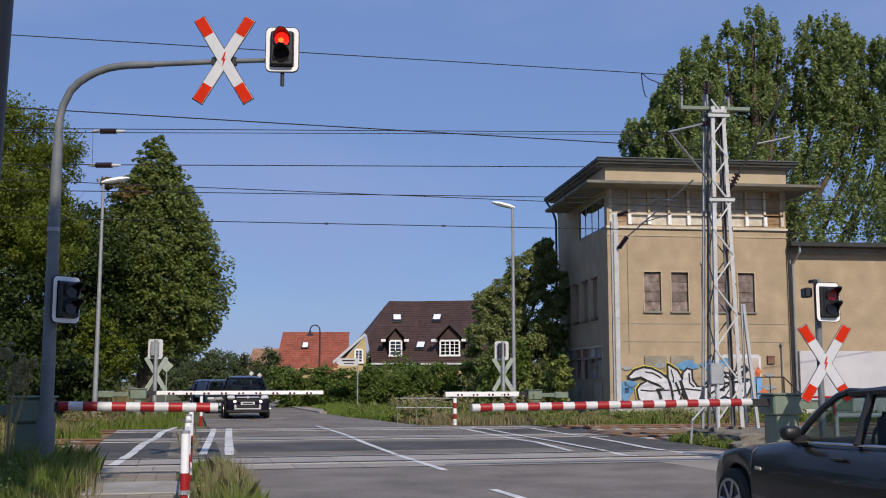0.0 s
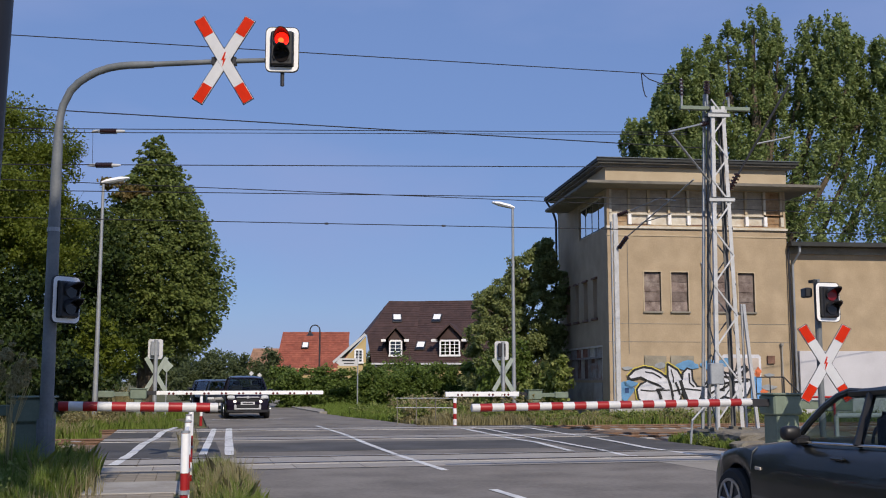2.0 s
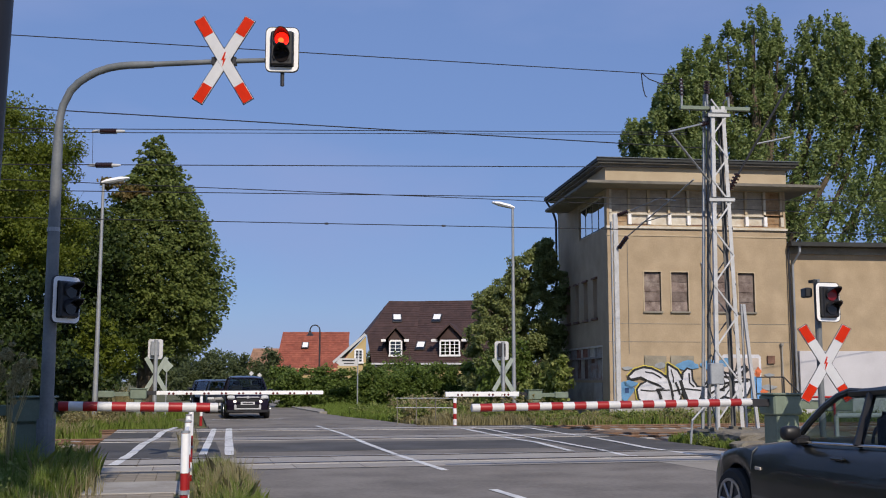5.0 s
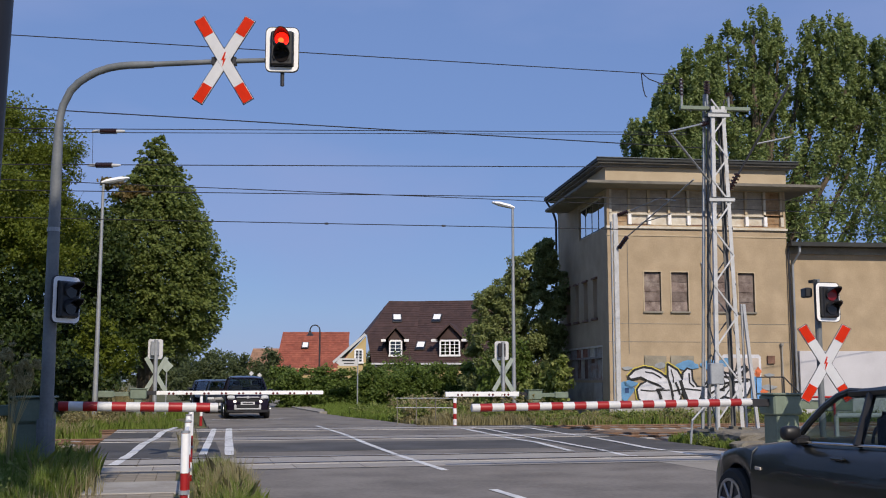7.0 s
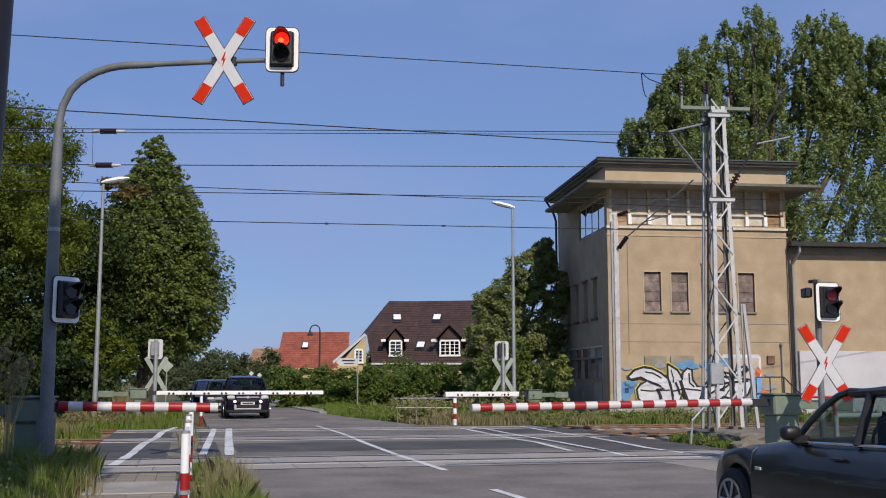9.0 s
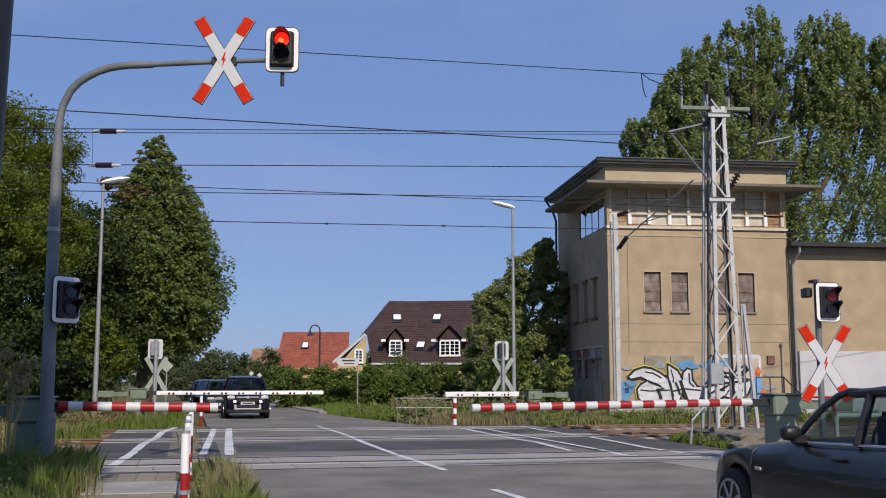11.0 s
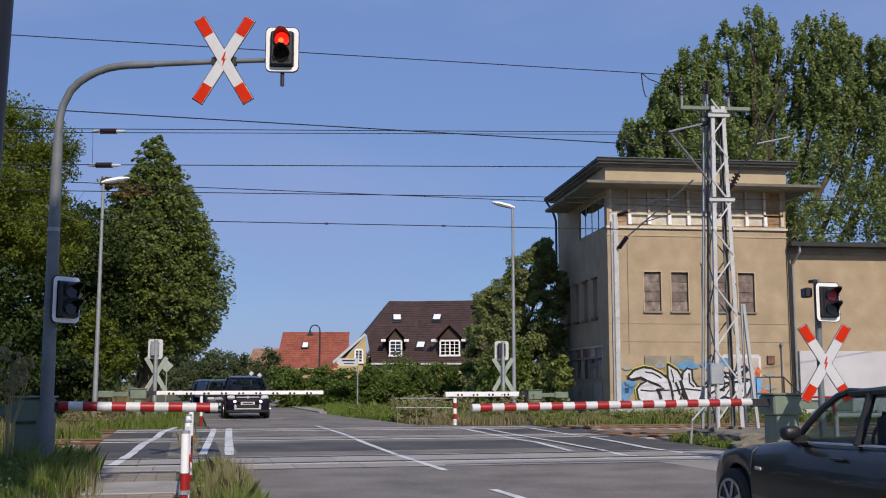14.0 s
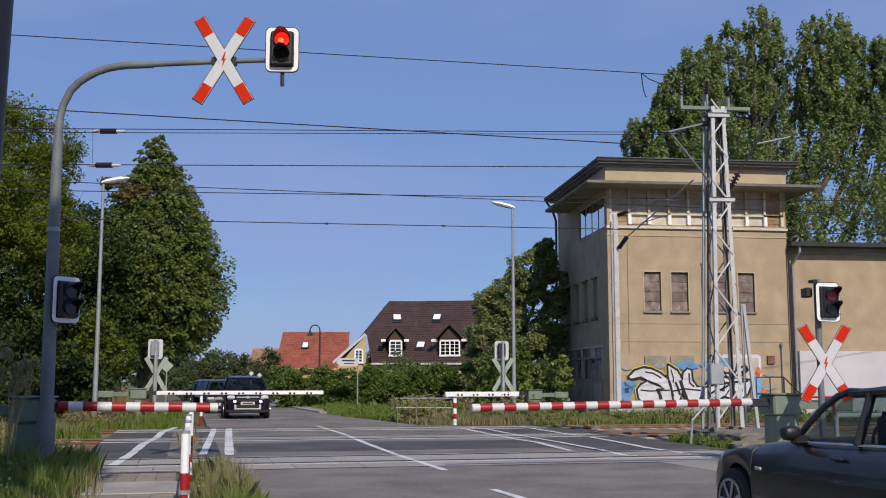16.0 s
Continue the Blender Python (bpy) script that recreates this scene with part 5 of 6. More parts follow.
for i, (x, z, r, h) in enumerate(lobes):
    trunk(pop, [(x * 0.25, 0, max(3, z - h - 6)), (x * 0.8, 0.3, z - h * 0.5), (x, 0.2, z + h * 0.6)], [0.22, 0.13, 0.03], "limb")
    yy = random.uniform(-1.4, 1.4)
    blobs = [(0.35 * math.sin(k * 2.1 + i), yy + 0.4 * math.cos(k * 1.7), (k - 1.5) / 1.5 * h * 0.62, r * (0.95 - 0.22 * max(0, k - 1)), r * 0.9, h * 0.33) for k in range(4)]
    rest = pose(x, 0, z)
    ob = leaves("crown", pop, blobs, 58, 0.21, LEAF_POPLAR, at=rest, clumps=26, sub=0.25, fill=0.15, stretch=(0.75, 0.75, 1.5))
    sway(ob, rest, 1.0 if z + h > 19 or x < -5 else 0.5, i)

# trees on the left side
def round_tree(name, label, at, blobs, per, size, mat, trunk_h, amount=0.4, **kw):
    t = thing(name, label, "tree", at)
    trunk(t, [(0, 0, -0.1), (0.1, 0, trunk_h * 0.6), (0, 0.1, trunk_h)], [0.3, 0.22, 0.1])
    for i, b in enumerate(blobs):
        trunk(t, [(0, 0, trunk_h * 0.5), (b[0] * 0.6, b[1] * 0.6, b[2] - b[5] * 0.4), (b[0], b[1], b[2])], [0.12, 0.07, 0.03], "limb")
        o = leaves("crown", t, [b], per, size, mat, **kw)
        sway(o, Matrix(), amount, i + len(name))
    return t


round_tree("willow_tree", "tall yellow-green willow with drooping twigs", pose(-17.0, 37, 0),
           [(2.2, 0, 9.6, 1.7, 1.6, 1.6), (0.4, 0, 10.0, 2.0, 1.8, 1.7), (2.7, -0.4, 8.2, 1.2, 1.4, 1.2), (-1.6, 0, 9.2, 2.0, 2, 2)], 300, 0.095, LEAF_WILLOW, 8.5, 0.6, clumps=50, sub=0.30, fill=0.2)
round_tree("willow_tree", "yellow-green willow with dense lower branches", pose(-15.2, 34, 0),
           [(0.4, 0, 6.9, 1.9, 1.8, 1.5), (1.9, 0.3, 5.9, 1.5, 1.6, 1.3), (-1.4, 0, 6.1, 2.0, 1.8, 1.6)], 300, 0.10, LEAF_WILLOW, 5.5, 0.5, clumps=54, sub=0.32)
# these leaves are coloured darker to stand for the shade low in the wood
round_tree("maple_tree", "broadleaf tree behind the lamp with shade-darkened green leaves", pose(-17.6, 46, 0),
           [(0.5, 0, 7.6, 2.2, 2, 1.8), (2.2, 0, 6.4, 1.8, 1.8, 1.8), (0, 0, 4.6, 3.0, 2, 2.2), (2.6, 0, 3.4, 2.0, 1.8, 2.0)], 130, 0.18, LEAF_SHADED, 6, 0.3, clumps=50, sub=0.34)
round_tree("maple_tree", "broadleaf tree among shrubs with shade-darkened green leaves", pose(-22, 44, 0),
           [(0, 0, 9, 3, 3, 2.6), (2.2, 0, 6, 2.6, 2.2, 2.4), (-1, 0, 4, 3.2, 2.4, 2.8), (3, -1, 3, 2.2, 2, 2.2)], 130, 0.2, LEAF_SHADED, 7, 0.3, clumps=50, sub=0.34)


def shrub(label, at, blobs, per, size, mat, name="shrub", **kw):
    s = thing(name, label, "shrub", at)
    trunk(s, [(0, 0, -0.1), (0.1, 0, 0.8), (0.1, 0.1, 1.5)], [0.08, 0.06, 0.02], "stem")
    leaves("foliage", s, blobs, per, size, mat, **kw)
    return s


# shade under the trees is painted into the dark leaf colour here
shrub("dense shrub under the willow with shade-darkened leaves", pose(-14.0, 33, 0), [(0, 0, 1.8, 1.7, 1.4, 1.9), (-1.8, 0, 2.6, 1.7, 1.4, 2.2), (1.2, 0.4, 3.2, 1.3, 1.2, 1.6), (-0.4, -0.4, 4.0, 1.5, 1.2, 1.5), (-2.2, -0.3, 4.2, 1.5, 1.2, 1.5)], 130, 0.14, LEAF_SHADED, clumps=50)
shrub("sunlit yellow-green shrub at the wood edge", pose(-14.4, 42.5, 0), [(0, 0, 2.0, 1.2, 0.7, 0.9), (1.3, 0.2, 2.5, 0.8, 0.6, 0.9), (-1.2, 0, 2.8, 1.0, 0.7, 0.9), (0.4, 0.4, 3.6, 0.9, 0.6, 0.7)], 46, 0.14, LEAF_WILLOW, clumps=34, sub=0.3)
shrub("dense shrub at the wood edge with shade-darkened leaves", pose(-16.5, 40, 0), [(0, 0, 1.6, 2.4, 1.5, 1.7), (2.6, 0.5, 1.1, 1.6, 1.3, 1.3), (-2, 0, 2, 2, 1.6, 2)], 110, 0.16, LEAF_SHADED, clumps=50)
shrub("dense shrub behind the grass with shade-darkened leaves", pose(-13.0, 27.5, 0), [(0, 0, 1.5, 1.6, 1.3, 1.6), (-1.9, 0, 2.2, 1.6, 1.4, 2.2), (-1.2, -1, 3.6, 1.3, 1.2, 1.3)], 110, 0.14, LEAF_SHADED, clumps=50)
shrub("shaded shrub beside the curved post", pose(-8.6, 17.2, 0), [(0, 0, 0.9, 0.9, 0.9, 1.1), (-1.3, 0, 1.4, 1.1, 1.0, 1.6), (-0.9, 0.5, 2.6, 0.9, .8, 1.2)], 60, 0.13, LEAF_DARK, clumps=50)
shrub("tall shaded shrub beside the path", pose(-7.3, 13.2, 0), [(0, 0, 0.55, 0.7, 0.7, 0.75), (-1.0, 0, 0.9, 0.9, 0.8, 1.1)], 50, 0.10, LEAF_DARK, clumps=40)

# grey-green tree and shrubs beside the building
round_tree("alder_tree", "bushy grey-green tree beside the signal box", pose(3.4, 51.8, 0),
           [(-1.2, 0, 4.9, 0.75, 0.8, 0.9), (-0.3, 0.2, 5.5, 0.9, 1.0, 1.0), (0.6, 0, 6.6, 0.9, 1.0, 1.0), (1.5, 0.2, 7.35, 0.65, 0.8, 0.9), (1.9, 0.4, 5.9, 0.8, 0.9, 1.3), (1.9, 0.4, 3.6, 0.8, 0.8, 1.3), (-1.25, -0.3, 3.2, 1.0, 0.9, 1.2), (0.0, -0.4, 3.7, 1.2, 1.0, 1.4), (1.15, 0, 4.6, 1.1, 1.1, 1.6),
            (-1.2, -0.5, 1.4, 1.1, 0.9, 1.2), (0.3, -0.6, 1.6, 1.3, 0.9, 1.3), (1.35, -0.2, 2.5, 1.0, 0.9, 1.6)], 110, 0.14, LEAF_BUSH, 5.2, 0.3, clumps=56, sub=0.26, fill=0.2)
shrub("light green elder shrub at the building corner", pose(4.75, 47.6, 0), [(0.1, 0, 1.1, 0.75, 0.7, 1.1), (-0.8, 0.3, 0.8, 0.7, .7, .8), (0.45, .2, 1.9, .45, .5, .6)], 36, 0.20, LEAF_WEED, clumps=36)
shrub("yellow-green lilac shrub behind the barrier", pose(2.75, 48.9, 0), [(-0.2, 0, 1.9, 0.8, 0.6, 1.2), (0.5, 0.1, 2.7, 0.6, 0.5, 0.9), (-0.5, 0.1, 0.9, 0.7, 0.5, 0.8), (0.9, 0, 1.4, 0.6, 0.5, 1.0)], 30, 0.15, LEAF_HEDGE, clumps=38, sub=0.3)
hedge = thing("hedge", "long dark green privet hedge along the road", "hedge", pose(0, 0, 0))
for i in range(13):
    x = -9.0 + i * 1.25
    leaves("hedge_section", hedge, [(x, 60.5 - i * 0.25, 1.05, 0.95, 0.9, 1.15 + 0.12 * math.sin(i * 2) + (0.35 if i > 7 else 0.0)), (x + 0.6, 60.4 - i * 0.25, 0.7, 0.9, 0.8, 0.9)], 110, 0.14, LEAF_HEDGE, clumps=52)
shrub("round bush before the brown-roofed house", pose(-2.7, 66, 0), [(0, 0, 1.5, 1.5, 1.4, 1.4), (1.5, 0, 1.2, 1.0, 1.2, 1.1)], 90, 0.16, LEAF_HEDGE, clumps=46)
shrub("dark conifer bush by the road", pose(-17.2, 84, 0), [(-2, 0, 1.5, 1.8, 1.4, 1.7), (0, 0, 1.7, 1.6, 1.4, 1.8), (1.8, 0, 1.6, 1.6, 1.4, 1.7), (3.4, 0, 1.9, 1.1, 1.2, 1.9), (4.6, 0, 1.4, 1.4, 1.4, 1.3)], 110, 0.17, LEAF_FAR, clumps=50)

woods = new("far_woods", leaves_mesh("far_woods", [(-52 + i * 3.6 + random.uniform(-1, 1), 132 + 6 * math.sin(i * 1.7), 2.3 + 0.7 * math.sin(i * 2.3), 2.6, 2.2, 2.6 + 0.9 * math.sin(i * 1.3)) for i in range(26)], 70, 0.40, LEAF_FAR, clumps=50, sub=0.34))
tagged(woods, "distant green tree belt along the road", "wood", "", "stuff")
side = new("roadside_woods", leaves_mesh("roadside_woods", [(-21 - i * 2.3, 62 + i * 6.5, 2.0 + 0.5 * math.sin(i * 2), 2.2, 2.6, 2.4) for i in range(10)], 44, 0.4, LEAF_FAR, clumps=44, sub=0.36))
tagged(side, "dense dark green roadside shrubs and trees", "wood", "", "stuff")


def grass(name, label, spots, mat, height, width, z=-0.1, lean=0.62):
    """Blades that rise from the ground: spots are (x, y, rx, ry, count) in the road's frame."""
    pos, hh = [], []
    for u, v, ru, rv, n in spots:
        a, r = RNG.random(n) * math.tau, np.sqrt(RNG.random(n))
        pos.append(np.column_stack([u + ru * r * np.cos(a), v + rv * r * np.sin(a)]))
        pu, pv = pos[-1].T
        clump = 0.5 + 0.5 * np.sin(2.3 * pu + 1.7 * np.sin(1.9 * pv)) * np.cos(1.4 * pv + np.sin(3.1 * pu))
        hh.append(height * RNG.uniform(0.4, 1.2, n) * (1.15 - 0.55 * r) * (0.35 + 0.95 * clump))
    p, h = np.vstack(pos), np.concatenate(hh)
    n = len(p)
    a = RNG.random(n) * math.tau
    base = np.column_stack([p, np.full(n, z)])
    s = np.column_stack([np.cos(a), np.sin(a), np.zeros(n)]) * width
    b = RNG.random(n) * math.tau
    l = np.column_stack([np.cos(b), np.sin(b), np.zeros(n)]) * (h * lean * RNG.uniform(0.1, 1.0, n) ** 1.5)[:, None]
    up = np.zeros((n, 3)); up[:, 2] = h + 0.1
    mid = base + up * 0.6 + l * 0.28
    tip = base + up * (1 - 0.22 * RNG.random(n))[:, None] + l
    v = np.stack([base - s, base + s, mid + s * 0.7, tip, mid - s * 0.7], 1).reshape(-1, 3)
    ob = new(name, fast_mesh(name, v, np.arange(n * 5).reshape(-1, 5), mat))
    ob.matrix_basis = ROAD
    return tagged(ob, label, "grass", "", "stuff")


grass("tall_grass", "tall green grass beside the path", [(-6.35, 16.4, 0.75, 2.6, 13000), (-6.3, 19.0, 0.7, 1.2, 5000), (-7.3, 14.5, 1.2, 2.6, 12000), (-7.8, 17.5, 1.2, 2.0, 6000), (-8.8, 20, 1.6, 1.4, 3000)], GRASS, 0.58, 0.006)
grass("verge_grass", "green grass tufts between path and road", [(-3.72, 13.6, 0.42, 1.9, 6500), (-3.75, 16.6, 0.36, 1.7, 4500), (-3.8, 18.9, 0.33, 1.0, 2200)], GRASS, 0.40, 0.005)
grass("verge_dry_grass", "dry seed stalks among the tufts", [(-4.2, 28, 0.25, 4.5, 500), (-3.75, 16.0, 0.38, 3.4, 3200), (-6.6, 16.0, 1.3, 3, 2000)], GRASS_DRY, 0.62, 0.004)
grass("trackside_grass", "mixed green and dry grass between the tracks", [(-6.0, 38.8, 1.7, 1.9, 7000), (-6.5, 43.5, 1.8, 3.0, 7000), (-6.2, 50, 2.0, 5, 6000), (-10, 25.4, 3.2, 1.5, 9000), (-9.3, 31.8, 2.8, 1.2, 7000), (-9.5, 37.8, 3.4, 1.6, 9000), (-16, 26, 4, 4, 6000), (-15, 36, 4, 4, 6000)], GRASS, 0.42, 0.012)
grass("trackside_dry_grass", "dry straw-coloured grass along the tracks", [(-6.6, 39.5, 1.6, 2.0, 3500), (-9.5, 25.4, 2.7, 1.3, 5000), (-9.3, 32, 2.6, 1.3, 5000), (-11.5, 39, 4.5, 2.4, 7000), (-16, 33, 4, 6, 4000)], GRASS_DRY, 0.55, 0.010)
grass("far_verge_grass", "fresh green grass on the far verge", [(4.6, 49, 1.5, 8.5, 20000), (7.2, 44.5, 3.2, 4.0, 14000), (5.0, 57, 1.2, 3, 4000), (8.5, 50, 3, 5, 8000), (9.5, 38.6, 3.2, 1.3, 7000), (5.4, 38.2, 2, 1.0, 4000), (12, 38.6, 4, 1.2, 2200), (14, 41, 4, 1.5, 2500), (20, 39.5, 6, 1.6, 3500), (3.6, 45, 1.0, 3.0, 6000), (3.8, 50, 0.7, 3, 2500), (5, 62, 1.5, 6, 5000), (11, 52, 4, 4, 7000)], GRASS, 0.38, 0.014)
grass("far_verge_dry_grass", "tall dry grass at the crossing corner", [(4.3, 36.9, 1.0, 0.5, 2500), (5.6, 37.7, 2.2, 0.8, 5000), (5.6, 40.2, 2.4, 2.4, 14000), (9.5, 38.5, 2.5, 1.2, 7000), (9.5, 47, 3.2, 3.0, 6000), (13.5, 38.6, 4.5, 0.9, 5500)], GRASS_DRY, 0.45, 0.010)
grass("fresh_grass", "short fresh green grass beside the pavement", [(3.3, 49, 1.3, 7, 16000), (3.6, 44, 0.9, 3.5, 9000), (3.4, 58, 1.2, 4, 6000)], GRASS_FRESH, 0.36, 0.014)
grass("mast_grass", "weeds round the mast platform", [(8.4, 24.1, 0.7, 0.35, 1300), (7.75, 25.9, 0.25, 0.6, 700), (10, 24.5, 1.2, .3, 900)], GRASS, 0.26, 0.008)


def weeds(name, label, spots, mat, leaf_size, spread_=0.17):
    """Low leafy plants scattered over patches of the verge: (u, v, ru, rv, count, height) in the road's frame."""
    blobs = []
    for u, v, ru, rv, n, h in spots:
        for _ in range(n):
            a, r, k = random.random() * math.tau, math.sqrt(random.random()), h * random.uniform(0.35, 1.1)
            blobs.append((u + ru * r * math.cos(a), v + rv * r * math.sin(a), k * 0.5 - 0.06, spread_ * random.uniform(0.6, 1.5), spread_ * random.uniform(0.6, 1.5), k * 0.55))
    ob = new(name, leaves_mesh(name, blobs, 9, leaf_size, mat, sub=0.42, clumps=9, fill=0.5, stretch=(1, 1, 1)))
    ob.matrix_basis = ROAD
    return tagged(ob, label, "weeds", "", "stuff")


weeds("near_weeds", "leafy green weeds among the tall grass", [(-6.2, 16.8, 0.6, 2.2, 60, 0.42), (-7.0, 15.5, 1.0, 2.2, 60, 0.55), (-3.75, 15.4, 0.32, 2.6, 40, 0.28), (-6.4, 19.4, 0.6, 0.9, 30, 0.3)], LEAF_WEED, 0.055, 0.11)
weeds("verge_weeds", "green weeds on the far verge", [(4.6, 40.6, 1.4, 2.2, 120, 0.7), (7.2, 39.6, 2.4, 1.4, 130, 0.75), (9.6, 38.8, 2.6, 1.0, 110, 0.42), (3.6, 46.5, 0.9, 4.5, 80, 0.4), (12.5, 38.6, 3.2, 0.8, 110, 0.4), (5.2, 52, 1.4, 4, 80, 0.45), (16.5, 38.6, 4, 1.0, 60, 0.6)], LEAF_WEED, 0.10)
weeds("dry_weeds", "dry brown-green weeds before the hedge", [(5.6, 45.0, 1.6, 3.0, 110, 0.95), (5.0, 40.0, 1.6, 1.8, 90, 0.85), (8.0, 42.0, 2.0, 2.0, 70, 0.9), (-8.5, 38.4, 2.4, 1.3, 70, 0.6), (-12.0, 38.6, 3.0, 2.0, 80, 0.8), (-9.5, 32.0, 2.4, 1.0, 50, 0.4), (-8.2, 45.5, 2.2, 2.0, 90, 1.2)], LEAF_STRAW, 0.09)
weeds("track_weeds", "weeds between the sleepers and beside the platform", [(7.9, 25.2, 0.3, 0.6, 22, 0.3), (9.2, 24.1, 1.2, 0.3, 26, 0.22), (6.0, 18.1, 0.9, 0.16, 22, 0.12), (7.2, 17.6, 0.7, 0.14, 16, 0.1), (9.0, 20.8, 1.2, 0.4, 24, 0.2), (-8.2, 25.4, 1.6, 1.0, 60, 0.4)], LEAF_WEED, 0.05, 0.10)


grass("tall_dry_grass", "tall straw-coloured grass before the wood edge", [(-8.4, 45.0, 2.2, 1.8, 7000), (-11.5, 44.0, 2.4, 1.6, 6000), (-6.8, 43.0, 1.2, 1.2, 2500)], GRASS_DRY, 1.15, 0.012, lean=0.4)

# dry reed plumes beside the curved post, bent by the wind
for i, (x, y, h) in enumerate(((-6.05, 15.0, 1.75), (-6.25, 14.7, 1.95), (-5.85, 14.6, 1.65), (-6.45, 15.1, 1.6))):
    rd = thing("reed_plume", "tall dry reed stalks with feathery plumes", "reed", pose(x, y, 0, 0, 0, 40 * i), "reeds by the post")
    gg = G()
    for k in range(9):
        a = k * 0.7 + i
        lean = 0.12 + 0.05 * (k % 4)
        tip = Vector((lean * math.cos(a) + 0.18, lean * math.sin(a), h * (0.8 + 0.03 * k)))
        gg.tube([(0.03 * math.cos(a), 0.03 * math.sin(a), -0.1), (tip.x * 0.35, tip.y * 0.35, tip.z * 0.6), tip], [0.006, 0.005, 0.003], 4)
    part("stalk_tuft", gg, GRASS_DRY, rd)
    pl_ = leaves("plume", rd, [(0.16, 0, h * 0.84, 0.12, 0.12, 0.2), (0.26, 0, h * 0.98, 0.12, 0.12, 0.16)], 60, 0.045, GRASS_DRY, clumps=12, droop=1.0)
    tagged(pl_, kind="stuff")
    sway(rd, rd.matrix_basis.copy(), 1.6, i * 1.3)
# ---- houses ----
def tiled_slope(name, a, b, c, d, rows, cols, mat, parent, label=""):
    """Overlapping tile courses on the slope a (eave left), b (eave right), c (ridge right), d (ridge left)."""
    a, b, c, d = map(Vector, (a, b, c, d))
    up = (b - a).cross(d - a).normalized()
    g = G()
    for i in range(rows):
        t0, t1 = i / rows, (i + 1.15) / rows
        l0, r0 = a.lerp(d, t0), b.lerp(c, t0)
        l1, r1 = a.lerp(d, min(1, t1)), b.lerp(c, min(1, t1))
        n = up * 0.03
        for j in range(cols):
            s0, s1 = (j + 0.02) / cols, (j + 0.98) / cols
            g.add([l0.lerp(r0, s0) + n, l0.lerp(r0, s1) + n, l1.lerp(r1, s1) + n * 0.2, l1.lerp(r1, s0) + n * 0.2, l0.lerp(r0, s0), l0.lerp(r0, s1)], [(0, 1, 2, 3), (4, 5, 1, 0)])
    g.add([a, b, c, d], [(0, 1, 2, 3)])
    return part(name, g, mat, parent, label)


bh = thing("brown_roofed_house", "house with a steep dark brown tiled roof and dormers", "house", pose(-5.4, 76, 0, 0, 0, 4))
RW, EV, RD, RZ = 12.0, 2.8, 6.0, 7.5
part("wall", G().box(0.0, 4.4, 0.3, 11.6, -0.2, 2.5), YELLOW_WALL, bh)
roof = part("roof", G().box(1.65, 4.15, 5.95, 6.05, RZ - 0.1, RZ + 0.05), TILE_BROWN, bh, "dark brown tiled roof")
YM = -0.1 + (4.85 - EV + 0.1) / (RZ - EV + 0.1) * (RD + 0.1)
WING = Matrix.Translation((4.1, RD, 0)) @ pose(0, 0, 0, 0, 0, -15) @ Matrix.Translation((-4.1, -RD, 0))
VX = 3.3  # where the valley between the two wings meets the eave
VM = VX + (4.1 - VX) * (4.85 - EV + 0.1) / (RZ - EV + 0.1)
tiled_slope("lower_slope", (0.35, -0.1, EV - 0.1), (VX, -0.1, EV - 0.1), (VM, YM, 4.85), (0.0, YM, 4.85), 14, 14, TILE_BROWN, roof)
tiled_slope("upper_slope", (0.0, YM, 4.85), (VM, YM, 4.85), (4.1, RD, RZ), (1.65, RD, RZ), 13, 14, TILE_BROWN, roof)
e0, e1 = WING.inverted() @ Vector((VX, -0.1, EV - 0.1)), (RW, -0.1, EV - 0.1)
wing = tiled_slope("wing_slope", e0, e1, (RW, RD, RZ), (4.1, RD, RZ), 27, 32, TILE_BROWN, roof)
wing.matrix_basis = WING
part("wing_ridge", G().box(4.0, RW, RD - 0.06, RD + 0.06, RZ - 0.1, RZ + 0.05), TILE_BROWN, roof, at=WING)
part("wing_wall", G().box(4.4, RW, 0.3, 6.0, -0.2, 2.5), YELLOW_WALL, bh, at=WING)
part("wing_gutter", G().box(e0.x + 0.4, RW, -0.22, -0.1, EV - 0.2, EV - 0.08), BOARD_WHITE, bh, at=WING)
tiled_slope("back_slope", (RW, 12.1, EV - 0.1), (0.0, 12.1, EV - 0.1), (1.65, RD, RZ), (4.1, RD, RZ), 10, 16, TILE_BROWN, roof)
tiled_slope("hip_slope", (-2.3, 11.6, EV), (-2.3, -0.1, EV), (0.0, YM, 4.85), (1.65, RD, RZ), 12, 12, TILE_BROWN, roof)
tiled_slope("side_slope", (-2.35, YM, EV + 0.05), (-2.35, -0.2, EV + 0.05), (-0.0, -0.2, 4.8), (-0.0, YM, 4.9), 12, 8, TILE_BROWN, roof)
part("bargeboard", G().tube([(-2.35, -0.15, EV - 0.05), (-0.1, -0.15, 4.75)], 0.12, 4), BOARD_WHITE, bh, "white bargeboard")
part("side_gable", G().poly([(-2.1, 2.45), (-0.05, 2.45), (-0.05, 4.6)], -0.05, 0.1).box(-2.0, 0.0, -0.05, 0.1, -0.2, 2.45), YELLOW_WALL, bh, "yellow side gable")
part("gutter", G().box(0.3, VX, -0.22, -0.1, EV - 0.2, EV - 0.08), BOARD_WHITE, bh)


def slope_at(z):
    return -0.1 + (z - EV + 0.1) / (RZ - EV + 0.1) * (RD + 0.1)


def lattice_window(parent, x, z, w, h, y, leaves_n=1, name="window"):
    f = part(name, G().box(x - w / 2, x + w / 2, y, y + 0.08, z - h / 2, z + h / 2), WINDOW_GLASS, parent)
    g = G()
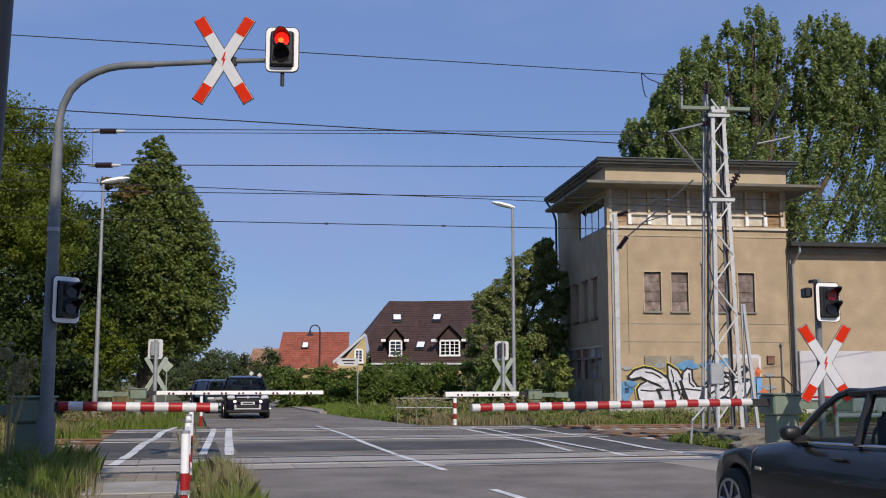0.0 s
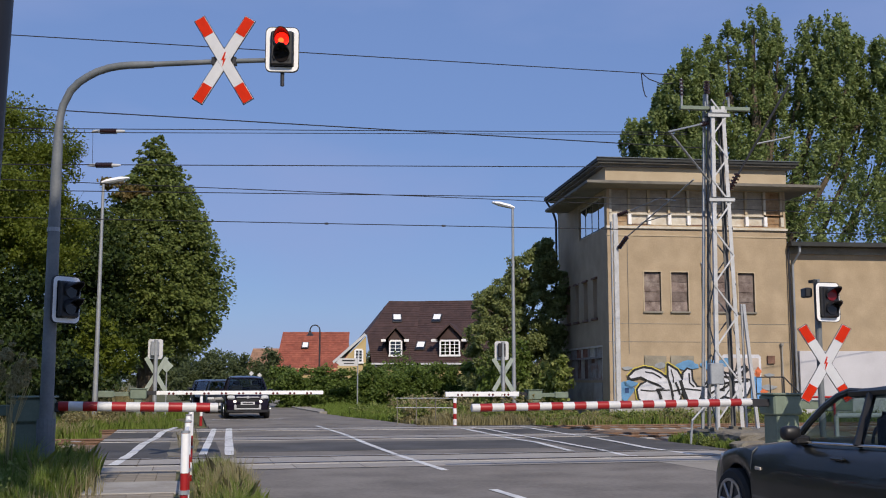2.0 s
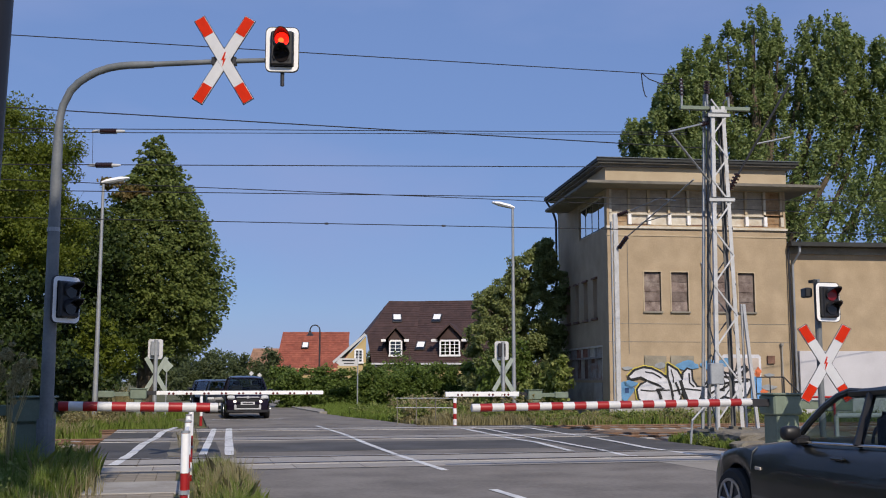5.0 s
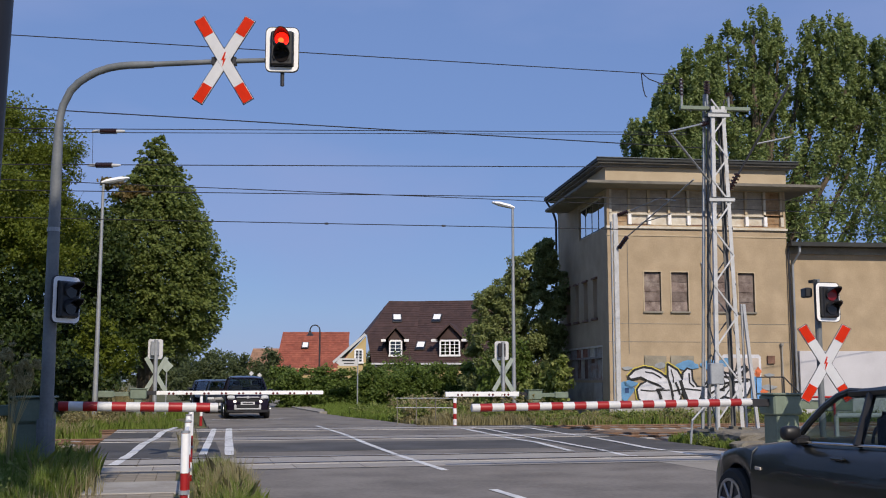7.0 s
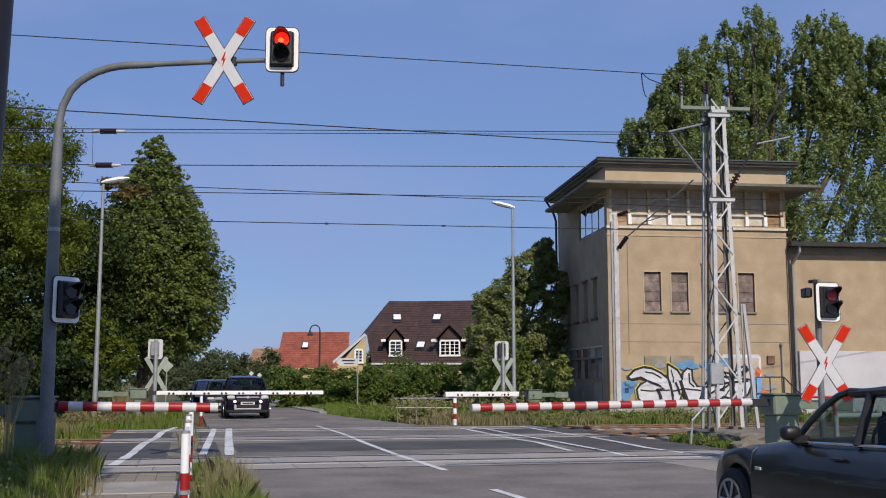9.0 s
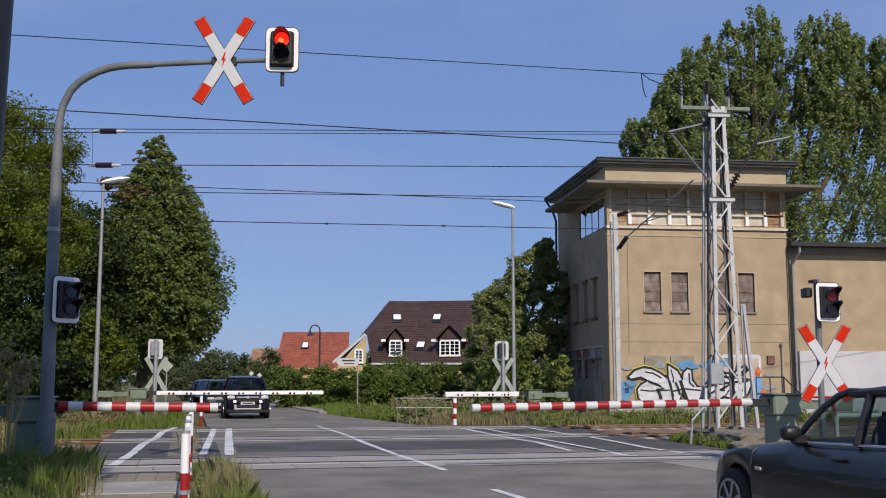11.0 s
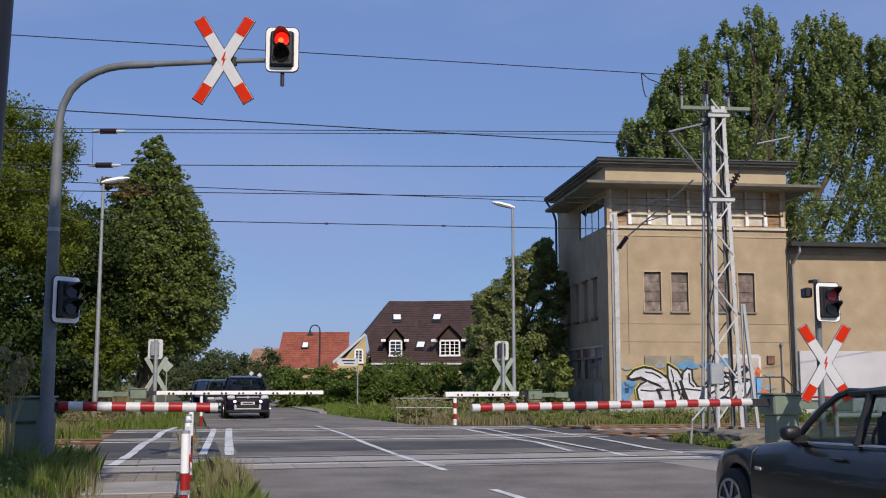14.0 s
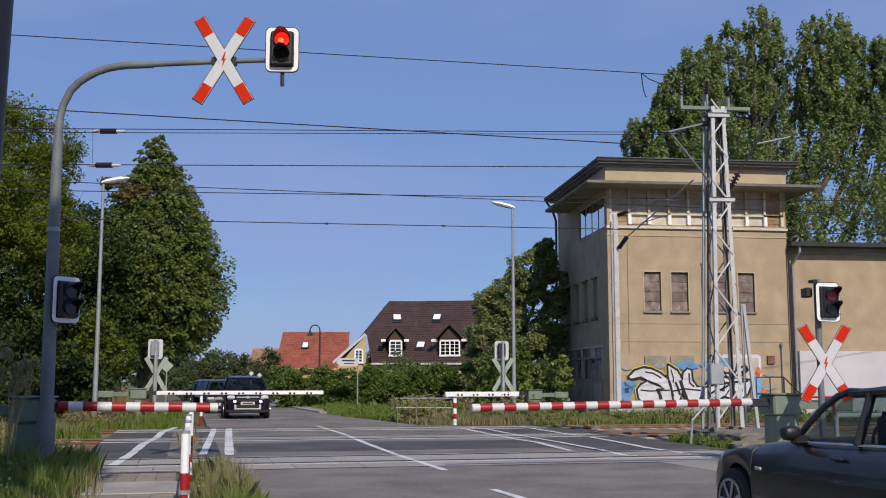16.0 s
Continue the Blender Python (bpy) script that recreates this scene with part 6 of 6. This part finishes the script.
    for x0, x1, z0, z1 in ((-w / 2 - 0.07, -w / 2 + 0.04, -h / 2, h / 2), (w / 2 - 0.04, w / 2 + 0.07, -h / 2, h / 2), (-w / 2, w / 2, h / 2 - 0.04, h / 2 + 0.09), (-w / 2 - 0.1, w / 2 + 0.1, -h / 2 - 0.1, -h / 2 + 0.04)):
        g.box(x + x0, x + x1, y - 0.05, y, z + z0, z + z1)
    part("window_frame", g, WHITE, f)
    for i in range(1, 2 * leaves_n):
        k = w * (i / (2 * leaves_n) - 0.5)
        t = 0.05 if leaves_n == 2 and i == 2 else 0.025
        part("glazing_bar", G().box(x + k - t, x + k + t, y - 0.03, y - 0.002, z - h / 2, z + h / 2), WHITE, f)
    for i in (1, 2, 3):
        k = h * (i / 4 - 0.5)
        part("glazing_bar", G().box(x - w / 2, x + w / 2, y - 0.025, y - 0.004, z + k - 0.02, z + k + 0.02), WHITE, f)
    part("blind_room", G().box(x - w / 2, x + w / 2, y + 0.4, y + 0.42, z - h / 2, z + h / 2), UPHOLSTERY, f)


for x, w, n in ((2.05, 0.80, 1), (7.45, 1.35, 2)):
    z0, z1 = 3.2, 4.45
    y = slope_at(z0) - 0.05
    dm = part("dormer", G().box(x - w / 2 - 0.1, x + w / 2 + 0.1, y, slope_at(z1) + 0.4, z0 - 0.1, z1), TILE_BROWN, bh, "small gabled dormer", at=WING if n == 2 else None)
    hp = 0.75 if n == 1 else 0.95
    ww = w / 2 + 0.42
    part("dormer_roof", G().loft([[(x - ww, yy, z1 - 0.15), (x, yy, z1 + hp), (x + ww, yy, z1 - 0.15), (x + ww, yy, z1 - 0.02), (x, yy, z1 + hp + 0.14), (x - ww, yy, z1 - 0.02)] for yy in (y - 0.3, slope_at(z1 + hp) + 0.2)]), TILE_BROWN, dm)
    part("dormer_gable", G().poly([(x - w / 2 - 0.1, z1), (x + w / 2 + 0.1, z1), (x, z1 + hp - 0.1)], y - 0.02, y + 0.1), TILE_BROWN, dm)
    for s in (-1, 1):
        part("eave_end", G().box(x + s * ww - 0.22, x + s * ww + 0.12, y - 0.34, y + 0.4, z1 - 0.22, z1 - 0.04), WHITE, dm, "white eave end")
    lattice_window(dm, x, (z0 + z1) / 2 - 0.05, w, 1.0, y - 0.1, n)
lattice_window(bh, -0.55, 3.2, 0.5, 0.85, -0.16)
for x, z in ((2.25, 6.1), (5.75, 6.1), (5.1, 3.95)):
    slope = math.degrees(math.atan2(RZ - EV, RD))
    m = (WING if x > 3 else Matrix()) @ pose(x, slope_at(z) - 0.06, z, slope, 0, 0)
    sk = part("skylight", G().box(-0.36, 0.36, -0.52, 0.52, 0.0, 0.09, b=0.02), DARK_METAL, bh, "roof window", at=m)
    # sky reflection painted as a white upper part; the rest is glass
    part("pane", G().box(-0.27, 0.27, -0.22, 0.42, 0.092, 0.1), WHITE, sk, "pane painted white for its sky reflection")
    part("lower_pane", G().box(-0.27, 0.27, -0.42, -0.24, 0.092, 0.1), WINDOW_GLASS, sk)

rh = thing("red_roofed_house", "house with a plain bright red tiled roof", "house", pose(-15.4, 98, 0, 0, 0, 0))
part("wall", G().box(0.2, 6.2, 0.3, 9, -0.2, 2.6), YELLOW_WALL, rh)
tiled_slope("roof", (0, 0, 2.2), (6.6, 0, 2.2), (6.45, 4.8, 6.1), (0.05, 4.8, 6.1), 22, 24, TILE_RED, rh, "red tiled roof")
part("gable", G().loft([[(x, 0.2, 2.2), (x, 9.4, 2.2), (x, 4.8, 6.05)] for x in (0.1, 6.3)]), YELLOW_WALL, rh)
sk = part("skylight", G().box(-0.33, 0.33, -0.45, 0.45, 0, 0.12), DARK_METAL, rh, "roof window with its reflection painted white", at=pose(2.45, 2.95, 4.72, 39, 0, 0))
# white colour stands for the sky mirrored in the glass
part("pane", G().box(-0.25, 0.25, -0.36, 0.36, 0.121, 0.13), WHITE, sk)
rh2 = thing("far_house", "distant house with a faded orange tiled roof", "house", pose(-23.0, 125, -0.4))
part("wall", G().box(0.2, 5.0, 0.3, 8, -0.2, 3.0), YELLOW_WALL, rh2)
tiled_slope("roof", (0, 0, 2.9), (5.4, 0, 2.9), (5.2, 4, 5.7), (0.2, 4, 5.7), 12, 12, TILE_FADED, rh2)

# ---- small street things ----
ol = thing("old_style_lamp", "ornate dark green lamp post with a curved arm", "street lamp", pose(-6.95, 60.5, 0))
part("pole", G().tube([(0, 0, -0.1), (0, 0, 1), (0, 0, 4.2)], [0.08, 0.06, 0.045], 10), DARK_METAL, ol)
arc = [(0, 0, 4.2)] + [(-0.28 + 0.28 * math.cos(radians(a)), 0, 4.3 + 0.3 * math.sin(radians(a))) for a in range(0, 181, 20)]
part("arm", G().tube(arc, 0.035), DARK_METAL, ol)
part("shade", G().tube([(-0.56, 0, 4.3), (-0.56, 0, 4.12), (-0.56, 0, 4.0)], [0.05, 0.1, 0.22], 12), DARK_METAL, ol, "bell-shaped lamp shade")
ds = thing("direction_sign", "white arrow-shaped direction sign on a thin post", "sign", pose(-4.62, 57, 0))
part("post", G().tube([(0.1, 0, -0.1), (0.1, 0, 2.75)], 0.035), GALV, ds)
part("board", G().poly([(-1.05, 2.45), (-0.85, 2.26), (0.1, 2.26), (0.1, 2.66), (-0.85, 2.66)], -0.05, -0.02), BOARD_WHITE, ds)
part("text_bar", G().box(-0.72, -0.05, -0.056, -0.052, 2.50, 2.58), DARK_METAL, ds, "plain dark bar of lettering")
part("text_bar", G().box(-0.62, -0.1, -0.056, -0.052, 2.36, 2.41), DARK_METAL, ds)
for x, y, tilt, z in ((-11.75, 66, 0, 1.92), (-11.33, 66.5, 0, 1.82), (-11.3, 44, 0, 2.08)):
    s = thing("priority_sign", "small diamond-shaped road sign on a thin post", "sign", pose(x, y, 0, 0, 0, 12))
    part("post", G().tube([(0, 0, -0.1), (0, 0, z)], 0.03), GALV, s)
    k = 0.27 if y < 50 else 0.15
    part("plate", G().poly([(0, z - k), (k, z), (0, z + k), (-k, z)], -0.05, -0.03), PALE_GREEN if y < 50 else BOARD_WHITE, s)
for x, y in ((-9.5, 71), (-8.3, 69)):
    s = thing("gate_pillar", "low brick gate pillar beside the pavement", "pillar", pose(x, y, 0, 0, 0, 13), "gate pillars")
    part("shaft", G().box(-0.3, 0.3, -0.3, 0.3, -0.1, 0.65, b=0.02), RUST_SHEET, s)
    part("cap", G().box(-0.36, 0.36, -0.36, 0.36, 0.65, 0.75, b=0.02), CONCRETE, s)


# ---- cars ----
def hull(L, W, stations, wheels, wr, sill):
    """Body shell lofted along x, nose at x = 0; stations: (x, top height, width factor, nose-down of the lower edge); arches follow the wheels."""
    xs = sorted({*[s[0] for s in stations], *[w + wr * 1.12 * math.cos(radians(a)) for w in wheels for a in range(0, 181, 12)], *[i * L / 30 for i in range(31)]})
    sx = [s[0] for s in stations]
    rings = []
    for x in xs:
        zt, wf, zb = (float(np.interp(x, sx, [s[k] for s in stations])) for k in (1, 2, 3))
        z0 = zb
        for w in wheels:
            q = (wr * 1.12) ** 2 - (x - w) ** 2
            if q > 0:
                z0 = max(z0, wr + math.sqrt(q))
        h = W / 2 * wf
        z0 = min(z0, zt - 0.12)
        zs = [z0, z0 + (zt - z0) * 0.16, z0 + (zt - z0) * 0.45, z0 + (zt - z0) * 0.62, zt - (zt - z0) * 0.14, zt - 0.03, zt, zt + 0.035]
        ws = [0.95, 0.985, 1.0, 1.0, 0.965, 0.90, 0.80, 0.35]
        half = [(h * a, z) for a, z in zip(ws, zs)]
        rings.append([(x, -a, z) for a, z in half] + [(x, a, z) for a, z in reversed(half)])
    return G().loft(rings)


def wheel_parts(parent, x, y, r, w, out, spokes=7):
    t = part("tyre", G().tube([(0, -w / 2, 0), (0, -w / 2 + 0.03, 0), (0, w / 2 - 0.03, 0), (0, w / 2, 0)], [r - 0.03, r, r, r - 0.03], 32), TYRE, parent, smooth=True, at=pose(x, y, r))
    part("rim", G().tube([(0, out * (w / 2 + 0.004), 0), (0, out * (w / 2 - 0.02), 0)], r * 0.70, 32), DARK_METAL, t, "dark rim well")
    ring = []
    for rr, o in ((r * 0.70, 0.006), (r * 0.70, 0.02), (r * 0.62, 0.02), (r * 0.62, 0.006)):
        ring.append([(rr * math.cos(a), out * (w / 2 + o), rr * math.sin(a)) for a in (math.tau * i / 32 for i in range(32))])
    part("rim_ring", G().loft(ring, caps=False), ALLOY, t)
    part("hub", G().tube([(0, out * (w / 2), 0), (0, out * (w / 2 + 0.03), 0)], r * 0.17, 16), ALLOY, t)
    for i in range(spokes):
        a = math.tau * i / spokes + 0.3
        m = Matrix.Rotation(a, 4, "Y")
        part("spoke", G().box(-r * 0.06, r * 0.06, *sorted((out * (w / 2 + 0.006), out * (w / 2 + 0.022))), r * 0.14, r * 0.65, m, b=0.005), ALLOY, t)
    return t


def cabin(parent, belt, roofz, W, xs, paint, tumble=0.78, pillars=()):
    """Greenhouse: xs = windscreen foot, roof front, roof rear, rear-window foot. Glass sides, painted roof and pillars, seats inside."""
    x0, x1, x2, x3 = xs
    wb, wt = W / 2 * 0.90, W / 2 * tumble
    A = [(x0, belt[0], wb * 0.93), (x1, roofz - 0.04, wt * 0.93), (x2, roofz - 0.04, wt * 0.9), (x3, belt[1], wb * 0.9)]
    mid = (x1 + x2) / 2
    roof_rings = []
    for x, dz, k in ((x1 - 0.02, -0.05, 0.93), (x1 + 0.25, -0.005, 0.97), (mid, 0.02, 1.0), (x2 - 0.25, -0.005, 0.96), (x2 + 0.02, -0.06, 0.9)):
        z = roofz + dz
        roof_rings.append([(x, -wt * k, z - 0.05), (x, -wt * k * 0.92, z - 0.005), (x, -wt * 0.5, z + 0.025), (x, wt * 0.5, z + 0.025), (x, wt * k * 0.92, z - 0.005), (x, wt * k, z - 0.05)])
    part("roof", G().loft(roof_rings), paint, parent, smooth=True)
    g = G().add([(A[0][0], -A[0][2], A[0][1]), (A[0][0], A[0][2], A[0][1]), (A[1][0], A[1][2], A[1][1]), (A[1][0], -A[1][2], A[1][1])], [(0, 1, 2, 3)])
    part("windscreen", g, CAR_GLASS, parent)
    g = G().add([(A[3][0], -A[3][2], A[3][1]), (A[3][0], A[3][2], A[3][1]), (A[2][0], A[2][2], A[2][1]), (A[2][0], -A[2][2], A[2][1])], [(3, 2, 1, 0)])
    part("rear_window", g, CAR_GLASS, parent)
    for s in (-1, 1):
        b0, b1 = Vector((x0 + 0.02, s * wb * 0.99, belt[0] - 0.01)), Vector((x3 - 0.02, s * wb * 0.96, belt[1] - 0.01))
        t0, t1 = Vector((x1, s * wt * 0.96, roofz - 0.06)), Vector((x2, s * wt * 0.93, roofz - 0.06))
        rim = [b0, b1, t1, t0, b0.lerp(t0, 0.8) + Vector((-0.02, 0, 0.06)), b0.lerp(t0, 0.55) + Vector((-0.03, 0, 0.07)), b0.lerp(t0, 0.3) + Vector((-0.03, 0, 0.05))]
        part("side_window", G().add(rim, [tuple(range(7)) if s < 0 else tuple(range(7))[::-1]]), CAR_GLASS, parent, "tinted side glass")
        part("pillar", G().tube([b0 + Vector((-0.03, 0, 0)), b0.lerp(t0, 0.3) + Vector((-0.03, 0, 0.05)), b0.lerp(t0, 0.55) + Vector((-0.03, 0, 0.07)), b0.lerp(t0, 0.8) + Vector((-0.02, 0, 0.06)), t0 + Vector((0, 0, 0.02)), t0.lerp(t1, 0.12) + Vector((0, 0, 0.015))], 0.03, 8), paint, parent)
        part("pillar", G().tube([b1, b1.lerp(t1, 0.5) + Vector((0, 0, 0.03)), t1], 0.07, 6), paint, parent)
        part("roof_rail", G().tube([t0, t0.lerp(t1, 0.5) + Vector((0, 0, 0.03)), t1], 0.035, 6), paint, parent)
        for px in pillars:
            k = (px - x1) / (x2 - x1)
            kb = (px + 0.05 - x0) / (x3 - x0)
            part("pillar", G().tube([b0.lerp(b1, kb), t0.lerp(t1, k)], 0.04, 6), BLACK, parent)
        part("window_trim", G().tube([b0, b0.lerp(b1, 0.5) + Vector((0, 0, 0.01)), b1], 0.012, 6), CHROME, parent, "thin chrome window trim")
    for s in (-1, 1):
        part("seat", G().box(x1 + 0.25, x1 + 0.42, s * 0.37 - 0.24, s * 0.37 + 0.24, 0.45, belt[0] + 0.28, b=0.06).box(x1 + 0.3, x1 + 0.40, s * 0.37 - 0.13, s * 0.37 + 0.13, belt[0] + 0.3, belt[0] + 0.46, b=0.04), UPHOLSTERY, parent)
    part("dashboard", G().box(x0 + 0.1, x0 + 0.65, -wb * 0.85, wb * 0.85, 0.5, belt[0] - 0.02, b=0.06), UPHOLSTERY, parent)
    n = 20
    part("steering_wheel", G().tube([(x0 + 0.75, -0.37 + 0.19 * math.cos(math.tau * i / n), belt[0] + 0.02 + 0.19 * math.sin(math.tau * i / n)) for i in range(n + 1)], 0.016, 6), BLACK, parent)
    part("rear_bench", G().box(x2 - 0.55, x2 - 0.4, -wb * 0.8, wb * 0.8, 0.45, belt[0] + 0.2, b=0.06), UPHOLSTERY, parent)


def mirror(parent, x, y, z, s, paint, k_=1.0):
    rings = []
    for k in range(9):
        a = math.pi * (k + 0.5) / 9
        rings.append([(x + 0.085 * k_ * math.sin(a) ** 0.3 * math.cos(b), y + s * 0.09 * k_ - s * 0.105 * k_ * math.cos(a), z + 0.05 + 0.066 * math.sin(a) ** 0.3 * math.copysign(abs(math.sin(b)) ** 0.6, math.sin(b))) for b in (math.tau * i / 14 for i in range(14))])
    part("wing_mirror", G().loft(rings), paint, parent, smooth=True)
    part("mirror_foot", G().box(x - 0.04, x + 0.06, *sorted((y - s * 0.1, y + s * 0.06)), z - 0.05, z + 0.03, b=0.02), BLACK, parent)


# grey saloon waiting at the barrier; nose points along the road
sal = thing("saloon_car", "anthracite grey saloon car waiting at the barrier", "car", on_road(1.86, 11.5, 0, -90))
st = [(0.0, 0.50, 0.62, 0.24), (0.06, 0.66, 0.74, 0.20), (0.22, 0.755, 0.86, 0.19), (0.5, 0.825, 0.94, 0.19), (0.9, 0.88, 0.985, 0.19), (1.45, 0.94, 1.0, 0.19), (1.75, 0.962, 1.0, 0.19), (2.2, 0.955, 1.0, 0.19), (3.6, 0.985, 1.0, 0.19), (4.3, 1.0, 0.965, 0.22), (4.7, 0.97, 0.88, 0.28), (4.84, 0.80, 0.8, 0.33)]
part("body", hull(4.84, 1.85, st, (0.77, 3.66), 0.325, 0.19), CAR_GREY, sal, smooth=True)
cabin(sal, (0.965, 1.0), 1.45, 1.85, (1.78, 2.36, 3.5, 4.3), CAR_GREY, 0.71, (2.64,))
for x in (0.77, 3.66):
    for s in (-1, 1):
        wheel_parts(sal, x, s * 0.82, 0.325, 0.21, s)
for s in (-1, 1):
    mirror(sal, 1.93, s * 0.89, 0.99, s, BLACK, 0.76)
    hl = part("headlight", G().loft([[(0.16, s * 0.55, 0.60), (0.10, s * 0.60, 0.70), (0.34, s * 0.80, 0.765)], [(0.36, s * 0.80, 0.65), (0.42, s * 0.83, 0.75), (0.62, s * 0.865, 0.79)]]), LAMP_CLEAR, sal, "clear headlight")
    part("indicator", G().box(1.24, 1.34, *sorted((s * 0.915, s * 0.932)), 0.67, 0.70, b=0.005), OLD_WHITE, sal, "small side repeater")
    for x in (2.56, 3.55):
        part("door_handle", G().box(x - 0.11, x + 0.09, *sorted((s * 0.89, s * 0.932)), 0.845, 0.872, b=0.012), CAR_GREY, sal, "chrome-edged door handle")
    part("rocker", G().box(1.35, 3.25, *sorted((s * 0.86, s * 0.905)), 0.17, 0.27, b=0.02), BLACK, sal)
part("grille", G().box(-0.01, 0.05, -0.3, 0.3, 0.42, 0.58, b=0.02), CHROME, sal)

# boxy crossover facing the crossing
suv = thing("crossover_car", "dark violet boxy crossover with headlights on, waiting", "car", on_road(-1.95, 43.9, 0, 90))
st = [(0.0, 0.62, 0.84, 0.30), (0.05, 0.80, 0.90, 0.27), (0.2, 0.90, 0.95, 0.25), (0.6, 0.98, 0.99, 0.25), (1.05, 1.03, 1.0, 0.25), (2.2, 1.06, 1.0, 0.25), (3.9, 1.1, 0.98, 0.28), (4.2, 1.0, 0.93, 0.34)]
part("body", hull(4.2, 1.79, st, (0.85, 3.43), 0.33, 0.25), CAR_DARK, suv, smooth=True)
cabin(suv, (1.03, 1.08), 1.64, 1.79, (1.0, 1.6, 3.75, 4.1), CAR_DARK, 0.74, (2.3, 3.2))
for x in (0.85, 3.43):
    for s in (-1, 1):
        wheel_parts(suv, x, s * 0.79, 0.33, 0.21, s, 5)
for s in (-1, 1):
    mirror(suv, 1.35, s * 0.88, 1.04, s, CAR_DARK)
    part("headlight", G().box(-0.015, 0.12, *sorted((s * 0.50, s * 0.80)), 0.76, 0.92, b=0.05), LAMP_CLEAR, suv, "clear headlight unit")
    part("fog_lamp", G().disc((-0.03, s * 0.50, 0.68), (1, 0, 0), 0.058, 0.04, 16), HEADLIGHT, suv, "round lamp switched on")
part("grille", G().box(-0.03, 0.06, -0.42, 0.42, 0.66, 0.80, b=0.02), BLACK, suv)
part("grille_bar", G().box(-0.05, 0.0, -0.45, 0.45, 0.82, 0.865, b=0.015), SILVER_TRIM, suv)
part("badge", G().disc((-0.055, 0, 0.84), (1, 0, 0), 0.06, 0.02, 14), SILVER_TRIM, suv)
part("bumper_trim", G().box(-0.05, 0.08, -0.52, 0.52, 0.36, 0.42, b=0.02).box(-0.05, 0.05, -0.52, -0.43, 0.4, 0.56, b=0.02).box(-0.05, 0.05, 0.43, 0.52, 0.4, 0.56, b=0.02), SILVER_TRIM, suv, "silver bumper trim")
part("lower_grille", G().box(-0.035, 0.06, -0.42, 0.42, 0.42, 0.56, b=0.02), BLACK, suv)
pl = part("number_plate", G().box(-0.06, -0.036, -0.27, 0.27, 0.555, 0.665, b=0.004), BOARD_WHITE, suv)
part("plate_bar", G().box(-0.065, -0.061, -0.2, 0.2, 0.585, 0.635), DARK_METAL, pl)
part("skid_black", G().box(-0.02, 0.3, -0.8, 0.8, 0.24, 0.36, b=0.03), BLACK, suv)

for u, v, label, paint in ((-2.6, 51.0, "dark blue car queuing behind the crossover", CAR_BLUE), (-3.1, 58.5, "dark car further back in the queue", CAR_DARK), (-3.2, 67, "distant dark car at the end of the queue", CAR_BLUE)):
    c = thing("hatchback_car", label, "car", on_road(u, v, 0, 90), "queuing cars")
    st = [(0.0, 0.55, 0.82, 0.28), (0.05, 0.7, 0.9, 0.24), (0.3, 0.82, 0.96, 0.22), (1.0, 0.93, 1.0, 0.22), (2.2, 0.96, 1.0, 0.22), (4.0, 1.0, 0.96, 0.25), (4.2, 0.9, 0.9, 0.3)]
    part("body", hull(4.2, 1.76, st, (0.85, 3.4), 0.31, 0.22), paint, c, smooth=True)
    cabin(c, (0.94, 0.98), 1.5, 1.76, (1.0, 1.7, 3.5, 4.0), paint, 0.72, (2.4,))
    for x in (0.85, 3.4):
        for s in (-1, 1):
            wheel_parts(c, x, s * 0.77, 0.31, 0.2, s, 5)
    for s in (-1, 1):
        mirror(c, 1.35, s * 0.87, 0.95, s, paint)
        part("headlight", G().box(-0.01, 0.15, *sorted((s * 0.48, s * 0.78)), 0.62, 0.74, b=0.03), LAMP_CLEAR, c)
    part("grille", G().box(-0.02, 0.06, -0.4, 0.4, 0.5, 0.62, b=0.02), BLACK, c)
    pl = part("number_plate", G().box(-0.04, -0.021, -0.26, 0.26, 0.36, 0.47, b=0.004), BOARD_WHITE, c)

# unseen tall tree added behind the viewer, shaped to shade the near verge
round_tree("ash_tree", "unseen tall leafy tree behind the viewpoint, added to cast shade", pose(-2.42, -4.4, 0), [(0.35, 1.4, 15.2, 2.7, 2.7, 2.7), (-1.4, 1.2, 13.4, 2.0, 2.0, 1.8), (-3.2, 1.0, 15.0, 2.8, 2.8, 2.8), (-3.6, 2.0, 12.6, 2.2, 2.2, 2.0), (-1.0, 0.4, 17.0, 2.6, 2.4, 2.0), (0.0, -1.9, 15.2, 2.6, 2.6, 2.6), (-3.2, -2.2, 15.0, 2.8, 2.8, 2.8), (-0.4, -4.0, 14.0, 2.2, 2.2, 2.2)], 150, 0.45, LEAF_DARK, 11, 0.0, clumps=90, sub=0.4)


# ---- what the wind moves ----
def motions():
    gusts = [(0.0, -0.1), (1.0, -0.2), (2.0, 0.1), (3.0, 0.1), (4.0, -0.5), (5.2, 0.3), (6.5, 0.8), (7.0, 0.6), (8.0, 0.3), (9.0, -0.8), (10.2, 0.0), (11.5, 0.2), (12.2, 0.3), (13.0, 0.0), (14.0, -1.0), (15.0, -0.5), (15.5, 0.2), (16.0, 0.5)]
    for ob, rest, amount, phase in SWAYING:
        if amount <= 0:
            continue
        rows = []
        for t, g_ in gusts:
            a = amount * (0.95 * g_ + 0.3 * math.sin(2.1 * t + phase * 1.9))
            b = amount * 0.4 * math.sin(1.7 * t + phase * 2.7)
            rows.append((t, rest @ pose(0.13 * a if rest.translation.z > 1 else 0.0, 0, 0, b, a, 0)))
        walk(ob, rows)


motions()
